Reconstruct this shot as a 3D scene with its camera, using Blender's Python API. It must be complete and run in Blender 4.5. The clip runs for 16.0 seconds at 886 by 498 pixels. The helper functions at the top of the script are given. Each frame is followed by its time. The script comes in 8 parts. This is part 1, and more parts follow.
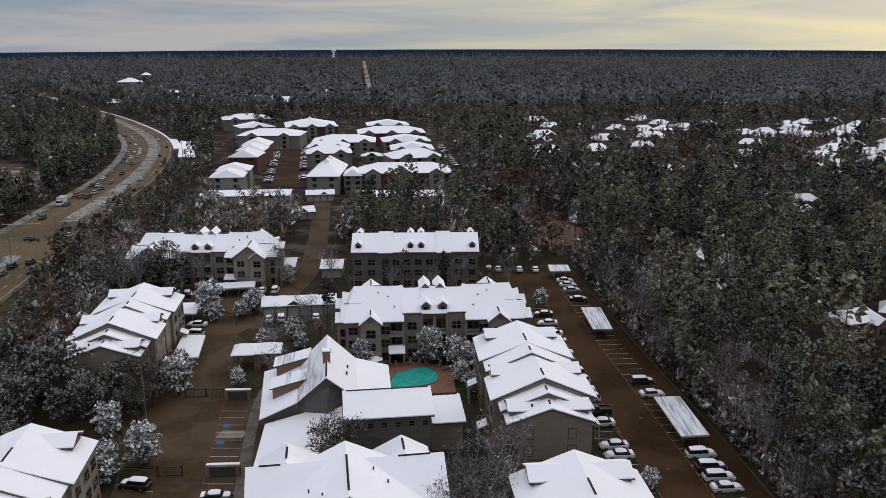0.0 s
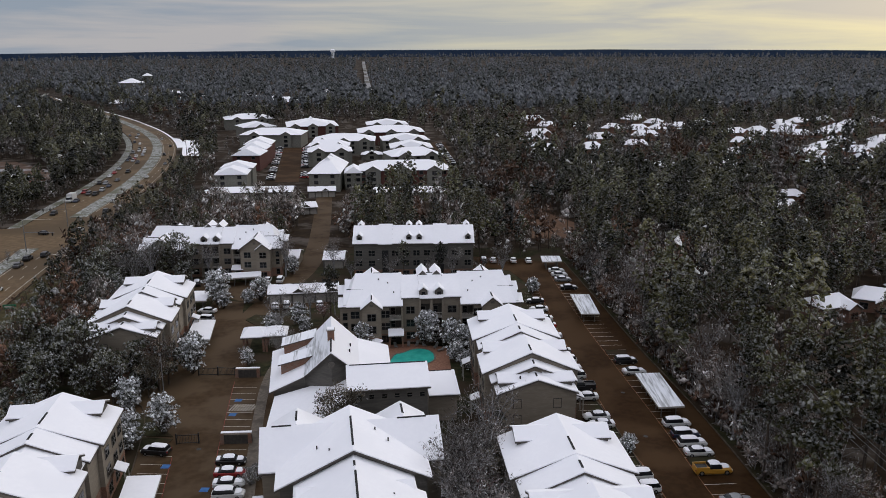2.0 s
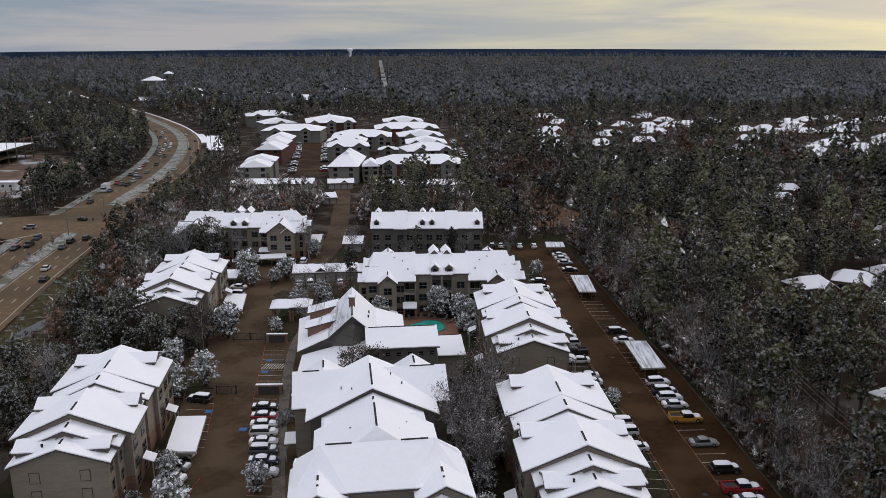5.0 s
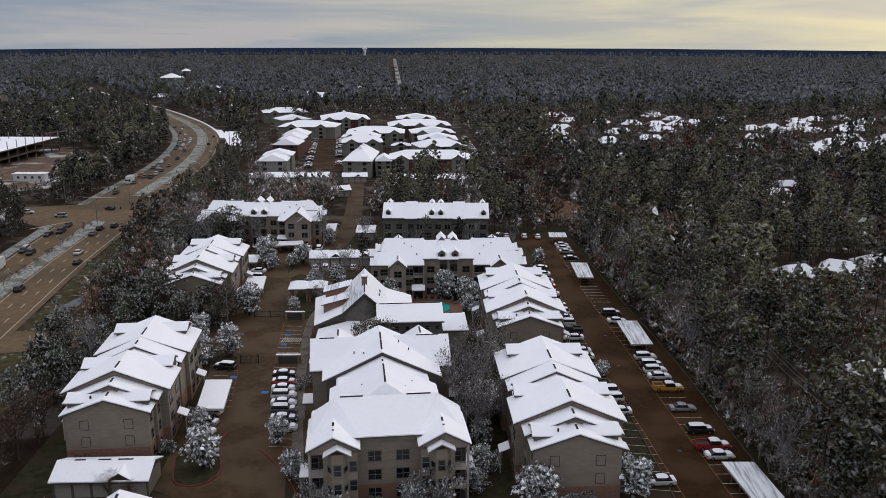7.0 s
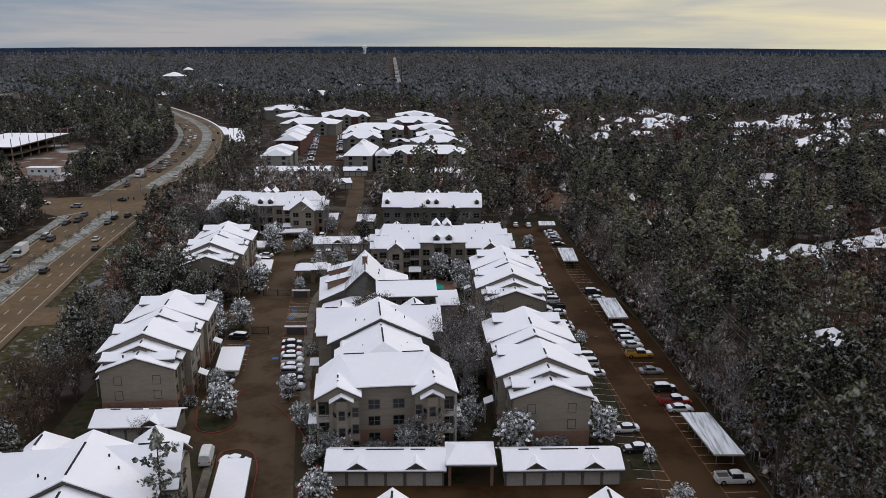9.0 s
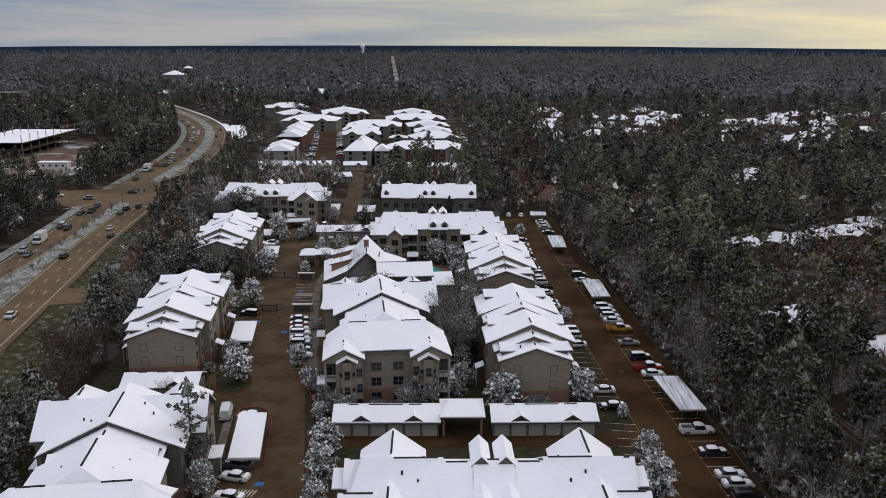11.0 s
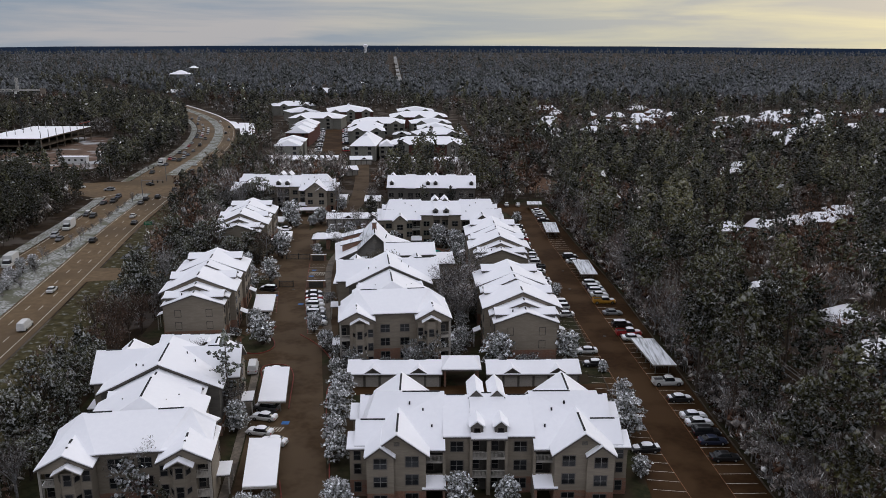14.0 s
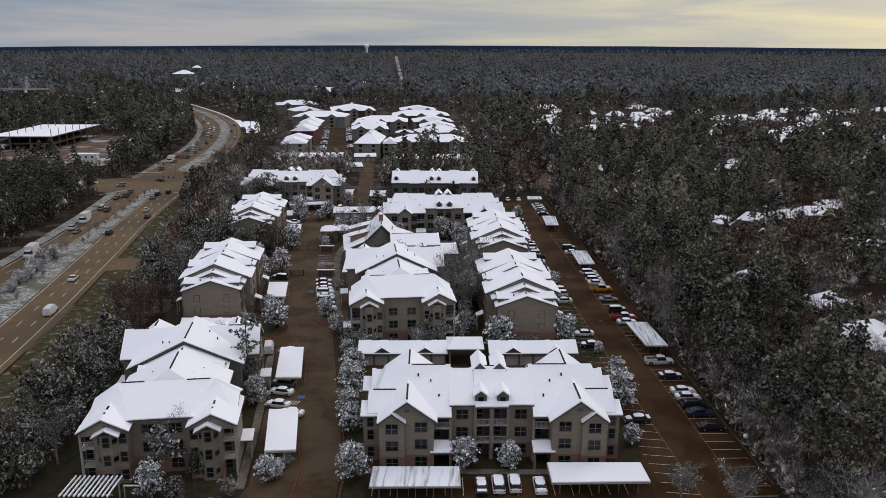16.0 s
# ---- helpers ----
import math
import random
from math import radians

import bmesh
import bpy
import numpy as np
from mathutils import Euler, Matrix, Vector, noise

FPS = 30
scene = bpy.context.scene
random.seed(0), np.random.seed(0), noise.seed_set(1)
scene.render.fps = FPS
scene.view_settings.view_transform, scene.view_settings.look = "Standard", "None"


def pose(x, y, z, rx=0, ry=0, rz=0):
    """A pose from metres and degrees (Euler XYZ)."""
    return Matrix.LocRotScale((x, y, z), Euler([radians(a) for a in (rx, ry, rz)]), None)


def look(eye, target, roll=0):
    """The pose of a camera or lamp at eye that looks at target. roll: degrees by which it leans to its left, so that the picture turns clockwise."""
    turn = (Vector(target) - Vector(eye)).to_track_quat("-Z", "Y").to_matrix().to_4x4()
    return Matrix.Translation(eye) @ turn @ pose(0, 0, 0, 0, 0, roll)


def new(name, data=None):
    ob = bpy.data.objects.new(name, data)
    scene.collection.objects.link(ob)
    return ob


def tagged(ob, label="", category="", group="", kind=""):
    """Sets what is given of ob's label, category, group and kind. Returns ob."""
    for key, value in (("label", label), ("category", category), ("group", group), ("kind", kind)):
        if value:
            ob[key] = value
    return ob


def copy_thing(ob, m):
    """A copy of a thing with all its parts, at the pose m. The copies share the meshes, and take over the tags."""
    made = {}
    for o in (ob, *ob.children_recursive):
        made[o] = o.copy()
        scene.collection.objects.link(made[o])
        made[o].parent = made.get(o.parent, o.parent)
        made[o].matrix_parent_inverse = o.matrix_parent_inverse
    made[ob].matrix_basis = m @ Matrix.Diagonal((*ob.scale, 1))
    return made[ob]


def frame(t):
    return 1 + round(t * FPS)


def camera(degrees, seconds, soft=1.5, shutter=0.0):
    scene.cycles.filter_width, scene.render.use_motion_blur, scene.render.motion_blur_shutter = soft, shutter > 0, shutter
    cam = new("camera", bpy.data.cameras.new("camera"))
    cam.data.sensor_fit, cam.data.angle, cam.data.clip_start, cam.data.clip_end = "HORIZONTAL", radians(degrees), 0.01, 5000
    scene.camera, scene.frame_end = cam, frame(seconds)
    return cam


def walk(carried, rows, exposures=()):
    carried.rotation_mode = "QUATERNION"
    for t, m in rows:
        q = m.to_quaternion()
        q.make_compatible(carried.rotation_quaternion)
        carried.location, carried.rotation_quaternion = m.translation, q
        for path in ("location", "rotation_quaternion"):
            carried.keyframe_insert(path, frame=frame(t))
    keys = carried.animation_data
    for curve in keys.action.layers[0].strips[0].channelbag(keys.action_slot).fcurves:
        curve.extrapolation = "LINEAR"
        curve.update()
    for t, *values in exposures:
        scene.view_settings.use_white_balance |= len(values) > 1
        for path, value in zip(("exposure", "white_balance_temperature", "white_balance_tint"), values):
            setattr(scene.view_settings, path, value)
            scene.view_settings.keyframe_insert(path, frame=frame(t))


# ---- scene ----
cam = camera(58.4, 16.0, soft=0.5)
PATH = [
    (0, (-0.927, -0.745, 63.179), (-0.976, 1.193, 62.688), -0.1),
    (0.5, (-0.699, -3.281, 63.204), (-0.746, -1.343, 62.712), -0.2),
    (1, (-0.471, -5.939, 63.236), (-0.519, -4.001, 62.744), -0.2),
    (1.5, (-0.23, -8.734, 63.281), (-0.278, -6.796, 62.79), -0.2),
    (2, (0.076, -11.633, 63.321), (0.028, -9.695, 62.831), -0.2),
    (2.5, (0.395, -14.557, 63.358), (0.347, -12.619, 62.868), -0.2),
    (3, (0.658, -17.529, 63.379), (0.613, -15.591, 62.888), -0.2),
    (3.5, (0.855, -20.534, 63.385), (0.807, -18.596, 62.894), -0.2),
    (4, (1.135, -23.641, 63.405), (1.076, -21.703, 62.914), -0.2),
    (6.5, (3.431, -40.234, 63.692), (3.315, -38.299, 63.197), 0.2),
    (7, (4.125, -43.95, 63.741), (4.006, -42.016, 63.246), 0.2),
    (7.5, (4.856, -47.823, 63.81), (4.735, -45.889, 63.315), 0.2),
    (8, (5.57, -51.997, 63.84), (5.449, -50.064, 63.343), 0.2),
    (8.5, (6.141, -56.216, 63.877), (6.021, -54.282, 63.382), 0.2),
    (9, (6.637, -60.434, 63.873), (6.518, -58.5, 63.375), 0.2),
    (11.5, (8.406, -79.019, 63.796), (8.293, -77.086, 63.296), 0.25),
    (12, (8.724, -82.535, 63.772), (8.609, -80.602, 63.272), 0.25),
    (12.5, (8.98, -85.817, 63.758), (8.864, -83.884, 63.258), 0.2),
    (13, (9.173, -89.007, 63.722), (9.057, -87.074, 63.222), 0.2),
    (13.5, (9.344, -91.997, 63.679), (9.226, -90.064, 63.179), 0.2),
    (14, (9.433, -94.824, 63.616), (9.314, -92.891, 63.116), 0.2),
    (14.5, (9.41, -97.487, 63.57), (9.29, -95.554, 63.07), 0.2),
    (15, (9.329, -99.989, 63.534), (9.21, -98.057, 63.034), 0.2),
    (15.5, (9.249, -102.408, 63.5), (9.128, -100.475, 63.0), 0.2),
    (16, (9.177, -104.835, 63.459), (9.056, -102.903, 62.959), 0.2),
]
walk(cam, [(t, look(eye, target, roll)) for t, eye, target, roll in PATH])

# ---------------- world, sun ----------------
SUN_ELEV, SUN_AZ = 14.0, 38.0          # degrees; azimuth from straight ahead towards the right
world = bpy.data.worlds.new("winter_sky")
scene.world = world
world.use_nodes = True
wn, wl = world.node_tree.nodes, world.node_tree.links
wn.clear()


def wnode(kind, **kw):
    n = wn.new(kind)
    for k, v in kw.items():
        n.inputs[k].default_value = v
    return n


w_out = wn.new("ShaderNodeOutputWorld")
sky = wn.new("ShaderNodeTexSky")
sky.sky_type, sky.sun_disc = "NISHITA", False
sky.sun_elevation, sky.sun_rotation = radians(SUN_ELEV), radians(SUN_AZ)
sky.air_density, sky.dust_density = 1.0, 3.0
bg_sky = wnode("ShaderNodeBackground", Strength=0.05)
wl.new(sky.outputs[0], bg_sky.inputs["Color"])
# a closed layer of cloud: long streaks of grey blue and cream, warmer towards the low sun
tc = wn.new("ShaderNodeTexCoord")
stretch = wn.new("ShaderNodeMapping")
stretch.inputs["Scale"].default_value = (1.1, 1.1, 13.0)
stretch.inputs["Rotation"].default_value = (0.0, radians(2.0), 0.0)
wl.new(tc.outputs["Generated"], stretch.inputs["Vector"])
streaks = wnode("ShaderNodeTexNoise", Scale=2.3, Detail=6.0, Roughness=0.55, Distortion=0.4)
wl.new(stretch.outputs[0], streaks.inputs["Vector"])
sun_way = wn.new("ShaderNodeVectorMath")
sun_way.operation = "DOT_PRODUCT"
wl.new(tc.outputs["Generated"], sun_way.inputs[0])
sun_way.inputs[1].default_value = (math.sin(radians(SUN_AZ)), math.cos(radians(SUN_AZ)), 0.0)
warm = wn.new("ShaderNodeMapRange")
for k, v in (("From Min", 0.60), ("From Max", 0.95), ("To Min", 0.0), ("To Max", 1.0)):
    warm.inputs[k].default_value = v
wl.new(sun_way.outputs["Value"], warm.inputs["Value"])
low = wn.new("ShaderNodeSeparateXYZ")
wl.new(tc.outputs["Generated"], low.inputs[0])
band = wn.new("ShaderNodeMapRange")
for k, v in (("From Min", 0.12), ("From Max", 0.02), ("To Min", 0.25), ("To Max", 1.0)):
    band.inputs[k].default_value = v
wl.new(low.outputs["Z"], band.inputs["Value"])
grey = wn.new("ShaderNodeValToRGB")
grey.color_ramp.elements[0].position, grey.color_ramp.elements[0].color = 0.42, (0.315, 0.375, 0.46, 1)
grey.color_ramp.elements[1].position, grey.color_ramp.elements[1].color = 0.60, (0.51, 0.50, 0.515, 1)
wl.new(streaks.outputs["Fac"], grey.inputs[0])
cream = wn.new("ShaderNodeValToRGB")
cream.color_ramp.elements[0].position, cream.color_ramp.elements[0].color = 0.40, (0.54, 0.55, 0.52, 1)
cream.color_ramp.elements[1].position, cream.color_ramp.elements[1].color = 0.60, (0.80, 0.76, 0.52, 1)
wl.new(streaks.outputs["Fac"], cream.inputs[0])
glow = wn.new("ShaderNodeMath")
glow.operation, glow.use_clamp = "MULTIPLY", True
wl.new(band.outputs[0], glow.inputs[0])
wl.new(warm.outputs[0], glow.inputs[1])
cloud = wn.new("ShaderNodeMix")
cloud.data_type = "RGBA"
wl.new(glow.outputs[0], cloud.inputs["Factor"])
wl.new(grey.outputs[0], cloud.inputs["A"])
wl.new(cream.outputs[0], cloud.inputs["B"])
# an overcast sky is up to three times as bright overhead as at the horizon, and bluer there
above = wn.new("ShaderNodeMapRange")
for k, v in (("From Min", 0.06), ("From Max", 0.9), ("To Min", 0.0), ("To Max", 1.0)):
    above.inputs[k].default_value = v
wl.new(low.outputs["Z"], above.inputs["Value"])
dome = wn.new("ShaderNodeMix")
dome.data_type = "RGBA"
wl.new(above.outputs[0], dome.inputs["Factor"])
wl.new(cloud.outputs["Result"], dome.inputs["A"])
dome.inputs["B"].default_value = (1.01, 1.025, 1.16, 1)
bg_cloud = wnode("ShaderNodeBackground", Strength=1.0)
wl.new(dome.outputs["Result"], bg_cloud.inputs["Color"])
add = wn.new("ShaderNodeMixShader")
add.inputs[0].default_value = 0.88
wl.new(bg_sky.outputs[0], add.inputs[1])
wl.new(bg_cloud.outputs[0], add.inputs[2])
wl.new(add.outputs[0], w_out.inputs[0])

sun_data = bpy.data.lights.new("sun", "SUN")
sun_data.energy, sun_data.angle, sun_data.color = 0.7, radians(18), (1.0, 0.93, 0.82)
sun = new("sun", sun_data)
az, el = radians(SUN_AZ), radians(SUN_ELEV + 14)
sun.matrix_world = look((0, 0, 300), (-300 * math.sin(az) * math.cos(el), -300 * math.cos(az) * math.cos(el), 300 - 300 * math.sin(el)))
scene.view_settings.exposure = -0.06


# ---------------- materials ----------------
def material(name, c1, c2, scale=1.0, rough=0.8, bump=0.0, c3=None, scale3=0.15, amount3=0.35, vary=0.0, metal=0.0, spec=0.25, space="Object", stretch_to=None):
    """Two colours mixed by fine grain, and a third one in broad patches; vary: how far whole pieces differ in brightness."""
    m = bpy.data.materials.new(name)
    m.use_nodes = True
    n, l = m.node_tree.nodes, m.node_tree.links
    b = n["Principled BSDF"]
    b.inputs["Roughness"].default_value, b.inputs["Metallic"].default_value = rough, metal
    b.inputs["Specular IOR Level"].default_value = spec
    t = n.new("ShaderNodeTexCoord")
    where = t.outputs[space]
    if stretch_to:
        mp = n.new("ShaderNodeMapping")
        mp.inputs["Scale"].default_value = stretch_to
        l.new(where, mp.inputs["Vector"])
        where = mp.outputs[0]
    fine = n.new("ShaderNodeTexNoise")
    fine.inputs["Scale"].default_value, fine.inputs["Detail"].default_value = scale, 5
    l.new(where, fine.inputs["Vector"])
    ramp = n.new("ShaderNodeValToRGB")
    ramp.color_ramp.elements[0].position, ramp.color_ramp.elements[0].color = 0.38, (*c1, 1)
    ramp.color_ramp.elements[1].position, ramp.color_ramp.elements[1].color = 0.64, (*c2, 1)
    l.new(fine.outputs["Fac"], ramp.inputs[0])
    colour = ramp.outputs[0]
    if c3:
        broad = n.new("ShaderNodeTexNoise")
        broad.inputs["Scale"].default_value, broad.inputs["Detail"].default_value = scale3, 4
        l.new(where, broad.inputs["Vector"])
        cut = n.new("ShaderNodeMapRange")
        cut.inputs["From Min"].default_value, cut.inputs["From Max"].default_value = 0.62 - amount3 * 0.35, 0.72 - amount3 * 0.3
        l.new(broad.outputs["Fac"], cut.inputs["Value"])
        mix = n.new("ShaderNodeMix")
        mix.data_type = "RGBA"
        l.new(cut.outputs[0], mix.inputs["Factor"])
        l.new(colour, mix.inputs["A"])
        mix.inputs["B"].default_value = (*c3, 1)
        colour = mix.outputs["Result"]
    if vary:
        info = n.new("ShaderNodeObjectInfo")
        mr = n.new("ShaderNodeMapRange")
        mr.inputs["To Min"].default_value, mr.inputs["To Max"].default_value = 1 - vary, 1 + vary
        l.new(info.outputs["Random"], mr.inputs["Value"])
        hsv = n.new("ShaderNodeHueSaturation")
        l.new(mr.outputs[0], hsv.inputs["Value"])
        l.new(colour, hsv.inputs["Color"])
        colour = hsv.outputs[0]
    l.new(colour, b.inputs["Base Color"])
    if bump:
        bp = n.new("ShaderNodeBump")
        bp.inputs["Strength"].default_value, bp.inputs["Distance"].default_value = 1.0, bump
        l.new(fine.outputs["Fac"], bp.inputs["Height"])
        l.new(bp.outputs[0], b.inputs["Normal"])
    return m


def foliage(name, greens, snow_share, snow_tone, dusting=0.3, heap_scale=0.22, tone_spread=0.3, grain=2.6, tone_low=0.34, tone_high=1.55, grain_low=0.45, grain_high=1.75):
    """Leaves and needles: each clump has a tone of its own, finer needles show as grain, and upper sides hold a broken dusting of snow."""
    m = bpy.data.materials.new(name)
    m.use_nodes = True
    n, l = m.node_tree.nodes, m.node_tree.links
    b = n["Principled BSDF"]
    b.inputs["Roughness"].default_value, b.inputs["Specular IOR Level"].default_value = 0.9, 0.04
    geo = n.new("ShaderNodeNewGeometry")
    info = n.new("ShaderNodeObjectInfo")
    where = n.new("ShaderNodeTexCoord")

    def ranged(value, **kw):
        r = n.new("ShaderNodeMapRange")
        for k, v in kw.items():
            r.inputs[k.replace("_", " ")].default_value = v
        l.new(value, r.inputs["Value"])
        return r.outputs[0]

    def noise_at(scale, detail):
        t = n.new("ShaderNodeTexNoise")
        t.inputs["Scale"].default_value, t.inputs["Detail"].default_value = scale, detail
        l.new(where.outputs["Object"], t.inputs["Vector"])
        return t.outputs["Fac"]

    def times(*values):
        out = values[0]
        for v in values[1:]:
            k = n.new("ShaderNodeMath")
            k.operation = "MULTIPLY"
            l.new(out, k.inputs[0])
            l.new(v, k.inputs[1])
            out = k.outputs[0]
        return out

    ramp = n.new("ShaderNodeValToRGB")
    els = ramp.color_ramp.elements
    els[0].position, els[0].color = 0.0, (*greens[0], 1)
    els[1].position, els[1].color = 1.0 - snow_share, (*greens[-1], 1)
    for k, g in enumerate(greens[1:-1]):
        e = els.new((k + 1) / (len(greens) - 1) * (1 - snow_share))
        e.color = (*g, 1)
    e = els.new(min(0.995, 1.0 - snow_share + 0.03))
    e.color = (*snow_tone, 1)
    l.new(geo.outputs["Random Per Island"], ramp.inputs[0])
    tone = times(ranged(info.outputs["Random"], To_Min=1 - tone_spread, To_Max=1 + tone_spread),
                 ranged(noise_at(heap_scale, 2), From_Min=0.34, From_Max=0.66, To_Min=tone_low, To_Max=tone_high),
                 ranged(noise_at(grain, 3), From_Min=0.36, From_Max=0.66, To_Min=grain_low, To_Max=grain_high))
    toned = n.new("ShaderNodeHueSaturation")
    l.new(tone, toned.inputs["Value"])
    l.new(ramp.outputs[0], toned.inputs["Color"])
    axis = n.new("ShaderNodeSeparateXYZ")
    l.new(geo.outputs["Normal"], axis.inputs[0])
    lies = times(ranged(axis.outputs["Z"], From_Min=0.30, From_Max=0.85, To_Min=0.0, To_Max=dusting),
                 ranged(noise_at(grain * 0.62, 3), From_Min=0.46, From_Max=0.64))
    dusted = n.new("ShaderNodeMix")
    dusted.data_type = "RGBA"
    l.new(lies, dusted.inputs["Factor"])
    l.new(toned.outputs[0], dusted.inputs["A"])
    dusted.inputs["B"].default_value = (0.66, 0.67, 0.685, 1)
    l.new(dusted.outputs["Result"], b.inputs["Base Color"])
    return m


SNOW = material("snow", (0.898, 0.898, 0.930), (0.920, 0.920, 0.948), 1.6, 0.75, 0.012, c3=(0.884, 0.886, 0.920), scale3=0.12)
THIN_SNOW = material("thin_snow_on_metal", (0.36, 0.37, 0.38), (0.80, 0.82, 0.85), 1.0, 0.6, 0.01, c3=(0.84, 0.86, 0.9), scale3=0.25, amount3=0.6, stretch_to=(3.0, 0.25, 1.0))
FASCIA = material("painted_fascia", (0.075, 0.065, 0.058), (0.10, 0.088, 0.078), 3.0, 0.7)
SIDING = material("taupe_siding", (0.206, 0.176, 0.138), (0.244, 0.209, 0.165), 1.2, 0.75, 0.01, c3=(0.200, 0.169, 0.133), scale3=0.3, stretch_to=(1, 1, 6))
SIDING_DARK = material("grey_siding", (0.105, 0.098, 0.088), (0.13, 0.12, 0.108), 1.2, 0.75, 0.01, c3=(0.09, 0.084, 0.076), scale3=0.3, stretch_to=(1, 1, 6))
TRIM = material("pale_trim", (0.30, 0.28, 0.25), (0.36, 0.335, 0.30), 4.0, 0.6)
BRICK = material("worn_brick", (0.16, 0.085, 0.058), (0.27, 0.15, 0.105), 7.0, 0.85, 0.02, c3=(0.20, 0.14, 0.11), scale3=0.8, stretch_to=(1, 1, 3))
RED_BRICK = material("red_brick", (0.075, 0.030, 0.024), (0.12, 0.048, 0.038), 5.0, 0.85, 0.01, c3=(0.10, 0.04, 0.035), scale3=0.3)
BEIGE = material("beige_siding", (0.15, 0.146, 0.126), (0.20, 0.193, 0.165), 2.0, 0.75, 0.0, c3=(0.17, 0.165, 0.145), scale3=0.3)
FRAME = material("window_frame_paint", (0.10, 0.09, 0.08), (0.14, 0.125, 0.11), 5.0, 0.5)
SASH = material("grey_sash", (0.15, 0.145, 0.135), (0.21, 0.20, 0.19), 4.0, 0.6)
GLASS = material("dark_glass", (0.008, 0.009, 0.010), (0.018, 0.019, 0.021), 0.6, 0.12, spec=0.3, vary=0.5)
BLACK = material("black_vent", (0.012, 0.012, 0.013), (0.03, 0.03, 0.03), 6.0, 0.8)
# for dark walls and trim; on balconies the recess shade is in this colour
GAP = material("dark_wall_and_recess_shade", (0.05, 0.045, 0.04), (0.07, 0.062, 0.055), 2.0, 0.85)
ASPHALT = material("wet_brown_asphalt", (0.031, 0.0147, 0.0049), (0.044, 0.0216, 0.0078), 0.9, 0.8, 0.006, c3=(0.062, 0.0335, 0.0145), scale3=0.09, amount3=0.5, spec=0.08)
DRIVE = material("worn_drive_asphalt", (0.050, 0.0295, 0.0140), (0.066, 0.0405, 0.0200), 0.8, 0.75, 0.006, c3=(0.088, 0.059, 0.034), scale3=0.10, amount3=0.6, spec=0.1)
HIGHWAY = material("highway_concrete", (0.112, 0.073, 0.037), (0.153, 0.103, 0.055), 0.5, 0.8, 0.004, c3=(0.092, 0.062, 0.033), scale3=0.03, amount3=0.5, spec=0.2)
CONCRETE = material("concrete", (0.13, 0.108, 0.085), (0.19, 0.16, 0.13), 2.0, 0.85, 0.004, c3=(0.10, 0.085, 0.067), scale3=0.3, spec=0.2)
OLD_KERB = material("dirty_kerb_concrete", (0.06, 0.045, 0.032), (0.10, 0.078, 0.058), 1.5, 0.9, 0.004, spec=0.2)
GRASS = material("winter_grass", (0.020, 0.022, 0.010), (0.045, 0.042, 0.020), 0.7, 0.95, 0.05, c3=(0.045, 0.032, 0.020), scale3=0.12, amount3=0.5, spec=0.1)
MEDIAN = material("snowy_median_grass", (0.085, 0.090, 0.062), (0.46, 0.465, 0.46), 1.6, 0.95, 0.05, c3=(0.13, 0.13, 0.095), scale3=0.16, amount3=0.36, spec=0.1)
VERGE = material("snow_flecked_verge", (0.036, 0.031, 0.012), (0.072, 0.060, 0.028), 0.5, 0.95, 0.05, c3=(0.17, 0.17, 0.155), scale3=0.55, amount3=0.15, spec=0.1)
FLOOR = material("forest_floor", (0.018, 0.011, 0.006), (0.034, 0.022, 0.012), 0.25, 0.95, 0.1, c3=(0.095, 0.080, 0.068), scale3=0.09, amount3=0.32, spec=0.1)
PAINT_WHITE = material("worn_white_paint", (0.34, 0.30, 0.24), (0.62, 0.58, 0.51), 1.5, 0.7)
PAINT_ORANGE = material("worn_orange_paint", (0.12, 0.055, 0.025), (0.24, 0.11, 0.05), 1.5, 0.7)
PAINT_RED = material("red_kerb_paint", (0.13, 0.028, 0.018), (0.22, 0.045, 0.03), 1.5, 0.65)
PAINT_BLUE = material("blue_bay_paint", (0.03, 0.11, 0.30), (0.05, 0.16, 0.38), 1.5, 0.65)
METAL = material("galvanised_metal", (0.20, 0.20, 0.20), (0.30, 0.30, 0.30), 3.0, 0.5, metal=0.6)
DARK_METAL = material("dark_painted_metal", (0.02, 0.02, 0.02), (0.035, 0.035, 0.035), 3.0, 0.5)
BARK = material("bark", (0.045, 0.034, 0.026), (0.095, 0.075, 0.06), 3.0, 0.95, 0.03, stretch_to=(1, 1, 0.2))
PALE_BARK = material("frosted_bark", (0.13, 0.12, 0.115), (0.34, 0.34, 0.35), 2.5, 0.95, 0.02)
PINE = foliage("snow_dusted_pine_needles", [(0.025, 0.024, 0.010), (0.036, 0.035, 0.015), (0.053, 0.051, 0.024)], 0.01, (0.36, 0.355, 0.345), 0.28, 0.10, 0.4, 2.6, 0.22, 1.85)
PINE_DARK = foliage("dark_pine_needles", [(0.013, 0.013, 0.006), (0.020, 0.020, 0.009), (0.030, 0.029, 0.013)], 0.01, (0.31, 0.305, 0.30), 0.17, 0.10, 0.4, 2.6, 0.22, 1.85)
PINE_OLIVE = foliage("olive_pine_needles", [(0.032, 0.029, 0.011), (0.045, 0.041, 0.017), (0.060, 0.055, 0.025)], 0.01, (0.42, 0.42, 0.41), 0.24, 0.10, 0.4, 2.6, 0.22, 1.85)
PINE_PALE = foliage("pale_snowy_pine_needles", [(0.044, 0.048, 0.030), (0.068, 0.073, 0.050), (0.10, 0.105, 0.08)], 0.02, (0.42, 0.42, 0.41), 0.5, 0.2, 0.2)
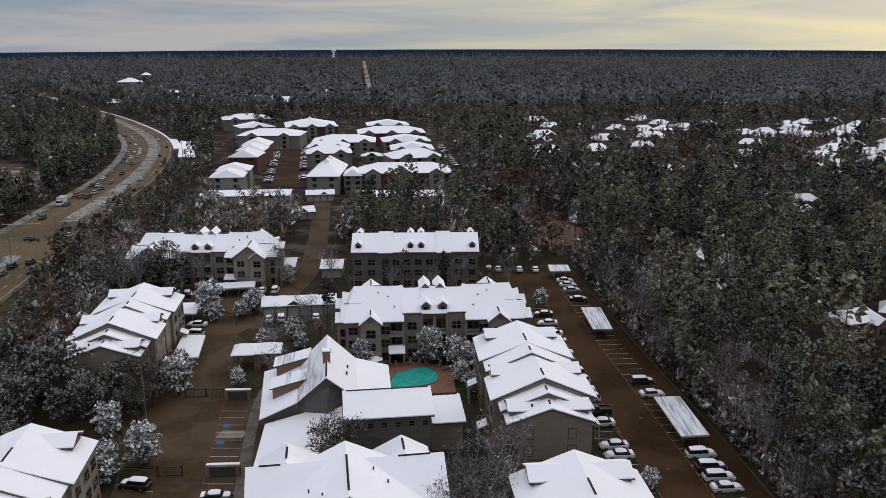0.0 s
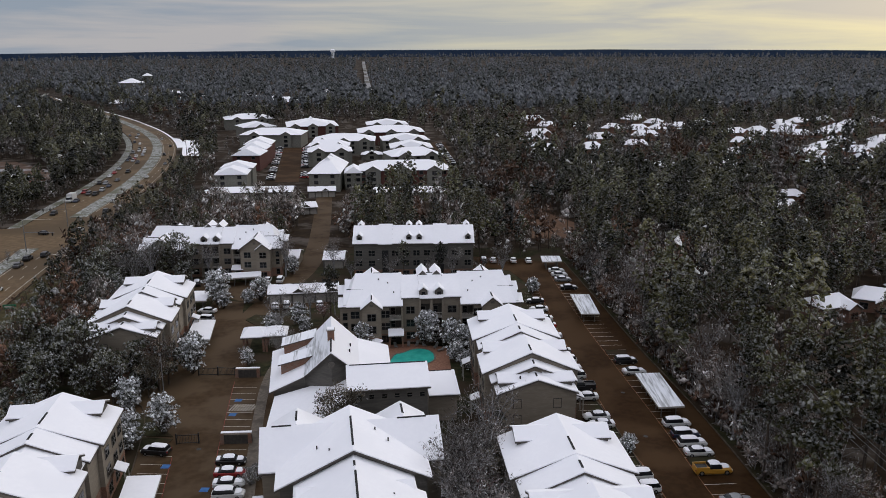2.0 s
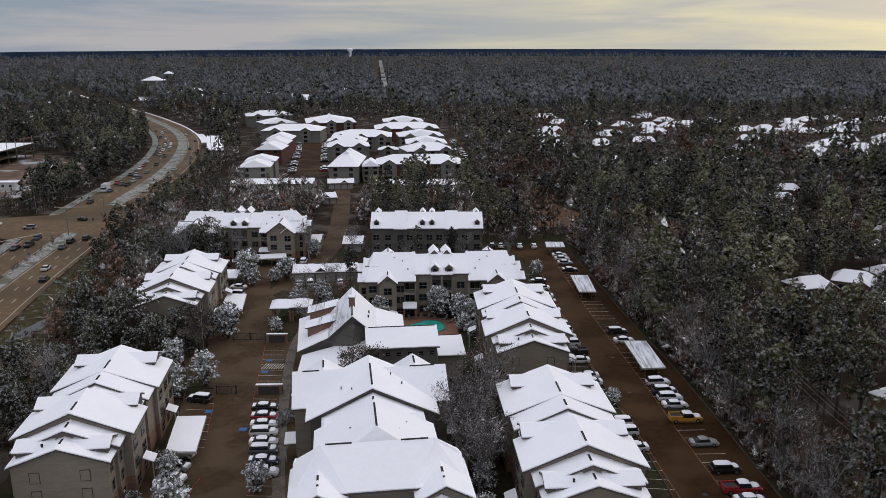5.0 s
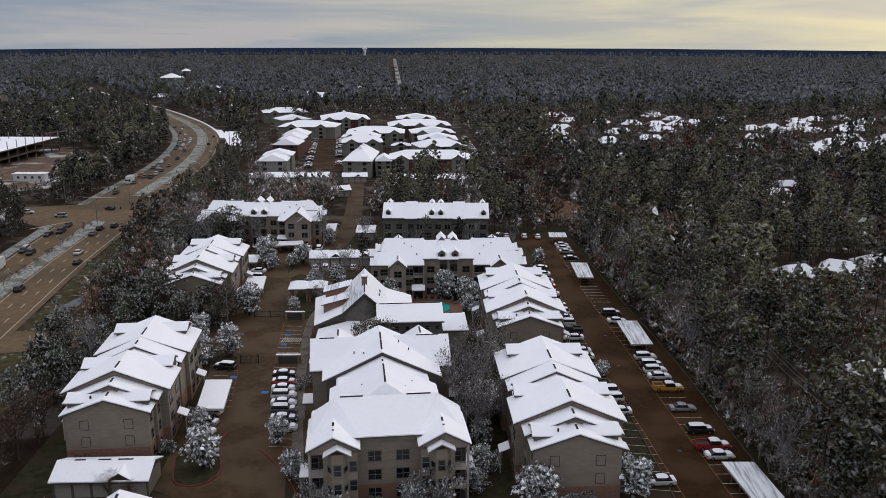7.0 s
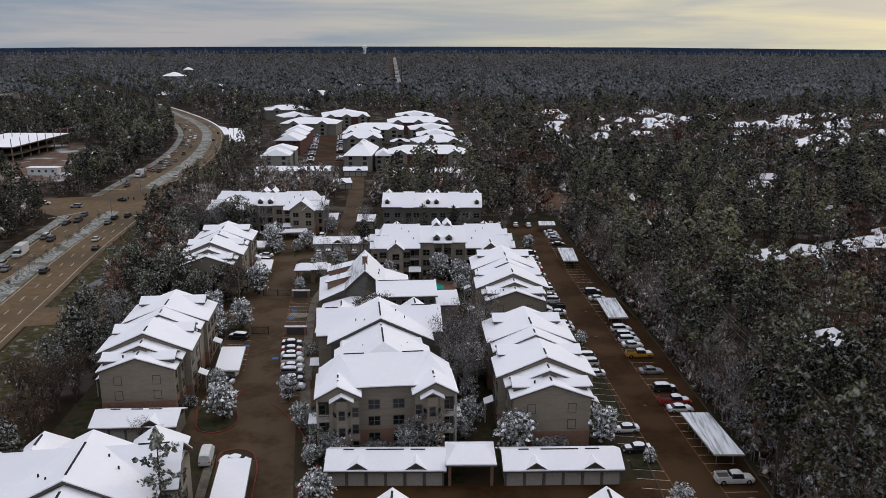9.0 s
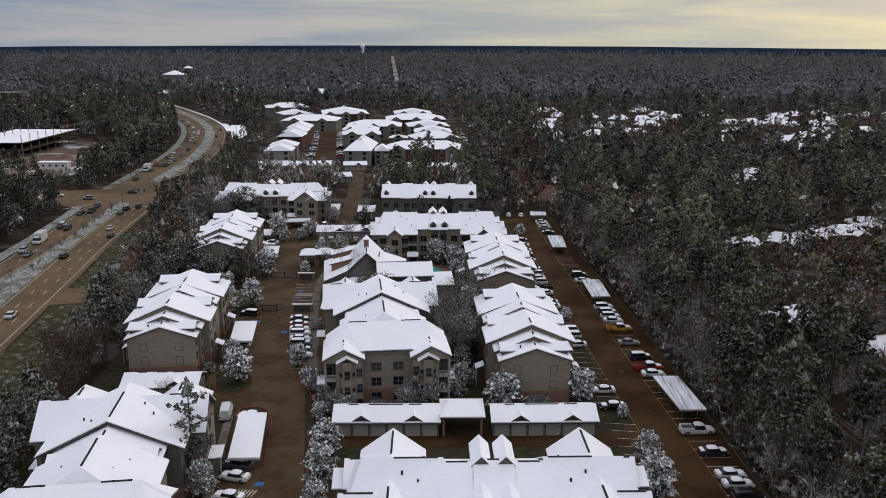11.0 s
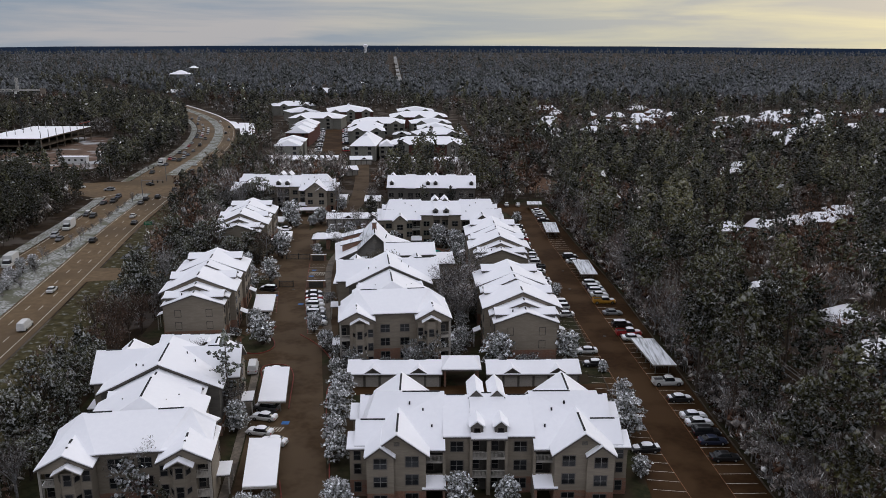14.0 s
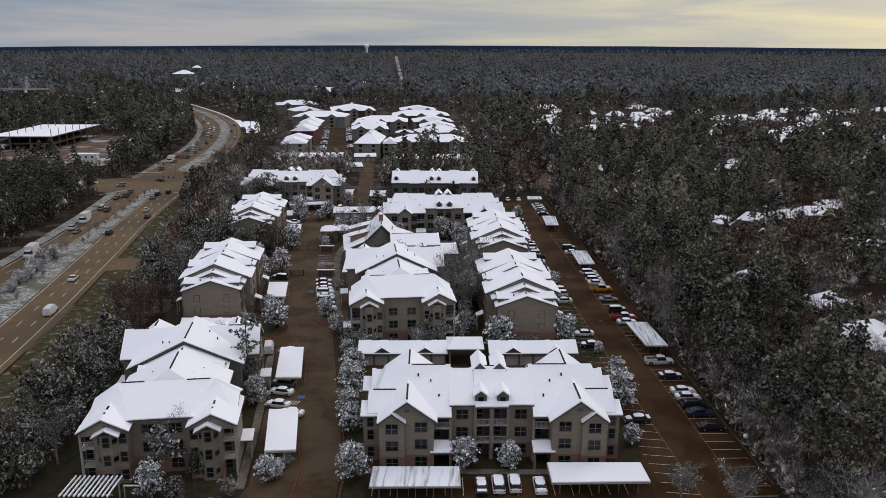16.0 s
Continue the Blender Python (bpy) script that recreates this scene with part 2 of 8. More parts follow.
TAWNY = foliage("tawny_winter_leaves", [(0.10, 0.080, 0.052), (0.15, 0.124, 0.084), (0.22, 0.195, 0.15)], 0.06, (0.42, 0.42, 0.41), 0.3, 0.2, 0.2)
# far forest: aerial haze is put into these greyer, bluer base colours
PINE_FAR = foliage("hazed_far_pine_needles", [(0.046, 0.050, 0.048), (0.056, 0.060, 0.058), (0.066, 0.070, 0.069)], 0.01, (0.09, 0.095, 0.10), 0.14, 0.006, 0.15, 0.5, 0.8, 1.2, 0.75, 1.3)
FROST_FAR = foliage("hazed_far_frosted_twigs", [(0.068, 0.073, 0.078), (0.080, 0.085, 0.091), (0.094, 0.100, 0.108)], 0.01, (0.17, 0.18, 0.19), 0.16, 0.006, 0.15, 0.5, 0.8, 1.2, 0.75, 1.3)
OAK = foliage("snow_dusted_oak_leaves", [(0.031, 0.031, 0.015), (0.046, 0.046, 0.026), (0.067, 0.066, 0.043)], 0.03, (0.38, 0.38, 0.38), 0.44, tone_low=0.24, tone_high=1.6)
FROST = foliage("frosted_twigs", [(0.084, 0.066, 0.057), (0.148, 0.127, 0.114), (0.25, 0.232, 0.218)], 0.14, (0.50, 0.495, 0.49), 0.33, 0.16, 0.45, 1.4)
BROWN = foliage("russet_twigs", [(0.060, 0.031, 0.019), (0.096, 0.055, 0.037), (0.135, 0.092, 0.070)], 0.05, (0.38, 0.38, 0.38), 0.18, 0.16, 0.4, 1.4)
RED_LEAF = foliage("red_twigs", [(0.16, 0.07, 0.066), (0.25, 0.13, 0.125), (0.33, 0.25, 0.24)], 0.2, (0.5, 0.5, 0.52), 0.3)
LADEN = foliage("snow_laden_leaves", [(0.034, 0.034, 0.022), (0.085, 0.086, 0.072), (0.20, 0.202, 0.195), (0.36, 0.362, 0.36)], 0.22, (0.66, 0.67, 0.69), 0.62, 0.5, 0.15, 2.6, 0.7, 1.3)
WATER = material("pool_water", (0.03, 0.36, 0.29), (0.05, 0.45, 0.36), 0.5, 0.08, 0.004)
PAVER = material("pool_deck_pavers", (0.20, 0.095, 0.06), (0.27, 0.14, 0.09), 2.5, 0.85, 0.004)


# ---------------- mesh helpers ----------------
class Mesh:
    """Collects corners and faces for one part."""

    def __init__(self):
        self.v, self.f = [], []

    def add(self, pts, faces):
        k = len(self.v)
        self.v += [tuple(p) for p in pts]
        self.f += [tuple(i + k for i in f) for f in faces]
        return self

    def box(self, x0, x1, y0, y1, z0, z1):
        p = [(x, y, z) for z in (z0, z1) for y in (y0, y1) for x in (x0, x1)]
        return self.add(p, [(0, 2, 3, 1), (4, 5, 7, 6), (0, 1, 5, 4), (1, 3, 7, 5), (3, 2, 6, 7), (2, 0, 4, 6)])

    def slab(self, poly, down, up=0.0):
        """A flat polygon in space, made solid: from up above it to down below it."""
        n = len(poly)
        top, low = [(x, y, z + up) for x, y, z in poly], [(x, y, z - down) for x, y, z in poly]
        return self.add(top + low, [tuple(range(n)), tuple(range(2 * n - 1, n - 1, -1))] + [(i, n + i, n + (i + 1) % n, (i + 1) % n) for i in range(n)])

    def shell(self, planes, down, up=0.0):
        """Planes that meet along shared corners, made into one solid skin."""
        index, pts, faces = {}, [], []
        for p in planes:
            face = []
            for c in p:
                k = tuple(round(t, 2) for t in c)
                if k not in index:
                    index[k] = len(pts)
                    pts.append(c)
                face.append(index[k])
            faces.append(face)
        n = len(pts)
        edges = {}
        for f in faces:
            for a, b in zip(f, f[1:] + f[:1]):
                edges[(a, b)] = 1
        side = [(a, n + a, n + b, b) for a, b in edges if (b, a) not in edges]
        return self.add([(x, y, z + up) for x, y, z in pts] + [(x, y, z - down) for x, y, z in pts], [tuple(f) for f in faces] + [tuple(n + i for i in f[::-1]) for f in faces] + side)

    def prism(self, section, y0, y1):
        """A closed outline of (x, z), carried from y0 to y1."""
        n = len(section)
        a, b = [(x, y0, z) for x, z in section], [(x, y1, z) for x, z in section]
        return self.add(a + b, [tuple(range(n)), tuple(range(2 * n - 1, n - 1, -1))] + [(i, n + i, n + (i + 1) % n, (i + 1) % n) for i in range(n)])

    def tube(self, a, b, r0, r1, sides=5):
        a, b = Vector(a), Vector(b)
        d = (b - a).normalized()
        s = d.orthogonal().normalized()
        u = d.cross(s)
        ring = [(s * math.cos(t) + u * math.sin(t)) for t in (2 * math.pi * i / sides for i in range(sides))]
        return self.add([a + o * r0 for o in ring] + [b + o * r1 for o in ring],
                        [(i, (i + 1) % sides, sides + (i + 1) % sides, sides + i) for i in range(sides)] + [tuple(range(sides - 1, -1, -1)), tuple(range(sides, 2 * sides))])

    def data(self, name, mat):
        me = bpy.data.meshes.new(name)
        me.from_pydata(self.v, [], self.f)
        me.materials.append(mat)
        return me


def part(name, me, parent, label="", m=None):
    """Links mesh data as one part under a thing or under a part."""
    ob = new(name, me)
    if parent:
        ob.parent = parent
    if m is not None:
        ob.matrix_basis = m
    return tagged(ob, label)


def thing(name, m, label, category, group=""):
    ob = new(name)
    ob.matrix_basis = m
    ob.empty_display_size = 0.5
    return tagged(ob, label, category, group)


def setting(name, mesh, mat, label, category):
    return tagged(new(name, mesh.data(name, mat)), label, category, "", "structure")



# ---------------- ground and roads ----------------
def height(x, y):
    """The land lies flat and rises a little towards the skyline."""
    d = math.hypot(x, y)
    k = max(0.0, min(1.0, (d - 1200) / 3600))
    return 36.0 * k * k * (3 - 2 * k) * (1.0 - 0.55 * min(1.0, abs(x) / 2600) ** 2)


def ground_sheet():
    me = Mesh()
    ys = [-400, -150, 0, 150, 300, 450, 600, 800, 1000, 1250, 1500, 1800, 2200, 2600, 3000, 3500, 4000, 4500, 4900, 5400, 7000]
    xs = [-5000, -3500, -2600, -2000, -1500, -1000, -600, -300, -150, 0, 150, 300, 600, 1000, 1500, 2000, 2600, 3500, 5000]
    me.v = [(x, y, height(x, y)) for y in ys for x in xs]
    n = len(xs)
    me.f = [(j * n + i, j * n + i + 1, (j + 1) * n + i + 1, (j + 1) * n + i) for j in range(len(ys) - 1) for i in range(n - 1)]
    return me


setting("ground", ground_sheet(), FLOOR, "brown forest floor with patches of snow", "ground")


def flat(name, outline, mat, z, label, category, depth=0.3):
    return setting(name, Mesh().slab([(x, y, z) for x, y in outline], depth), mat, label, category)


# the highway: the middle line of its median, then strips set off from it
SPINE = [(-92, -70), (-98, 0), (-108, 60), (-122, 125), (-131, 165), (-138, 203), (-150, 280), (-163, 370), (-180, 440), (-201, 505), (-222, 555), (-245, 600), (-268, 640), (-338, 750), (-440, 885), (-512, 984), (-585, 1090), (-622, 1180)]


def smooth_line(pts, times=3):
    for _ in range(times):
        out = [pts[0]]
        for a, b in zip(pts, pts[1:]):
            out += [(a[0] * 0.75 + b[0] * 0.25, a[1] * 0.75 + b[1] * 0.25), (a[0] * 0.25 + b[0] * 0.75, a[1] * 0.25 + b[1] * 0.75)]
        pts = out + [pts[-1]]
    return pts


SPINE = smooth_line(SPINE)


def offset(line, d):
    out = []
    for i, (x, y) in enumerate(line):
        (xa, ya), (xb, yb) = line[max(0, i - 1)], line[min(len(line) - 1, i + 1)]
        n = math.hypot(xb - xa, yb - ya)
        d2 = d(y) if callable(d) else d
        out.append((x + (yb - ya) / n * d2, y - (xb - xa) / n * d2))
    return out


def strip(me, line, d0, d1, z, depth, y0=-1e9, y1=1e9):
    a, b = offset(line, d0), offset(line, d1)
    run = [i for i in range(len(line) - 1) if y0 <= line[i][1] and line[i + 1][1] <= y1]
    ends = [i for i in range(len(line)) if i in run or i - 1 in run]
    k, at = len(me.v), {i: n for n, i in enumerate(ends)}
    pts = [(*p[i], zz) for i in ends for p in (a, b) for zz in (z, z - depth)]
    faces = []
    for i in run:
        m, n = at[i] * 4, at[i + 1] * 4
        faces += [(m, m + 2, n + 2, n), (m + 1, n + 1, n + 3, m + 3), (m, n, n + 1, m + 1), (m + 2, m + 3, n + 3, n + 2)]
        if i - 1 not in run:
            faces.append((m, m + 1, m + 3, m + 2))
        if i + 1 not in run:
            faces.append((n, n + 2, n + 3, n + 1))
    me.add(pts, faces)
    return me


def r_out(y):
    return 16.5 if y < 215 else max(13.0, 16.5 - (y - 215) * 0.03)


def between(table, y):
    """A value read off a table of (y, value)."""
    for (ya, va), (yb, vb) in zip(table, table[1:]):
        if y < yb:
            return va + (vb - va) * max(0.0, min(1.0, (y - ya) / (yb - ya)))
    return table[-1][1]


def l_out(y):
    return between(L_OUT, y)


def l_in(y):
    return between(L_IN, y)


L_OUT = [(-70, -17), (105, -14.5), (130, -12.0), (150, -10.5), (180, -9.5), (215, -10.5), (240, -13.0), (300, -14.0)]
L_IN = [(-70, -9.5), (114, -6.4), (131, -3.6), (147, -1.2), (175, 0.6), (211, 0.2), (238, -1.2), (290, -1.6)]
setting("road", strip(Mesh(), SPINE, 4.5, r_out, 0.10, 0.3), HIGHWAY, "brown-grey wet concrete highway with three lanes", "road")
setting("road", strip(Mesh(), SPINE, l_out, l_in, 0.10, 0.3), HIGHWAY, "brown-grey wet concrete highway with two lanes", "road")
CROSS = (238, 284)
setting("median", strip(strip(Mesh(), SPINE, l_in, 4.5, 0.24, 0.3, y1=CROSS[0]), SPINE, l_in, 4.5, 0.24, 0.3, y0=CROSS[1]), MEDIAN, "grass median strip patched with snow", "median")
setting("road", strip(Mesh(), SPINE, -1.6, 4.5, 0.095, 0.25, y0=CROSS[0] - 14, y1=CROSS[1] + 14), HIGHWAY, "worn concrete of the highway crossing", "road")
setting("verge", strip(Mesh(), SPINE, lambda y: l_out(y) - 4.5, lambda y: l_out(y) - 0.6, 0.06, 0.2), MEDIAN, "snowy grass verge of the highway", "verge")
setting("verge", strip(Mesh(), SPINE, lambda y: r_out(y) + 0.6, lambda y: r_out(y) + (16 if y < 200 else 7), 0.05, 0.2, y1=470), VERGE, "winter grass verge of the highway flecked with snow", "verge")
setting("verge", strip(Mesh(), SPINE, lambda y: r_out(y) + 0.6, lambda y: r_out(y) + (6 if y < 560 else 2.2), 0.05, 0.2, y0=500), SNOW, "white snow-covered verge along the bend", "verge")
flat("road", [(-139, 236), (-158, 226), (-180, 238), (-232, 268), (-300, 306), (-304, 316), (-236, 280), (-190, 258), (-152, 272)], HIGHWAY, 0.085, "concrete side road joining the highway", "road")
flat("road", [(-106, 106), (-84, 113), (-76, 117), (-76, 124), (-86, 122), (-108, 121)], HIGHWAY, 0.09, "concrete driveway off the highway", "road")
flat("snow_field", [(-201, 557), (-188, 556), (-161, 470), (-172, 470)], SNOW, 0.08, "white snow-covered open lot", "snow field")

dash, line_white = Mesh(), Mesh()
for d in (8.6, 11.8, lambda y: (l_out(y) + l_in(y)) / 2):
    lane_line, run = offset(SPINE, d), 0.0
    for (x0, y0), (x1, y1) in zip(lane_line, lane_line[1:]):
        seg = math.hypot(x1 - x0, y1 - y0)
        k = math.ceil(run / 11.0) * 11.0
        while k < run + seg:
            t, u = (k - run) / seg, ((x1 - x0) / seg, (y1 - y0) / seg)
            x, y = x0 + (x1 - x0) * t, y0 + (y1 - y0) * t
            if y < 620 and not CROSS[0] - 6 < y < CROSS[1] + 4:
                dash.slab([(x + u[0] * a + u[1] * b, y + u[1] * a - u[0] * b, 0.108) for a, b in ((0, -0.1), (0, 0.1), (3.4, 0.1), (3.4, -0.1))][::-1], 0.006)
            k += 11.0
        run += seg
strip(line_white, SPINE, lambda y: l_out(y) + 0.6, lambda y: l_out(y) + 0.8, 0.108, 0.006, y1=CROSS[0] - 4)
strip(line_white, SPINE, lambda y: l_in(y) - 0.8, lambda y: l_in(y) - 0.6, 0.108, 0.006, y1=CROSS[0] - 4)
for d in (14.9, 5.1):
    strip(line_white, SPINE, d - 0.1, d + 0.1, 0.108, 0.006, y1=CROSS[0] - 4)
    strip(line_white, SPINE, (d if d < 13 else 11.8) - 0.1, (d if d < 13 else 11.8) + 0.1, 0.108, 0.006, y0=CROSS[1] + 4, y1=760)
setting("lane_markings", dash, PAINT_WHITE, "dashed white lane lines on the highway", "road marking")
setting("edge_lines", line_white, PAINT_WHITE, "solid white edge lines on the highway", "road marking")
stop = Mesh()
for (x0, y0), (x1, y1) in (((-116, 226), (-133, 231)), ((-158, 284), (-172, 282)), ((-146, 288), (-135, 283)), ((-152, 236), (-160, 222))):
    n = math.hypot(x1 - x0, y1 - y0)
    ux, uy = -(y1 - y0) / n * 0.3, (x1 - x0) / n * 0.3
    stop.slab([(x0 - ux, y0 - uy, 0.112), (x1 - ux, y1 - uy, 0.112), (x1 + ux, y1 + uy, 0.112), (x0 + ux, y0 + uy, 0.112)], 0.006)
setting("stop_lines", stop, PAINT_WHITE, "white stop lines at the highway crossing", "road marking")

# the grounds of the flats
flat("lawn", [(-72, -14), (60, -14), (52, 60), (40, 170), (32, 240), (-80, 240), (-86, 160), (-70, 80), (-62, 20)], GRASS, 0.03, "dark winter lawn round the buildings", "lawn", 0.2)
LANE = [(-16, -40), (-15.3, -1), (-21, 24), (-30.6, 66), (-37.5, 100), (-46, 134), (-52, 160), (-49, 190), (-45, 222), (-53, 282), (-63, 346)]
setting("lane", strip(Mesh(), smooth_line(LANE), -3.4, 3.4, 0.075, 0.2), DRIVE, "worn grey-brown wet asphalt drive between the buildings", "lane")
# parking along both sides of the drive, and the long lot by the woods
flat("car_park", [(-18.5, -14), (-19, 2), (-23.2, 20), (-31.5, 56), (-37, 56), (-30, 20), (-26, -2), (-28, -14)], DRIVE, 0.07, "worn grey-brown wet asphalt car park under carports", "car park")
flat("car_park", [(-31.5, 66), (-38.5, 100), (-47, 140), (-56, 182), (-64, 184), (-64, 150), (-56, 118), (-50, 94), (-48, 72), (-40, 66)], DRIVE, 0.066, "worn grey-brown wet asphalt car park", "car park")
flat("car_park", [(-27, 66), (-35, 100), (-43, 134), (-36.5, 135), (-29.5, 100), (-24.5, 72)], DRIVE, 0.07, "worn grey-brown wet asphalt parking bays", "car park")
flat("car_park", [(-75, 118), (-64, 128), (-48, 130), (-48, 118), (-62, 116)], DRIVE, 0.062, "worn grey-brown wet asphalt forecourt by the gate", "car park")
flat("car_park", [(-56, 182), (-40, 176), (-34, 180), (-34, 188), (-42, 192), (-72, 204), (-74, 194)], DRIVE, 0.064, "worn grey-brown wet asphalt court before the garages", "car park")
LOT = [(53, -14), (51.7, 3.5), (49.3, 30), (45.8, 80), (42.6, 120), (38.5, 150), (34.5, 190), (31, 222), (18, 226), (3, 229), (2, 219), (14, 213), (18, 200), (20.4, 166), (23.8, 132), (27, 112), (30.5, 80), (33, 40), (33.5, 17), (33.5, -14)]
flat("car_park", LOT, ASPHALT, 0.075, "long brown wet asphalt car park beside the woods", "car park")
flat("car_park", [(-9, -14), (-8.4, 1.5), (5.5, 2.4), (19, 3.4), (33.2, 4.2), (33.3, -14)], ASPHALT, 0.07, "brown wet asphalt car park before the front building", "car park")
flat("lane", [(-15, 44.6), (-18.5, 45.5), (-18, 40.5), (32, 44.2), (33, 49.5), (28, 48.6), (8.5, 46.6)], ASPHALT, 0.068, "brown wet asphalt apron before the garages", "lane")
flat("pool_deck", [(-20, 136), (-2, 138), (-3, 151), (-12, 153), (-21, 151)], PAVER, 0.09, "orange-brown paved pool deck", "pool deck")
# pool as a gently curved basin
pool_line = smooth_line([(-15.2, 139.4), (-11, 140.2), (-5.6, 142.2), (-5.8, 147.8), (-8.6, 150.4), (-11.2, 149.2), (-12.5, 147.3), (-14.4, 146.8), (-15.2, 139.4)], 2)
pool = setting("water", Mesh().slab([(x, y, 0.105) for x, y in pool_line[:-1]], 0.05), WATER, "still turquoise swimming pool water", "pool")
rim = Mesh()
strip(rim, pool_line, -0.05, 0.32, 0.15, 0.1)
setting("pool_coping", rim, CONCRETE, "pale concrete coping round the pool", "pool edge")
flat("clearing", [(24, 254), (39, 254), (42, 280), (33, 300), (26, 278)], material("bare_red_soil", (0.10, 0.055, 0.032), (0.15, 0.085, 0.05), 0.4, 0.95, 0.03), 0.05, "bare reddish soil clearing in the woods", "clearing")

# red kerbs along the drive
def kerb(line, mat=PAINT_RED, label="red-painted concrete kerb"):
    return tagged(new("kerb", strip(Mesh(), smooth_line(line, 2), -0.09, 0.09, 0.24, 0.24).data("kerb", mat)), label, "kerb", "", "structure")


kerb([(-12.0, -12), (-12, 0), (-15.5, 18), (-19, 32), (-21, 42), (-20.7, 46), (-19, 49)])
kerb([(-19.0, 49), (-20.3, 50.5), (-22.5, 56), (-25.5, 62), (-29, 67), (-33, 71.2)])
kerb([(-19, -9), (-19.2, 3), (-21.5, 10)])
kerb([(-19, -9), (-24, -11.5), (-40, -12)])
kerb([(-45.5, 67.5), (-43.2, 60.6), (-41.4, 59.2), (-38.9, 59.2), (-36.9, 61.6), (-36.9, 65.0), (-39.2, 69.5), (-40.2, 73.0), (-39.8, 76.3)])
kerb([(-34.3, 46.0), (-36.2, 50.5), (-36.0, 53.2), (-33.5, 54.1), (-31.0, 53.4), (-28.9, 49.0), (-28.0, 44.0), (-26.2, 34.0)])
flat("car_park", [(-45, 58), (-36.5, 53.5), (-31.5, 55), (-31.5, 66.5), (-40, 66.5), (-47, 70)], DRIVE, 0.060, "worn grey-brown wet asphalt by the grass island", "car park")
flat("grass_island", [(-45.2, 67.5), (-43.0, 60.8), (-41.3, 59.4), (-39.0, 59.4), (-37.1, 61.7), (-37.1, 65.0), (-39.4, 69.4), (-40.4, 73.0), (-40.2, 76.0), (-43.0, 75.5)], GRASS, 0.16, "winter grass island inside a red kerb", "island")
flat("grass_island", [(-35.6, 50.8), (-35.6, 53.0), (-33.5, 53.8), (-31.2, 53.1), (-30.2, 51.0)], GRASS, 0.16, "winter grass island inside a red kerb", "island")
kerb([(-50, 94), (-56, 118), (-62, 124)], OLD_KERB, "dirty concrete kerb")
kerb([(51.9, 3.5), (49.5, 30), (46, 80), (42.8, 120), (38.7, 150), (34.7, 190), (31.2, 222)], OLD_KERB, "dirty concrete kerb")
kerb([(33.4, 17), (32.9, 40), (30.4, 80), (26.9, 112), (23.7, 132), (20.3, 166), (17.9, 200)], OLD_KERB, "dirty concrete kerb")


# ---------------- houses: shared pieces ----------------
def roof_planes(parent, planes, label="", vents=(), snow_up=0.17):
    """One roof: slabs with dark fascia, a blanket of snow as a sub-part, and black ridge vents."""
    deck, cover = Mesh(), Mesh()
    planes = [p if (Vector(p[1]) - Vector(p[0])).cross(Vector(p[2]) - Vector(p[1])).z > 0 else p[::-1] for p in planes]
    deck.shell(planes, 0.26)
    cover.shell(planes, -0.005, snow_up)
    roof = part("roof", deck.data("roof", FASCIA), parent, label)
    part("snow", cover.data("snow", SNOW), roof, "smooth white snow blanket")
    for (x0, y0, x1, y1, z) in vents:
        w = 0.14
        part("ridge_vent", Mesh().box(min(x0, x1) - (w if x0 == x1 else 0), max(x0, x1) + (w if x0 == x1 else 0), min(y0, y1) - (w if y0 == y1 else 0), max(y0, y1) + (w if y0 == y1 else 0), z, z + snow_up + 0.06).data("ridge_vent", BLACK), roof, "black ridge vent showing through snow")
    return roof


def gable_y(cx, w, y0, y1, ze, zr, hip0=0.0, hip1=0.0):
    """Two planes with the ridge along y (a hip at either end where asked)."""
    a, b = (cx, y0 + hip0, zr), (cx, y1 - hip1, zr)
    out = [[(cx - w, y0, ze), a, b, (cx - w, y1, ze)], [(cx + w, y1, ze), b, a, (cx + w, y0, ze)]]
    if hip0:
        out.append([(cx + w, y0, ze), a, (cx - w, y0, ze)])
    if hip1:
        out.append([(cx - w, y1, ze), b, (cx + w, y1, ze)])
    return [[(x, y, z) for x, y, z in p][::-1] for p in out]


def gable_x(cy, w, x0, x1, ze, zr, hip0=0.0, hip1=0.0):
    a, b = (x0 + hip0, cy, zr), (x1 - hip1, cy, zr)
    out = [[(x0, cy - w, ze), (x1, cy - w, ze), b, a], [(x1, cy + w, ze), (x0, cy + w, ze), a, b]]
    if hip0:
        out.append([(x0, cy + w, ze), (x0, cy - w, ze), a])
    if hip1:
        out.append([(x1, cy - w, ze), (x1, cy + w, ze), b])
    return out


def end_wall(cx, w, ze, zr, over=0.5, z0=0.0):
    """The outline (x, z) of a gabled volume that stays under a roof of half width w."""
    k = (zr - ze) / w
    return [(cx - w + over, z0), (cx + w - over, z0), (cx + w - over, ze + over * k - 0.27), (cx, zr - 0.28), (cx - w + over, ze + over * k - 0.27)]


def window_kit(w, h, cols):
    """Meshes of one window that faces -y with its middle at the origin: frame, glass and crossed sash bars."""
    t = 0.12
    fr = Mesh().box(-w / 2 - t, w / 2 + t, -0.06, 0.03, -h / 2 - t, h / 2 + t)
    k, b = 0.028, 0.04
    cross = [(-w / 2, -k), (-b, -k), (-b, -h / 2), (b, -h / 2), (b, -k), (w / 2, -k), (w / 2, k), (b, k), (b, h / 2), (-b, h / 2), (-b, k), (-w / 2, k)]
    if cols == 1:
        cross = [(-w / 2, -k), (w / 2, -k), (w / 2, k), (-w / 2, k)]
    return fr.data("window_frame", FRAME), Mesh().box(-w / 2, w / 2, -0.068, -0.02, -h / 2, h / 2).data("pane", GLASS), Mesh().prism(cross, -0.095, -0.07).data("sash_bar", SASH)


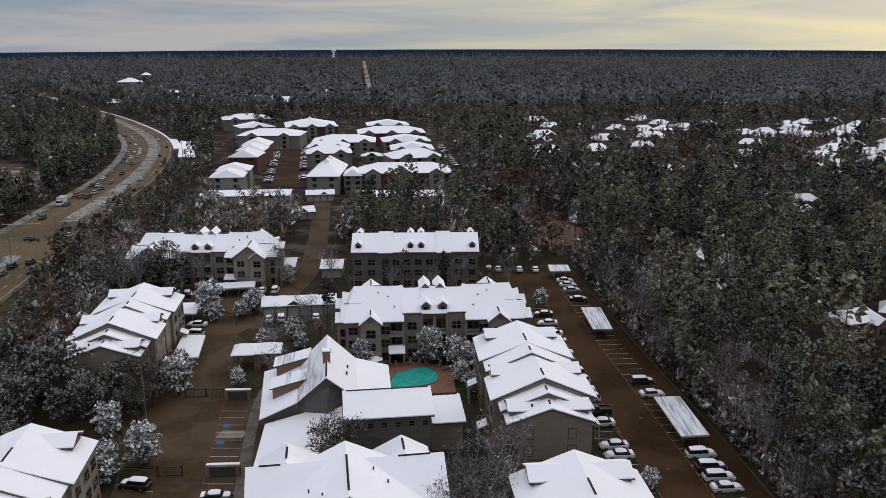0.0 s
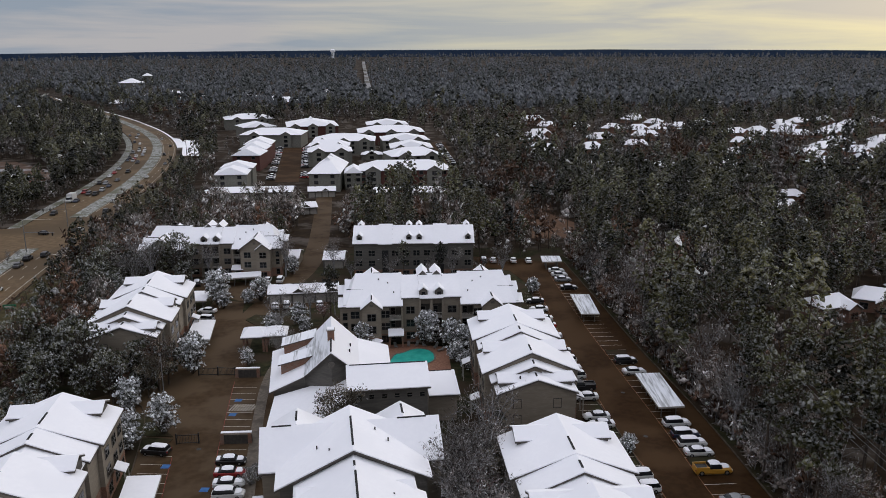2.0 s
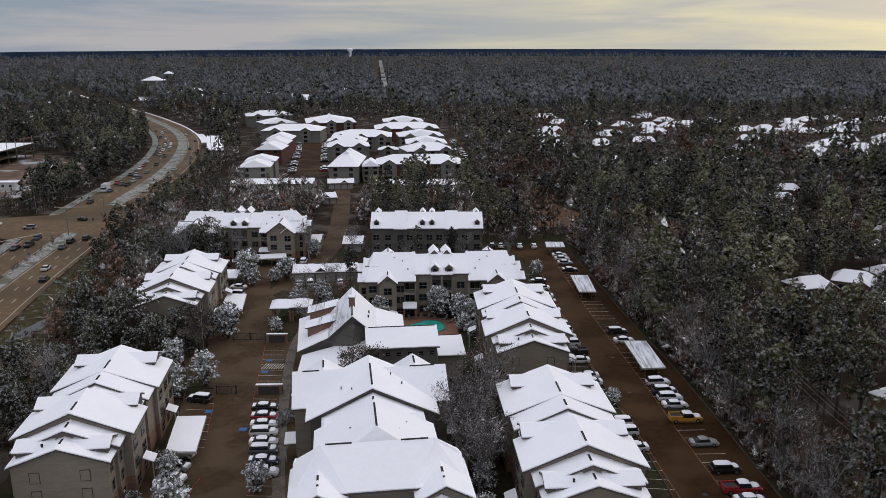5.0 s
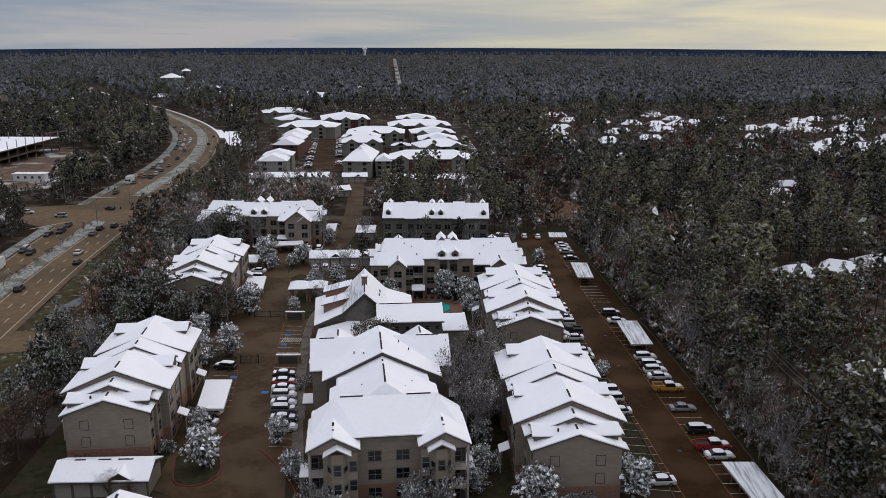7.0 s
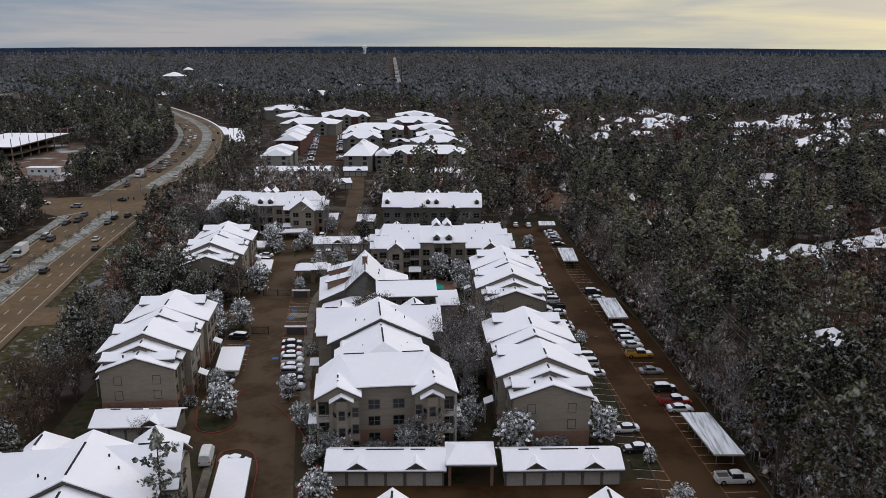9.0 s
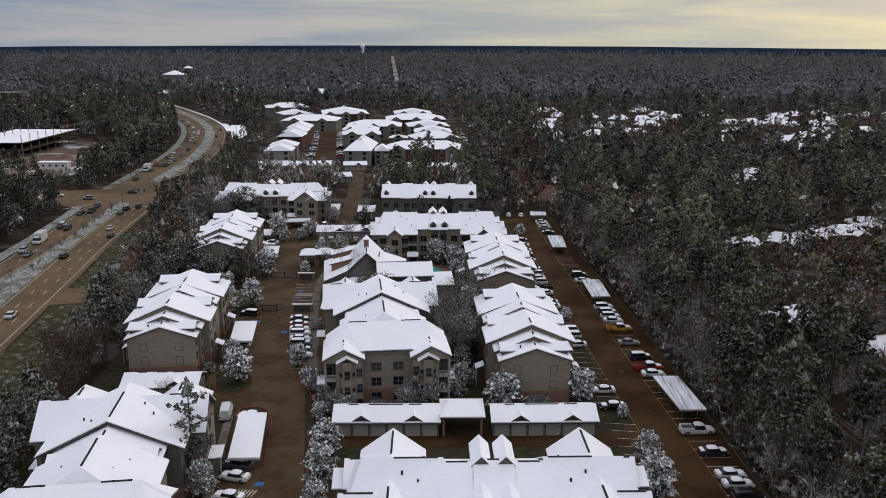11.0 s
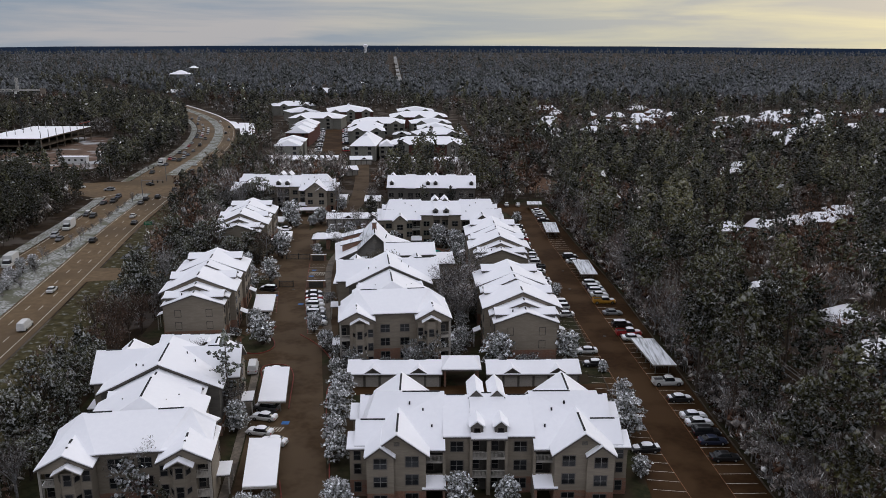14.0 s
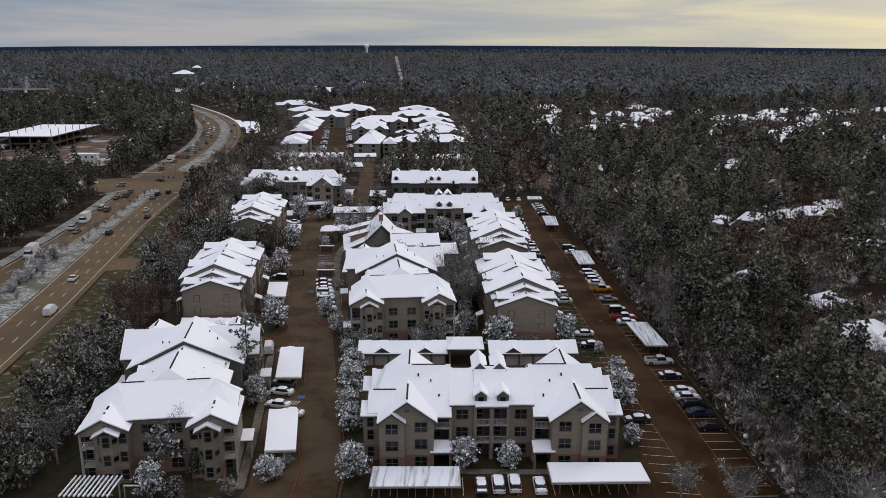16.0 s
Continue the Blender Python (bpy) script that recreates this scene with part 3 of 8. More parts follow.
WIN_DOUBLE, WIN_SINGLE, WIN_TRIPLE, WIN_SMALL = window_kit(1.75, 1.5, 2), window_kit(0.9, 1.5, 1), window_kit(2.3, 1.6, 3), window_kit(0.8, 0.7, 1)
TURN = {"-y": 0, "+x": 90, "+y": 180, "-x": -90}


def window(parent, kit, x, y, z, face="-y", sash=True):
    """A window set on a wall: frame, dark pane, pale sash bar. Shares its meshes with all alike."""
    fr = part("window", kit[0], parent, "", pose(x, y, z, 0, 0, TURN[face]))
    part("pane", kit[1], fr)
    if sash:
        part("sash_bar", kit[2], fr)


def rail_mesh(w):
    me = Mesh()
    me.box(-w / 2, w / 2, -0.04, 0.04, 0.95, 1.05).box(-w / 2, w / 2, -0.03, 0.03, 0.08, 0.14)
    n = int(w / 0.2)
    for i in range(n + 1):
        x = -w / 2 + 0.03 + (w - 0.06) * i / n
        me.box(x - 0.025, x + 0.025, -0.02, 0.02, 0.14, 0.95)
    return me.data("railing", TRIM)


RAILS = {w: rail_mesh(w) for w in (1.7, 2.2, 2.6)}


def loggia(parent, x, y, w, depth, floors, storey=2.95):
    """A stack of open balconies under the roof: slabs, railings, a glazed back wall coloured dark for shade, and a
    post.
    """
    back = part("balcony_back", Mesh().box(x - w / 2, x + w / 2, y + depth, y + depth + 0.15, 0, floors * storey - 0.3).data("balcony_back", GAP), parent, "balcony back wall coloured dark for recess shade")
    for k in range(floors):
        z = k * storey
        if k:
            part("balcony_floor", Mesh().box(x - w / 2, x + w / 2, y - 0.05, y + depth, z - 0.15, z + 0.05).data("balcony_floor", TRIM), parent)
            part("railing", RAILS[w], parent, "pale painted balcony railing", pose(x, y, z + 0.05))
        window(parent, WIN_SINGLE, x - w * 0.18, y + depth, z + 1.35)


def dormer(parent, x, y, z, w=1.5, h=1.35, depth=3.0, rise=0.8):
    """A gabled roof dormer with one window, facing -y."""
    d = part("dormer", Mesh().prism([(-w / 2, 0), (w / 2, 0), (w / 2, h), (0, h + rise - 0.06), (-w / 2, h)], 0, depth).data("dormer", SIDING_DARK), parent, "gabled roof dormer", pose(x, y, z))
    roof = Mesh()
    roof.shell(gable_y(0, w / 2 + 0.28, -0.25, depth, h - 0.12, h + rise), 0.1, 0.12)
    part("snow", roof.data("snow", SNOW), d)
    part("window", WIN_SMALL[0], d, "", pose(0, 0, h * 0.55))
    part("pane", WIN_SMALL[1], d, "", pose(0, 0, h * 0.55))


# ---------------- houses ----------------
def walls(parent, sections, brick_to=2.4, mat=SIDING):
    """Gabled or plain wall volumes: (outline of x and z, y0, y1); a brick base stands 4 cm proud of each."""
    for section, y0, y1 in sections:
        part("wall", Mesh().prism(section, y0, y1).data("wall", mat), parent)
        xs = [p[0] for p in section]
        if brick_to:
            part("brick_base", Mesh().box(min(xs) - 0.04, max(xs) + 0.04, y0 - 0.04, y1 + 0.04, 0, brick_to).data("brick_base", BRICK), parent, "worn red-brown brick base")


def box_wall(x0, x1, y0, y1, z):
    return ([(x0, 0), (x1, 0), (x1, z), (x0, z)], y0, y1)


def row_house(m, label, lift=0.0, open_side=1):
    """Three-storey block of flats, one gable behind the other, its narrow end towards -y."""
    h = thing("apartment_building", m, label, "apartment building", "stepped blocks of flats")
    e = lift
    secs = [(6.8, 0.0, 5.0, 8.7, 11.1), (7.3, 2.9, 8.0, 9.3, 12.2), (8.5, 5.9, 14.6, 9.75, 13.4), (7.2, 13.2, 20.0, 9.3, 12.2), (7.8, 18.0, 24.0, 9.4, 12.8), (8.5, 22.4, 34.0, 9.6, 12.9)]
    for w, y0, y1, ze, zr in secs:
        fr = 0.0 if y0 == 0 else 0.45
        roof_planes(h, gable_y(0, w, y0 - (0.3 if y0 == 0 else 0), y1, ze + e, zr + e), "", [(0, y0 + 0.9, 0, y0 + 0.9 + 0.32 * (y1 - y0), zr + e - 0.05)] if y0 > 1 else [(0, 1.1, 0, 2.6, zr + e - 0.05)])
    walls(h, [(end_wall(0, w, ze + e, zr + e), y0 + (0.0 if y0 == 0 else 0.4), y1 - 0.3) for w, y0, y1, ze, zr in secs], 2.9)
    for cy, half, w, ze, zr in ((3.4, 6.4, 2.1, 10.05, 10.95), (15.2, 7.5, 2.2, 11.0, 12.0), (31.6, 6.7, 2.3, 11.3, 12.3)):
        for s in (-1, 1):
            x0, x1 = (s * half, s * 1.2) if s < 0 else (s * 1.2, s * half)
            roof_planes(h, gable_x(cy, w, x0, x1, ze + e, zr + e))
            a, b = (x0 + 0.35, x1) if s < 0 else (x0, x1 - 0.35)
            part("wall", Mesh().box(a, b, cy - w + 0.35, cy + w - 0.35, 3.0, ze + e - 0.1).data("wall", SIDING_DARK), h)
    for z in (4.1, 6.9):
        for x in (-3.3, 3.3):
            p = part("blind_panel", Mesh().box(x - 0.7, x + 0.7, -0.05, 0.05, z - 0.85, z + 0.85).data("blind_panel", GAP), h, "blind window panel with raised trim")
            part("panel_face", Mesh().box(x - 0.6, x + 0.6, -0.07, 0.0, z - 0.75, z + 0.75).data("panel_face", SIDING), p)
    for s, face in ((-1, "-x"), (1, "+x")):
        for y in (8.0, 12.4, 25.0, 28.8, 32.0) if s == open_side else ():
            for z in (1.5, 4.4, 7.3):
                window(h, WIN_DOUBLE, s * 8.04, y, z, face)
        for y in (1.6, 4.4) if s == open_side else ():
            for z in (1.5, 4.4, 7.3):
                window(h, WIN_SINGLE, s * (6.34 if y < 3 else 6.84), y, z, face)
        for y in (10.2, 26.8):
            x = s * 9.3
            p = part("porch_roof", Mesh().slab([(x - 0.8, y - 1.2, 3.4 if s < 0 else 4.1), (x + 0.8, y - 1.2, 4.1 if s < 0 else 3.4), (x + 0.8, y + 1.2, 4.1 if s < 0 else 3.4), (x - 0.8, y + 1.2, 3.4 if s < 0 else 4.1)], 0.15).data("porch_roof", FASCIA), h, "small sloping entry porch roof")
            part("snow", Mesh().slab([(x - 0.8, y - 1.2, 3.4 if s < 0 else 4.1), (x + 0.8, y - 1.2, 4.1 if s < 0 else 3.4), (x + 0.8, y + 1.2, 4.1 if s < 0 else 3.4), (x - 0.8, y + 1.2, 3.4 if s < 0 else 4.1)], -0.005, 0.14).data("snow", SNOW), p)
            for dy in (-1.1, 1.1):
                part("porch_post", Mesh().box(x + s * 0.6 - 0.08, x + s * 0.6 + 0.08, y + dy - 0.08, y + dy + 0.08, 0, 3.3).data("porch_post", TRIM), h)
    for x, y in ((-2.6, 2.0), (2.2, 5.3), (-4.0, 11), (3.4, 13), (4.6, 29), (-3.1, 31)):
        part("roof_pipe", Mesh().box(x - 0.12, x + 0.12, y - 0.12, y + 0.12, 9.5, 11.7 + e - abs(x) * 0.3 + (0.9 if y > 6 else 0)).data("roof_pipe", BLACK), h)
    return h


row_house(pose(17.1, 58.5, 0, 0, 0, 6.0), "taupe three-storey flats with stepped snowy gable roofs beside the car park", open_side=-1)
row_house(pose(12.5, 108.4, 0, 0, 0, 5.0), "taupe three-storey flats with stepped snowy gable roofs by the pool", open_side=-1)
row_house(pose(-54.6, 64.6, 0, 0, 0, 9.8), "taupe three-storey flats with stepped snowy gable roofs behind a carport")
row_house(pose(-66.3, 132.2, 0, 0, 0, 8.5), "taupe three-storey flats with stepped snowy gables, half hidden by trees")


def wing_front(h, cx, y, w, ze, zr, side):
    """A gabled wing that faces -y: polygonal bay with a small gable, windows, and balconies on its outer side."""
    window(h, WIN_SINGLE, cx - side * (w * 0.5 - 1.35), y, 4.4)
    window(h, WIN_SINGLE, cx - side * (w * 0.5 - 1.35), y, 7.3)
    window(h, WIN_SINGLE, cx - side * (w * 0.5 - 1.35), y, 1.5)
    bay = part("bay", Mesh().add([(cx - 1.35, y + 0.05, 0), (cx - 0.8, y - 0.85, 0), (cx + 0.8, y - 0.85, 0), (cx + 1.35, y + 0.05, 0), (cx - 1.35, y + 0.05, ze - 0.3), (cx - 0.8, y - 0.85, ze - 0.3), (cx + 0.8, y - 0.85, ze - 0.3), (cx + 1.35, y + 0.05, ze - 0.3)],
                                 [(0, 1, 5, 4), (1, 2, 6, 5), (2, 3, 7, 6), (4, 5, 6, 7), (3, 2, 1, 0), (0, 4, 7, 3)]).data("bay", SIDING), h, "three-sided window bay")
    for z in (1.4, 4.3, 7.2):
        window(h, WIN_SINGLE, cx, y - 0.87, z)
        for s in (-1, 1):
            fr = part("window", WIN_SMALL[0], h, "", pose(cx + s * 1.09, y - 0.43, z, 0, 0, s * 58))
            part("pane", WIN_SMALL[1], fr)
    hood = Mesh()
    hood.shell(gable_y(cx, 1.95, y - 1.35, y + 0.6, ze - 0.35, ze + 0.75), 0.14)
    g = part("bay_gable", hood.data("bay_gable", TRIM), h, "small white gable over the bay")
    cover = Mesh()
    cover.shell(gable_y(cx, 1.95, y - 1.35, y + 0.6, ze - 0.35, ze + 0.75), -0.005, 0.12)
    part("snow", cover.data("snow", SNOW), g)
    part("gable_vent", Mesh().box(cx - 0.35, cx + 0.35, y - 0.05, y, zr - 1.55, zr - 1.0).data("gable_vent", FRAME), h)


def court_house(m, label, lift=0.0):
    """Large three-storey block of flats: two gabled wings in front, long ridged roofs stepping back."""
    h = thing("apartment_building", m, label, "apartment building", "court blocks of flats")
    e = lift
    ze, zr = 8.7 + e, 10.7 + e
    for cx, side in ((-7.75, -1), (7.75, 1)):
        roof_planes(h, gable_y(cx, 3.75, -0.35, 9.5, ze, zr), "", [(cx, 1.6, cx, 2.0, zr - 0.05), (cx, 3.0, cx, 4.2, zr - 0.05)])
        # the outer corner is open for balconies
        x_in, x_out = cx - side * 3.3, cx + side * 1.45
        a, b = min(x_in, x_out), max(x_in, x_out)
        part("wall", Mesh().prism([(a, 0), (b, 0), (b, ze - 0.2), (a, ze - 0.2)], 0, 8).data("wall", SIDING), h)
        part("brick_base", Mesh().box(a - 0.04, b + 0.04, -0.04, 2.0, 0, 2.3).data("brick_base", BRICK), h, "worn red-brown brick base")
        part("gable_wall", Mesh().prism(end_wall(cx, 3.75, ze, zr, 0.45, ze - 0.6), 0.0, 0.3).data("gable_wall", SIDING), h)
        xb = cx + side * 3.3
        part("wall", Mesh().prism([(min(b if side > 0 else a, xb), 0), (max(a if side < 0 else b, xb), 0), (max(a if side < 0 else b, xb), ze - 0.2), (min(b if side > 0 else a, xb), ze - 0.2)], 1.9, 8.2).data("wall", SIDING), h)
        part("corner_post", Mesh().box(xb - 0.16, xb + 0.16, 0.0, 0.32, 0, ze - 0.2).data("corner_post", TRIM), h)
        loggia(h, cx + side * 2.3, 0.15, 1.7, 1.5, 3)
        wing_front(h, cx - side * 0.55, 0, 7.0, ze, zr, side)
    # recessed middle and the main front roof with its ridge along x
    walls(h, [box_wall(-4.5, 4.5, 2.6, 9, ze + 0.6)], 2.9)
    for x in (-2.0, 2.0):
        for z in (1.5, 4.4, 7.3):
            window(h, WIN_DOUBLE, x, 2.6, z)
        window(h, WIN_DOUBLE, x, 2.56, 1.5)
    main = [[(-4.2, 1.8, ze + 0.75), (4.2, 1.8, ze + 0.75), (7.5, 8.6, zr + 1.8), (-7.5, 8.6, zr + 1.8)]]
    roof_planes(h, main + [[(-11.0, 3.4, ze), (-4.2, 1.82, ze + 0.72), (-7.5, 8.6, zr + 1.8), (-11.0, 8.6, ze + 1.4)], [(4.2, 1.82, ze + 0.72), (11.0, 3.4, ze), (11.0, 8.6, ze + 1.4), (7.5, 8.6, zr + 1.8)],
                           [(-11.0, 8.6, ze + 1.4), (-7.5, 8.6, zr + 1.8), (-7.5, 12.4, ze), (-11.0, 12.4, ze)], [(7.5, 8.6, zr + 1.8), (11.0, 8.6, ze + 1.4), (11.0, 12.4, ze), (7.5, 12.4, ze)]],
                "", [(-6.8, 8.6, -3.4, 8.6, zr + 1.78), (3.0, 8.6, 6.6, 8.6, zr + 1.78)])
    walls(h, [box_wall(-10.6, 10.6, 4.0, 12.0, ze - 0.3)], 2.4)
    # the stem: ridge along y
    roof_planes(h, gable_y(0, 8.6, 6.5, 19.5, ze + 0.3, zr + 2.7, hip0=4.5), "", [(0, 11.2, 0, 18.4, zr + 2.65)])
    roof_planes(h, gable_y(0, 7.6, 18.0, 26.0, ze + 0.4, zr + 2.0), "", [(0, 20.0, 0, 22.0, zr + 1.95)])
    roof_planes(h, gable_x(20.3, 2.4, -7.2, 7.2, ze + 0.5, ze + 1.8))
    walls(h, [(end_wall(0, 8.6, ze + 0.3, zr + 2.7), 11.5, 19.2), (end_wall(0, 7.6, ze + 0.4, zr + 2.0), 18.5, 25.0)])
    # the back block with a dark gable over the lower roof
    roof_planes(h, gable_y(0, 10.0, 23.0, 36.0, ze + 0.1, zr + 2.9), "", [(0, 24.2, 0, 32.5, zr + 2.85)])
    walls(h, [(end_wall(0, 10.0, ze + 0.1, zr + 2.9, 0.7), 23.4, 35.6)], 2.4, SIDING_DARK)
    for s in (-1, 1):
        roof_planes(h, gable_x(33.0, 5.4, *sorted((s * 2.0, s * 12.2)), ze + 0.1, zr + 1.9), "", [(*((-10.6, 33.0, -8.0, 33.0) if s < 0 else (6.4, 33.0, 10.4, 33.0)), zr + 1.85)])
        part("wall", Mesh().box(*sorted((s * 3.0, s * 11.8)), 28.2, 37.8, 0, ze - 0.1).data("wall", SIDING), h)
        # steep end roofs behind the ridge
        roof_planes(h, gable_y(s * 7.4, 3.9, 34.0, 42.0, ze, zr + 1.6, hip1=3.0), "", [(s * 7.4, 35.0, s * 7.4, 38.0, zr + 1.55)])
        part("wall", Mesh().box(s * 7.4 - 3.4, s * 7.4 + 3.4, 36, 41.5, 0, ze - 0.1).data("wall", SIDING), h)
        # no balcony is cut here: a dark sheet puts its shade on the wall
        part("balcony_back", Mesh().box(*sorted((s * 10.62, s * 10.72)), 5.0, 9.0, 0.2, ze - 0.6).data("balcony_back", GAP), h, "flat dark panel coloured as balcony shade")
        for y, x in ((10.8, 10.62), (30.0, 11.82), (33.5, 11.82), (13.5, 8.12)) if s > 0 or lift > 0 else ():
            for z in (1.5, 4.4, 7.3):
                window(h, WIN_DOUBLE, s * x, y, z, "+x" if s > 0 else "-x")
        for y in (7.0, 31.8):
            x = s * 11.9 if y < 20 else s * 12.8
            p = part("porch_roof", Mesh().slab([(x - 1.0, y - 2.0, 3.1), (x + 1.0, y - 2.0, 3.1), (x + 1.0, y + 2.0, 3.1), (x - 1.0, y + 2.0, 3.1)], 0.2).data("porch_roof", FASCIA), h, "low entry porch roof")
            part("snow", Mesh().slab([(x - 1.0, y - 2.0, 3.1), (x + 1.0, y - 2.0, 3.1), (x + 1.0, y + 2.0, 3.1), (x - 1.0, y + 2.0, 3.1)], -0.005, 0.16).data("snow", SNOW), p)
            for dy in (-1.8, 1.8):
                part("porch_post", Mesh().box(x + s * 0.8 - 0.1, x + s * 0.8 + 0.1, y + dy - 0.1, y + dy + 0.1, 0, 2.9).data("porch_post", TRIM), h)
    for x, y, z in ((-5, 6.0, 1.9), (-2.6, 4.8, 1.2), (5.2, 5.4, 1.4), (-3.5, 14.5, 3.2), (3.1, 13.2, 3.3), (4.4, 16.2, 2.7), (-4.6, 28, 3.3), (-3.0, 26, 3.9), (4.8, 29, 3.2), (3.2, 31, 3.9)):
        part("roof_pipe", Mesh().box(x - 0.09, x + 0.09, y - 0.09, y + 0.09, ze, ze + z).data("roof_pipe", BLACK), h)
    return h


court_house(pose(-9.3, 55.0, 0, 0, 0, 10.2), "taupe three-storey flats with two gabled wings and snowy roofs", 1.2)
court_house(pose(-39.3, -1.4, 0, 0, 0, 11.2), "taupe three-storey flats with two gabled wings, snow-covered, by the drive", -0.2)


def front_house(m, label, lift=0.0, small=False):
    """Wide three-storey block of flats: a dormered middle between two big wings with double gables."""
    h = thing("apartment_building", m, label, "apartment building", "wide blocks of flats")
    e = lift
    # middle: three bays, the centre one stands forward with dormers
    for x0, x1, ye, ze, zr in ((-6.6, -2.55, 0.2, 9.2, 12.6), (2.55, 6.6, 0.2, 9.2, 12.6), (-2.6, 2.6, -0.35, 9.15, 12.9)):
        depth = 6.9 - ye
        roof_planes(h, [[(x0, ye, ze + e), (x1, ye, ze + e), (x1, 6.9, zr + e), (x0, 6.9, zr + e)], [(x0, 6.9, zr + e), (x1, 6.9, zr + e), (x1, 13.6, ze + e), (x0, 13.6, ze + e)]], "",
                    [(x0 + 0.6, 6.9, x1 - 0.7, 6.9, zr + e - 0.05)])
    walls(h, [box_wall(-6.55, -2.6, 0.7, 13, 9.1 + e), box_wall(2.6, 6.55, 0.7, 13, 9.1 + e), box_wall(-2.59, 2.59, 1.6, 12.9, 9.0 + e)], 2.6)
    for x in (-1.75, 1.75):
        loggia(h, x * 0.8, 0.05, 2.2, 1.5, 3)
        dormer(h, x * 0.98, 0.55, 9.3 + e, 1.8, 1.45, 3.2, 0.85)
    part("pier", Mesh().box(-0.28, 0.28, 0.0, 1.6, 0, 9.0 + e).data("pier", SIDING), h)
    for s in (-1, 1):
        part("pier", Mesh().box(s * 2.55 - 0.2, s * 2.55 + 0.2, -0.02, 1.6, 0, 9.0 + e).data("pier", SIDING), h)
        for z in (1.6, 4.5, 7.5):
            window(h, WIN_DOUBLE, s * 4.6, 0.7, z)
        # steep gablets behind the ridge
        roof_planes(h, gable_y(s * 1.55, 1.3, 6.2, 12.0, 12.4 + e, 13.7 + e))
        part("wall", Mesh().prism(end_wall(s * 1.55, 1.3, 12.4 + e, 13.7 + e, 0.15, 11), 6.2, 11.8).data("wall", SIDING_DARK), h)
    # wings
    for s in (-1, 1):
        cx = s * 13.1
        zr = 13.0 + e
        big = [[(s * 6.3, -1.3, 7.9 + e), (s * 6.3, 7.3, zr), (s * 16.6, 7.3, zr), (s * 18.6, -1.3 if small else 1.0, (7.9 if small else 8.6) + e), (s * 13.1, -1.3, 7.9 + e)],
               [(s * 6.3, 7.3, zr), (s * 6.3, 15.9, 7.9 + e), (s * 13.1, 15.9, 7.9 + e), (s * 18.6, 13.6, 8.6 + e), (s * 16.6, 7.3, zr)],
               [(s * 16.6, 7.3, zr), (s * 18.6, 13.6, 8.6 + e), (s * 18.6, -1.3 if small else 1.0, (7.9 if small else 8.6) + e)]]
        roof_planes(h, [p if s < 0 else p[::-1] for p in big], "", [(*sorted((s * 7.0, s * 12.6))[:1], 7.3, *sorted((s * 7.0, s * 12.6))[1:], 7.3, zr - 0.05)])
        if small:
            roof_planes(h, gable_y(cx, 2.4, -3.3, 3.4, 7.9 + e, 9.9 + e), "", [(cx, -2.7, cx, 0.6, 9.85 + e)])
        else:
            roof_planes(h, gable_y(cx, 4.6, -3.5, 18.2, 8.1 + e, 11.5 + e), "", [(cx, -2.7, cx, 3.0, 11.45 + e), (cx, 11.0, cx, 17.4, 11.45 + e)])
            roof_planes(h, gable_y(cx + s * 2.3, 2.15, -4.0, 1.5, 8.2 + e, 9.85 + e))
        if small:
            roof_planes(h, gable_y(cx, 4.4, 8.0, 18.2, 8.2 + e, 11.4 + e), "", [(cx, 11.0, cx, 17.4, 11.35 + e)])
        roof_planes(h, gable_x(3.2, 3.3, *sorted((s * 13.5, s * 19.3)), 8.0 + e, 10.5 + e), "", [(*(sorted((s * 15, s * 18.6))[:1]), 3.2, *(sorted((s * 15, s * 18.6))[1:]), 3.2, 10.45 + e)])
        roof_planes(h, gable_x(11.6, 3.3, *sorted((s * 13.5, s * 19.3)), 8.0 + e, 10.5 + e), "", [(*(sorted((s * 15, s * 18.6))[:1]), 11.6, *(sorted((s * 15, s * 18.6))[1:]), 11.6, 10.45 + e)])
        roof_planes(h, [[(s * 17.0, -0.4, 7.7 + e), (s * 20.4, -0.4, 7.7 + e), (s * 20.4, 2.6, 8.9 + e), (s * 17.0, 2.6, 8.9 + e)][::1 if s > 0 else -1]])
        roof_planes(h, [[(s * 17.0, 8.9, 7.7 + e), (s * 20.8, 8.9, 7.7 + e), (s * 20.8, 12.0, 8.9 + e), (s * 17.0, 12.0, 8.9 + e)][::1 if s > 0 else -1]])
        walls(h, [(end_wall(cx, 2.4, 7.9 + e, 9.9 + e, 0.35), -2.9, 2.0), box_wall(*sorted((s * 9.3, s * 18.1)), -0.8, 3.0, 7.75 + e)] if small else [(end_wall(cx, 4.6, 8.1 + e, 11.5 + e, 0.55), -3.0, 7.0), (end_wall(cx + s * 2.3, 2.15, 8.2 + e, 9.85 + e, 0.25), -3.6, 0.0)], 2.6)
        walls(h, [ box_wall(*sorted((s * 9.3, s * 18.2)), 1.5, 14.5, 8.1 + e), box_wall(*sorted((s * 16.0, s * 20.0)), 0.1, 2.4, 7.5 + e), box_wall(*sorted((s * 16.0, s * 20.3)), 9.4, 12.0, 7.5 + e), box_wall(*sorted((s * 6.62, s * 9.4)), 1.4, 14.0, 7.7 + e),
                  (end_wall(cx, 4.4, 8.1 + e, 11.2 + e, 0.45), 12.0, 17.8)], 2.6)
        loggia(h, s * 7.95, -0.9, 2.6, 2.1, 3)
        part("pier", Mesh().box(s * 6.45 - 0.2, s * 6.45 + 0.2, -1.0, 1.4, 0, 7.7 + e).data("pier", SIDING), h)
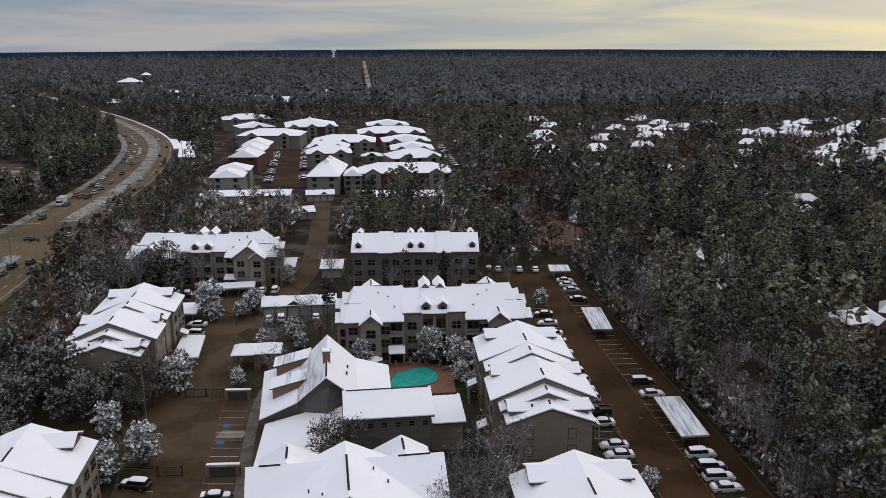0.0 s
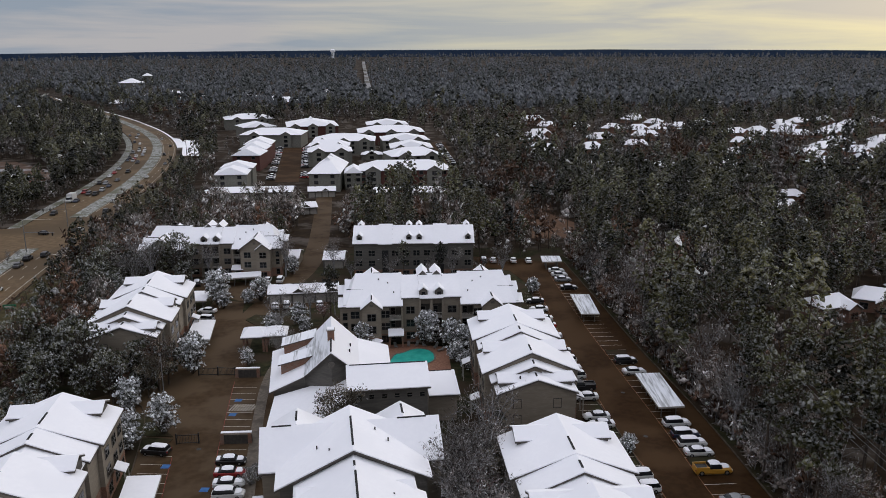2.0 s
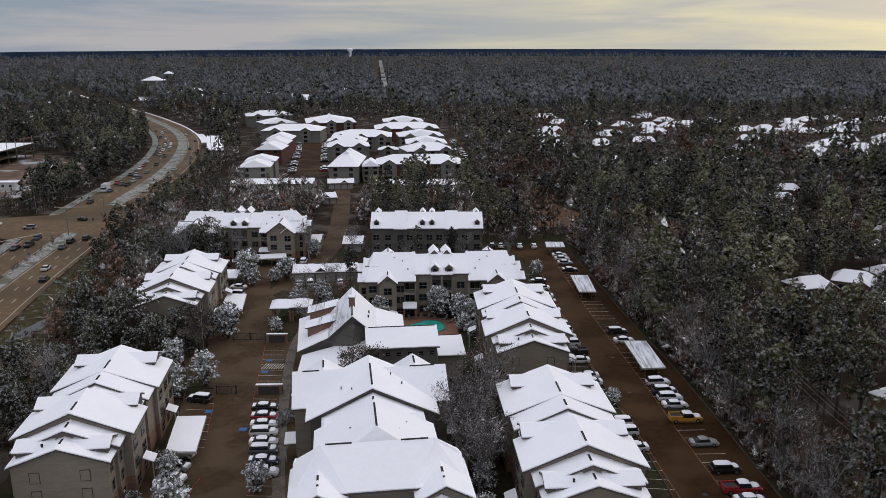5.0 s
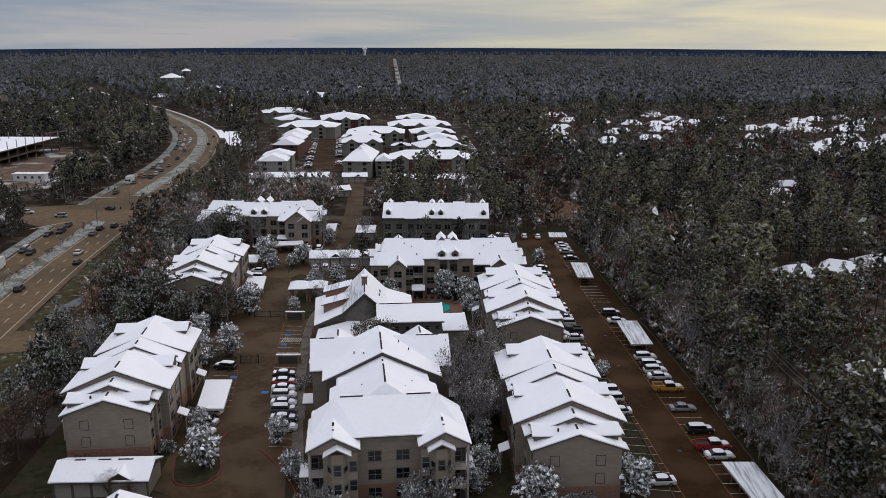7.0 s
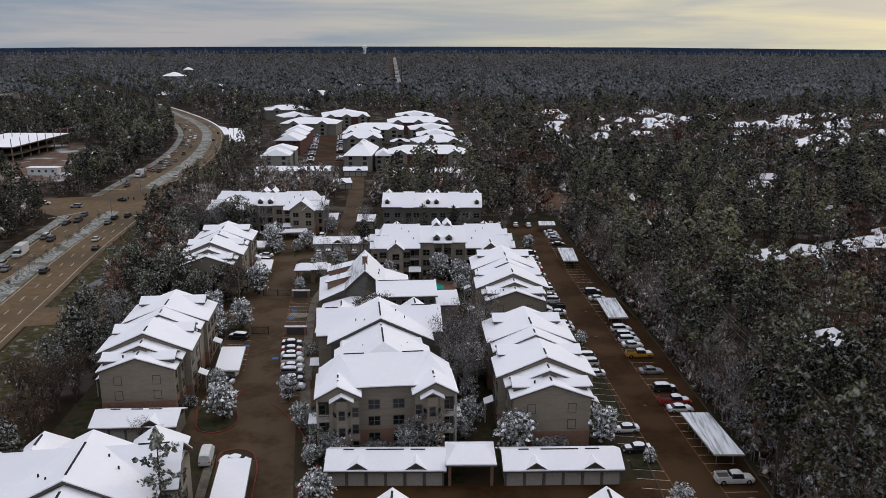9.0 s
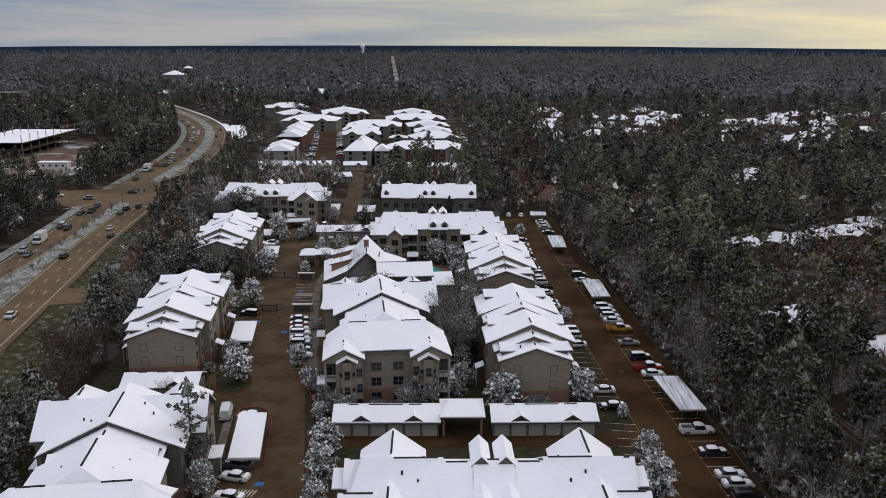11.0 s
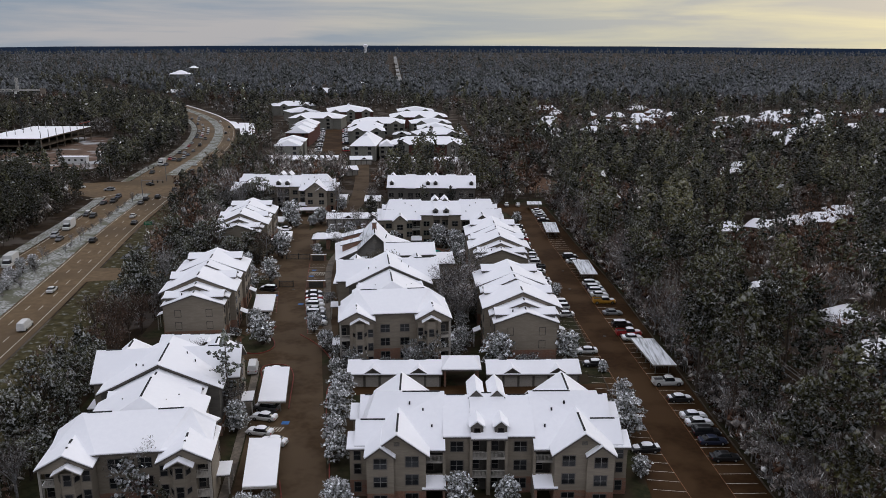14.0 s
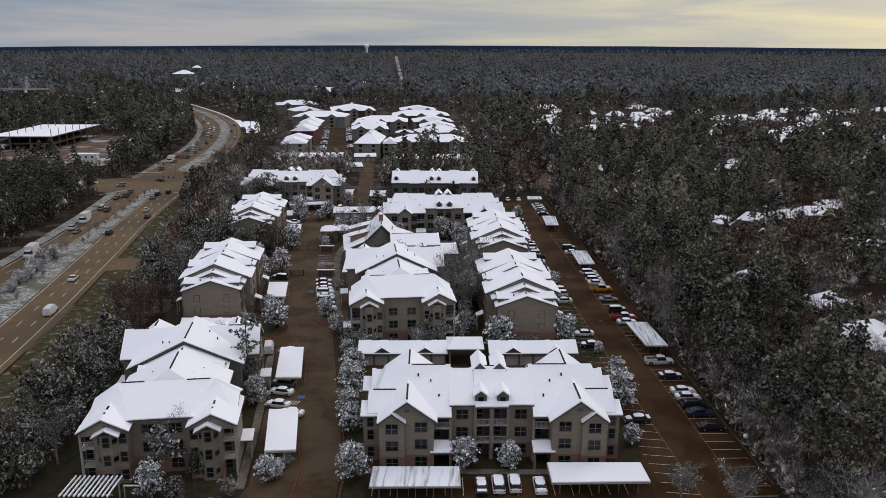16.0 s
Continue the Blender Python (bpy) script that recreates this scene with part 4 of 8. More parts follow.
        porch = part("porch_roof", Mesh().slab([(s * 6.2, -3.2, 2.9), (s * 9.6, -3.2, 2.9), (s * 9.6, -0.8, 3.7), (s * 6.2, -0.8, 3.7)][::1 if s > 0 else -1], 0.2).data("porch_roof", FASCIA), h, "entry porch roof")
        part("snow", Mesh().slab([(s * 6.2, -3.2, 2.9), (s * 9.6, -3.2, 2.9), (s * 9.6, -0.8, 3.7), (s * 6.2, -0.8, 3.7)][::1 if s > 0 else -1], -0.005, 0.2).data("snow", SNOW), porch)
        for x in (6.5, 9.3):
            part("porch_post", Mesh().box(s * x - 0.18, s * x + 0.18, -3.0, -2.64, 0, 2.75).data("porch_post", BRICK), h)
        for z in (1.5, 4.4, 7.2):
            for x, y in ((cx, -2.9), (s * 10.1, -0.8), (s * 16.7, -0.8)) if small else ((s * 11.0, -3.0), (s * 15.4, -3.6)):
                window(h, WIN_DOUBLE, x, y, z)
            window(h, WIN_SINGLE, s * 18.9, 0.1, z if z < 7 else 6.6)
            for y in (4.2, 7.0, 13.5) if lift == 0 else ():
                window(h, WIN_DOUBLE, s * 18.2, y, z, "+x" if s > 0 else "-x")
        part("gable_vent", Mesh().box(cx - 0.4, cx + 0.4, -3.06, -2.89, (8.5 if small else 9.6) + e, (9.0 if small else 10.2) + e).data("gable_vent", FRAME), h)
        for x, y, z in ((9.5, 4.5, 11.6), (8.2, 2.0, 10.2), (11.5, 5.5, 12.2), (8.8, 10.2, 11.6)):
            part("roof_pipe", Mesh().box(s * x - 0.12, s * x + 0.12, y - 0.12, y + 0.12, 8, z + e + 0.1).data("roof_pipe", BLACK), h)
    return h


front_house(pose(9.8, 8.3, 0, 0, 0, 4.6), "wide taupe three-storey flats with dormers and two gabled wings, snow-covered")
front_house(pose(-6.6, 154.0, 0, 0, 0, 6.0), "wide grey-brown three-storey flats with dormers behind the pool", 1.2, True)
front_house(pose(-71.5, 205.0, 0, 0, 0, 4.0), "wide grey-brown three-storey flats half hidden by frosted trees", 0.6)


def dormer_house(m, label, lift=0.0):
    """Flat-fronted three-storey block of flats with four dormers and two raised roof bays."""
    h = thing("apartment_building", m, label, "apartment building", "wide blocks of flats")
    e = lift
    roof_planes(h, [[(-17.2, -0.5, 9.3 + e), (17.2, -0.5, 9.3 + e), (17.2, 6.5, 13 + e), (-17.2, 6.5, 13 + e)], [(-17.2, 6.5, 13 + e), (17.2, 6.5, 13 + e), (17.2, 13.5, 9.3 + e), (-17.2, 13.5, 9.3 + e)]])
    for x in (-8.0, 7.6):
        roof_planes(h, [[(x - 2.0, -0.9, 9.2 + e), (x + 2.0, -0.9, 9.2 + e), (x + 2.0, 6.5, 13.4 + e), (x - 2.0, 6.5, 13.4 + e)], [(x - 2.0, 6.5, 13.4 + e), (x + 2.0, 6.5, 13.4 + e), (x + 2.0, 13.9, 9.2 + e), (x - 2.0, 13.9, 9.2 + e)]])
        # the wall is uncut: a black box stands for the stairwell's shade
        part("stair_opening", Mesh().box(x - 0.9, x + 0.9, -0.12, 0.2, 0.2, 8.2).data("stair_opening", BLACK), h, "black panel standing in for stairwell shade")
    walls(h, [box_wall(-16.8, 16.8, 0, 13, 9.4 + e)], 2.6, SIDING_DARK)
    for x in (-15.3, -1.3, 1.6, 15.4):
        dormer(h, x, 0.9, 9.9 + e, 1.5, 1.3)
    for x in (-15.3, -1.3, 1.6, 15.4):
        part("wall", Mesh().prism([(x - 0.7, 12), (x + 0.7, 12), (x + 0.7, 12.7 + e), (x, 13.3 + e), (x - 0.7, 12.7 + e)], 7.0, 11).data("wall", SIDING_DARK), h)
        roof_planes(h, gable_y(x, 0.95, 6.9, 11.2, 12.6 + e, 13.5 + e))
    for x in (-15.4, -11.8, -5.2, -2.2, 0.8, 3.8, 11.6, 15.3):
        for z in (1.5, 4.5, 7.4):
            window(h, WIN_DOUBLE, x, 0, z)
    return h


dormer_house(pose(-13.6, 205.0, 0, 0, 0, 3.0), "long grey-brown three-storey flats with four dormers", 0.9)


# ---------------- clubhouse ----------------
def clubhouse(m):
    h = thing("clubhouse", m, "grey clubhouse with a tall steep snowy gable and brick chimney", "clubhouse")
    # steep prow roof; its lower slopes flare out
    left = [[(0, 0, 13.8), (0, 19, 13.8), (-4.9, 21, 8.3), (-4.9, 3.4, 8.3)], [(-4.9, 3.4, 8.3), (-4.9, 21, 8.3), (-11.8, 24, 5.3), (-10.9, 3.4, 5.7)]]
    rest = [[(0, 19, 13.8), (0, 0, 13.8), (4.9, 3.4, 8.3), (4.9, 21, 8.3)], [(4.9, 21, 8.3), (4.9, 3.4, 8.3), (10.6, 3.6, 5.8), (11.0, 23.4, 5.6)],
            [(0, 19, 13.8), (4.9, 21, 8.3), (-4.9, 21, 8.3)], [(-4.9, 21, 8.3), (4.9, 21, 8.3), (11.0, 23.4, 5.6), (-11.8, 24, 5.3)]]
    roof = part("roof", Mesh().shell([p if (Vector(p[1]) - Vector(p[0])).cross(Vector(p[2]) - Vector(p[1])).z > 0 else p[::-1] for p in left + rest], 0.3).data("roof", FASCIA), h, "steep flared roof")
    for i, p in enumerate(left + rest):
        p = p if (Vector(p[1]) - Vector(p[0])).cross(Vector(p[2]) - Vector(p[1])).z > 0 else p[::-1]
        part("thin_snow" if i == 0 else "snow", Mesh().slab(p, -0.005, 0.06 if i == 0 else 0.16).data("snow", THIN_SNOW if i == 0 else SNOW), roof, "thin streaky snow on metal roofing" if i == 0 else "smooth white snow blanket")
    plan = [(-10.2, 4.1, 23.0, 5.5), (-4.7, 4.1, 20.5, 7.9), (0, 0.7, 18.6, 13.2), (4.7, 4.1, 20.5, 7.9), (10.0, 4.1, 22.4, 5.4)]
    n = len(plan)
    pts = [(x, y, z) for x, y, _, zt in plan for z in (0, zt)] + [(x, y, z) for x, _, y, zt in plan for z in (0, zt)]
    faces = []
    for i in range(n - 1):
        a, b = 2 * i, 2 * n + 2 * i
        faces += [(a, a + 2, a + 3, a + 1), (b, b + 1, b + 3, b + 2), (a + 1, a + 3, b + 3, b + 1), (a, b, b + 2, a + 2)]
    faces += [(0, 1, 2 * n + 1, 2 * n), (2 * n - 2, 4 * n - 2, 4 * n - 1, 2 * n - 1)]
    part("wall", Mesh().add(pts, faces).data("wall", SIDING_DARK), h)
    part("gable_vent", Mesh().tube((0.0, 1.0, 11.4), (0.0, 0.55, 11.4), 0.55, 0.55, 12).data("gable_vent", FRAME), h, "round gable vent")
    part("ridge_vent", Mesh().box(-0.14, 0.14, 0.6, 6.4, 13.6, 14.08).data("ridge_vent", BLACK), h, "dark ridge vent")
    chim = part("chimney", Mesh().box(-0.6, 0.6, 7.0, 8.4, 12, 15.2).data("chimney", BRICK), h, "brick chimney with a snow cap")
    part("chimney_cap", Mesh().box(-0.72, 0.72, 6.88, 8.52, 15.2, 15.36).data("chimney_cap", CONCRETE), chim)
    part("snow", Mesh().box(-0.66, 0.66, 6.95, 8.45, 15.362, 15.55).data("snow", SNOW), chim)
    # two metal-roofed shed dormers on the drive side
    for y in (8.7, 18.2):
        p = [(-9.6, y, 8.6), (-3.0, y, 10.2), (-3.0, y + 4.6, 10.2), (-9.6, y + 4.6, 8.6)]
        d = part("shed_dormer", Mesh().prism([(-9.1, 5.2), (-3.4, 5.2), (-3.4, 9.85), (-9.1, 8.5)], y + 0.35, y + 4.25).data("shed_dormer", BRICK), h, "brick-faced shed dormer")
        part("dormer_roof", Mesh().slab(p, 0.2).data("dormer_roof", FASCIA), d)
        part("thin_snow", Mesh().slab(p, -0.005, 0.05).data("thin_snow", THIN_SNOW), d, "thin streaky snow on metal roofing")
    for x, y in ((3.2, 9.0), (3.4, 12.4)):
        part("roof_pipe", Mesh().tube((x, y, 9.5), (x, y, 14.0 - x * 1.12 + 0.5), 0.14, 0.14, 8).data("roof_pipe", BLACK), h)
    # two-storey wing towards the pool, and a low one beyond it
    roof_planes(h, [[(2.4, -5.0, 8.9), (16.3, -5.0, 8.9), (16.3, 0.7, 11.1), (2.4, 0.7, 11.1)]], "", [(3.0, 0.6, 15.9, 0.6, 11.05)])
    part("wall", Mesh().add([(3.0, -4.4, 0), (15.8, -4.4, 0), (15.8, 0.5, 0), (3.0, 0.5, 0), (3.0, -4.4, 8.8), (15.8, -4.4, 8.8), (15.8, 0.5, 10.7), (3.0, 0.5, 10.7)], [(3, 2, 1, 0), (4, 5, 6, 7), (0, 1, 5, 4), (1, 2, 6, 5), (2, 3, 7, 6), (3, 0, 4, 7)]).data("wall", SIDING_DARK), h)
    for i in range(6):
        window(h, WIN_SMALL, 4.4 + i * 2.1, -4.4, 7.5)
    roof_planes(h, [[(16.5, -0.2, 5.0), (22.0, -0.2, 5.0), (22.0, 7.4, 6.4), (16.5, 7.4, 6.4)]], "", [(17.0, 7.3, 21.5, 7.3, 6.35)])
    part("wall", Mesh().box(16.52, 21.5, 0.3, 7.1, 0, 4.9).data("wall", SIDING), h)
    # low link roof towards the flats
    roof_planes(h, [[(-11.0, -13.0, 3.9), (2.3, -13.0, 3.9), (2.3, 3.3, 8.0), (-10.0, 3.3, 8.0 - 4.1 * 0.75)]])
    part("wall", Mesh().box(-10.2, 1.9, -12.5, 3.6, 0, 3.8).data("wall", SIDING), h)
    return h


clubhouse(pose(-21.9, 112.6, 0, 0, 0, 9.0))


# ---------------- garages, carports, canopies ----------------
def garage(m, n, label, gablets=(1, 4), pitch=2.9, depth=6.2, red_door=False):
    w = n * pitch / 2
    h = thing("garage_row", m, label, "garage", "rows of garages")
    part("wall", Mesh().box(-w, w, 0.3, depth, 0, 2.75).data("wall", SIDING), h)
    roof_planes(h, gable_x(depth / 2 + 0.1, depth / 2 + 0.5, -w - 0.4, w + 0.4, 2.75, 4.3), "", [(-w + 2.2, depth / 2 + 0.1, -w + 3.8, depth / 2 + 0.1, 4.25), (-w + 5.6, depth / 2 + 0.1, w - 6.0, depth / 2 + 0.1, 4.25), (w - 5.0, depth / 2 + 0.1, w - 2.8, depth / 2 + 0.1, 4.25)])
    for i in range(n):
        x = -w + pitch * (i + 0.5)
        part("garage_door", Mesh().box(x - 1.2, x + 1.2, 0.2, 0.32, 0.02, 2.2).data("garage_door", TRIM), h, "pale sectional garage door")
        part("pier", Mesh().box(x - pitch / 2 - 0.18, x - pitch / 2 + 0.18, 0.1, 0.36, 0, 2.6).data("pier", SIDING_DARK), h)
    part("pier", Mesh().box(w - 0.2, w + 0.05, 0.1, 0.36, 0, 2.6).data("pier", SIDING_DARK), h)
    for i in gablets:
        x = -w + pitch * (i + 0.5) + 0.2
        roof_planes(h, gable_y(x, 1.75, -0.3, 2.8, 2.86, 4.05), snow_up=0.09)
        part("gablet", Mesh().prism(end_wall(x, 1.75, 2.86, 4.05, 0.12, 2.6), -0.24, 2.6).data("gablet", GAP), h, "dark gablet over the doors")
    return h


garage(pose(-8.3, 44.6, 0, 0, 0, 4.3), 6, "row of six garages with pale doors and snowy roof")
garage(pose(18.2, 46.6, 0, 0, 0, 5.2), 6, "row of six garages with pale doors beside the gate canopy", gablets=(1, 4))
garage(pose(-51.6, 55.4, 0, 0, 0, 6.0), 5, "row of garages with snowy roof behind russet trees", gablets=(3,), pitch=2.7)
garage(pose(-40.5, 181.5, 0, 0, 0, 9.0), 6, "row of garages with snow-covered roof by the flats", gablets=(2, 5))
garage(pose(-51.8, 216.0, 0, 0, 0, 3.0), 2, "small garage with snow-covered roof by the lane", gablets=(), depth=9)
garage(pose(-38.0, 214.5, 0, 0, 0, 3.0), 2, "small garage with snow-covered roof by trees", gablets=(), depth=9)


def canopy(m, w, d, z, label):
    """A hipped canopy on posts."""
    h = thing("entrance_canopy", m, label, "canopy")
    roof_planes(h, gable_x(d / 2, d / 2 + 0.4, -w / 2 - 0.4, w / 2 + 0.4, z, z + 1.3, 1.6, 1.6))
    for x in (-w / 2 + 0.25, w / 2 - 0.25):
        for y in (0.3, d - 0.3):
            part("post", Mesh().box(x - 0.22, x + 0.22, y - 0.22, y + 0.22, 0, z - 0.1).data("post", BRICK), h)
    part("ceiling_panel", Mesh().box(-w / 2, w / 2, 0, d, z - 0.32, z - 0.2).data("ceiling_panel", SIDING_DARK), h)
    return h


canopy(pose(4.4, 45.6, 0, 0, 0, 4.5), 6.8, 6.2, 3.7, "dark passage canopy with hipped snowy roof between garages")
canopy(pose(-44.6, 147.3, 0, 0, 0, 8.0), 4.6, 5.6, 3.5, "white-roofed entrance canopy on square posts")
canopy(pose(-40.0, 147.8, 0, 0, 0, 8.0), 4.4, 5.0, 3.7, "hipped entrance porch with snowy roof")


def carport(corners, label, streaky=False, z=2.6):
    """A flat metal roof on steel posts: near left, near right, far right, far left corner."""
    (ax, ay), (bx, by), (cx, cy), (dx, dy) = corners
    ox, oy = (ax + bx + cx + dx) / 4, (ay + by + cy + dy) / 4
    h = thing("carport", pose(ox, oy, 0), label, "carport", "carports")
    p = [(x - ox, y - oy, z) for x, y in corners]
    deck = part("roof", Mesh().slab(p, 0.28).data("roof", TRIM), h)
    inner = [(x * 0.985, y * 0.985, z) for x, y, z in p]
    part("snow", Mesh().slab(inner, -0.005, 0.05 if streaky else 0.16).data("snow", THIN_SNOW if streaky else SNOW), deck, "streaky melting snow" if streaky else "even white snow")
    long_y = math.hypot(ax - dx, ay - dy) > math.hypot(ax - bx, ay - by)
    n = 5
    for i in range(n):
        f = (i + 0.5) / n
        for e in (0.22, 0.78):
            u, v = (e, f) if long_y else (f, e)
            x = (p[0][0] * (1 - u) + p[1][0] * u) * (1 - v) + (p[3][0] * (1 - u) + p[2][0] * u) * v
            y = (p[0][1] * (1 - u) + p[1][1] * u) * (1 - v) + (p[3][1] * (1 - u) + p[2][1] * u) * v
            part("post", Mesh().box(x - 0.07, x + 0.07, y - 0.07, y + 0.07, 0, z - 0.26).data("post", METAL), h)
    return h


WHITE_CP, STREAK_CP = "white snow-covered metal carport on steel posts", "metal carport with streaks of melting snow beside woods"
for c in ([(-59.6, 147.9), (-54.2, 147.9), (-56.8, 160.8), (-61.8, 160.7)], [(-46.3, 79.5), (-41.5, 79.8), (-44.0, 92.2), (-49.0, 91.8)], [(-30.9, 31.2), (-26.0, 31.6), (-29.1, 46.9), (-33.9, 46.5)], [(-25.1, 3.6), (-20.3, 4.3), (-23.3, 18.4), (-28.4, 18.0)]):
    carport(c, WHITE_CP)
carport([(-69.5, 193.4), (-55.2, 197.0), (-56.4, 202.2), (-70.6, 198.8)], "long white snow-covered carport behind a frosted tree")
carport([(-68.5, 174.6), (-63.6, 175.0), (-65.0, 183.5), (-70.0, 183.0)], WHITE_CP)
carport([(18.5, -2.4), (32.8, -1.1), (32.3, 4.2), (18.1, 3.2)], "white snow-covered carport before the front building")
carport([(-7.5, -5.2), (5.6, -4.2), (5.1, 1.3), (-7.8, 0.4)], "carport with streaks of melting snow before the front building", True)
for c in ([(23.6, 213.4), (29.5, 214.1), (29.5, 220.5), (23.7, 220.4)], [(28.2, 166.4), (32.6, 166.6), (32.4, 181.9), (27.6, 181.9)], [(34.4, 116.3), (39.1, 116.9), (38.2, 131.7), (33.4, 131.3)], [(41.9, 53.0), (46.6, 53.3), (44.8, 67.8), (39.9, 67.5)]):
    carport(c, STREAK_CP, True)


# ---------------- vehicles ----------------
def paint(name, c, rough=0.3):
    return material(name, tuple(v * 0.9 for v in c), c, 3.0, rough, spec=0.6)


CAR_PAINT = {"white": paint("white_car_paint", (0.62, 0.62, 0.61)), "black": paint("black_car_paint", (0.012, 0.012, 0.014)), "silver": paint("silver_car_paint", (0.30, 0.31, 0.32)), "red": paint("red_car_paint", (0.30, 0.018, 0.018)), "blue": paint("dark_blue_car_paint", (0.02, 0.028, 0.055)), "yellow": paint("orange_yellow_car_paint", (0.50, 0.25, 0.03)), "grey": paint("grey_car_paint", (0.09, 0.09, 0.095))}
TYRE = material("tyre_rubber", (0.010, 0.010, 0.010), (0.02, 0.02, 0.02), 5.0, 0.9)
RIM = material("alloy_rim", (0.30, 0.30, 0.30), (0.42, 0.42, 0.42), 5.0, 0.35, metal=0.8)
LAMP_RED = material("red_tail_lamp", (0.20, 0.01, 0.01), (0.30, 0.02, 0.02), 5.0, 0.3)
LAMP_WHITE = material("clear_headlamp", (0.55, 0.55, 0.52), (0.65, 0.65, 0.62), 5.0, 0.2)
TEMPLATES = {}


def loft(rings, mat, name):
    """Closed skin through rings of equal length."""
    me = Mesh()
    n = len(rings[0])
    me.v = [p for r in rings for p in r]
    me.f = [(j * n + i, j * n + (i + 1) % n, (j + 1) * n + (i + 1) % n, (j + 1) * n + i) for j in range(len(rings) - 1) for i in range(n)]
    me.f += [tuple(range(n - 1, -1, -1)), tuple((len(rings) - 1) * n + i for i in range(n))]
    return me.data(name, mat)


def body_ring(y, w, z0, z1, crown=0.06):
    return [(-w * 0.92, y, z0), (w * 0.92, y, z0), (w, y, z0 + (z1 - z0) * 0.35), (w * 0.97, y, z1 - 0.08), (w * 0.8, y, z1), (0, y, z1 + crown), (-w * 0.8, y, z1), (-w * 0.97, y, z1 - 0.08), (-w, y, z0 + (z1 - z0) * 0.35)]


def cabin_ring(y, w, z0, z1):
    return [(-w, y, z0), (w, y, z0), (w * 0.97, y, z0 + (z1 - z0) * 0.5), (w * 0.84, y, z1 - 0.05), (0, y, z1), (-w * 0.84, y, z1 - 0.05), (-w * 0.97, y, z0 + (z1 - z0) * 0.5)]


def car_template(kind, colour, snowy, light=False):
    """A vehicle along y, nose towards +y: body, glazed cabin, roof, lamps, four wheels."""
    p = CAR_PAINT[colour]
    what = {"sedan": "saloon car", "suv": "sport utility car", "pickup": "pickup truck", "van": "panel van", "truck": "box truck"}[kind]
    h = thing("pickup_truck" if kind == "pickup" else "truck" if kind == "truck" else "van" if kind == "van" else "car", pose(0, 0, -50), f"{'dark blue' if colour == 'blue' else 'orange-yellow' if colour == 'yellow' else colour} {what}" + (" with snow on its roof and bonnet" if snowy else " on wet pavement"), "truck" if kind in ("pickup", "truck") else "car")
    L, W, H = {"sedan": (4.7, 0.92, 1.45), "suv": (4.7, 0.95, 1.68), "pickup": (5.8, 1.0, 1.85), "van": (5.6, 1.0, 2.2), "truck": (8.0, 1.2, 3.3)}[kind]
    belt = {"sedan": 0.95, "suv": 1.05, "pickup": 1.1, "van": 1.2, "truck": 1.3}[kind]
    a = L / 2
    hood = {"sedan": 0.86, "suv": 1.0, "pickup": 1.1, "van": 1.1, "truck": 1.4}[kind]
    tail = belt if kind != "sedan" else 0.98
    part("body", loft([body_ring(-a, W * 0.86, 0.42, tail - 0.12), body_ring(-a + 0.18, W * 0.97, 0.28, tail), body_ring(-a + 1.2, W, 0.24, belt), body_ring(0, W, 0.24, belt), body_ring(a - 1.4, W, 0.24, belt - 0.02), body_ring(a - 0.35, W * 0.96, 0.26, hood - 0.08), body_ring(a, W * 0.8, 0.36, hood - 0.3)], p, "body"), h)
    y0, y1, y2, y3 = {"sedan": (-a + 0.55, -a + 1.25, 0.55, a - 1.45), "suv": (-a + 0.12, -a + 0.5, 0.7, a - 1.35), "pickup": (-0.75, -0.55, 1.0, a - 1.6), "van": (-a + 0.05, -a + 0.15, a - 1.7, a - 0.95), "truck": (a - 2.2, a - 2.1, a - 1.0, a - 0.5)}[kind]
    hh = H if kind != "truck" else 2.4
    dy0, dy1 = y1 - y0, y3 - y2
    part("cabin_glass", loft([cabin_ring(y0, W * 0.86, belt - 0.06, belt), cabin_ring(y0 + dy0 * 0.55, W * 0.90, belt - 0.06, belt + (hh - belt) * 0.72), cabin_ring(y1 + 0.12, W * 0.91, belt - 0.06, hh - 0.05), cabin_ring(y2 - 0.25, W * 0.91, belt - 0.06, hh - 0.05), cabin_ring(y2 + dy1 * 0.35, W * 0.90, belt - 0.06, belt + (hh - belt) * 0.72), cabin_ring(y3, W * 0.86, belt - 0.06, belt)], GLASS if kind not in ("van",) else p, "cabin_glass"), h, "dark glazed cabin")
    cover = SNOW if snowy else p
    top = 0.07 if snowy else 0.02

    def roof_ring(y, w, z):
        return [(-w, y, z - 0.10), (w, y, z - 0.10), (w * 0.97, y, z - 0.04), (w * 0.6, y, z + top * 0.8), (0, y, z + top), (-w * 0.6, y, z + top * 0.8), (-w * 0.97, y, z - 0.04)]

    mid = (y1 + y2) / 2
    part("roof", loft([roof_ring(y1 - 0.05, W * 0.66, hh - 0.14), roof_ring(y1 + 0.3, W * 0.76, hh - 0.03), roof_ring(mid, W * 0.78, hh), roof_ring(y2 - 0.3, W * 0.75, hh - 0.03), roof_ring(y2 + 0.06, W * 0.64, hh - 0.15)], cover, "roof"), h)
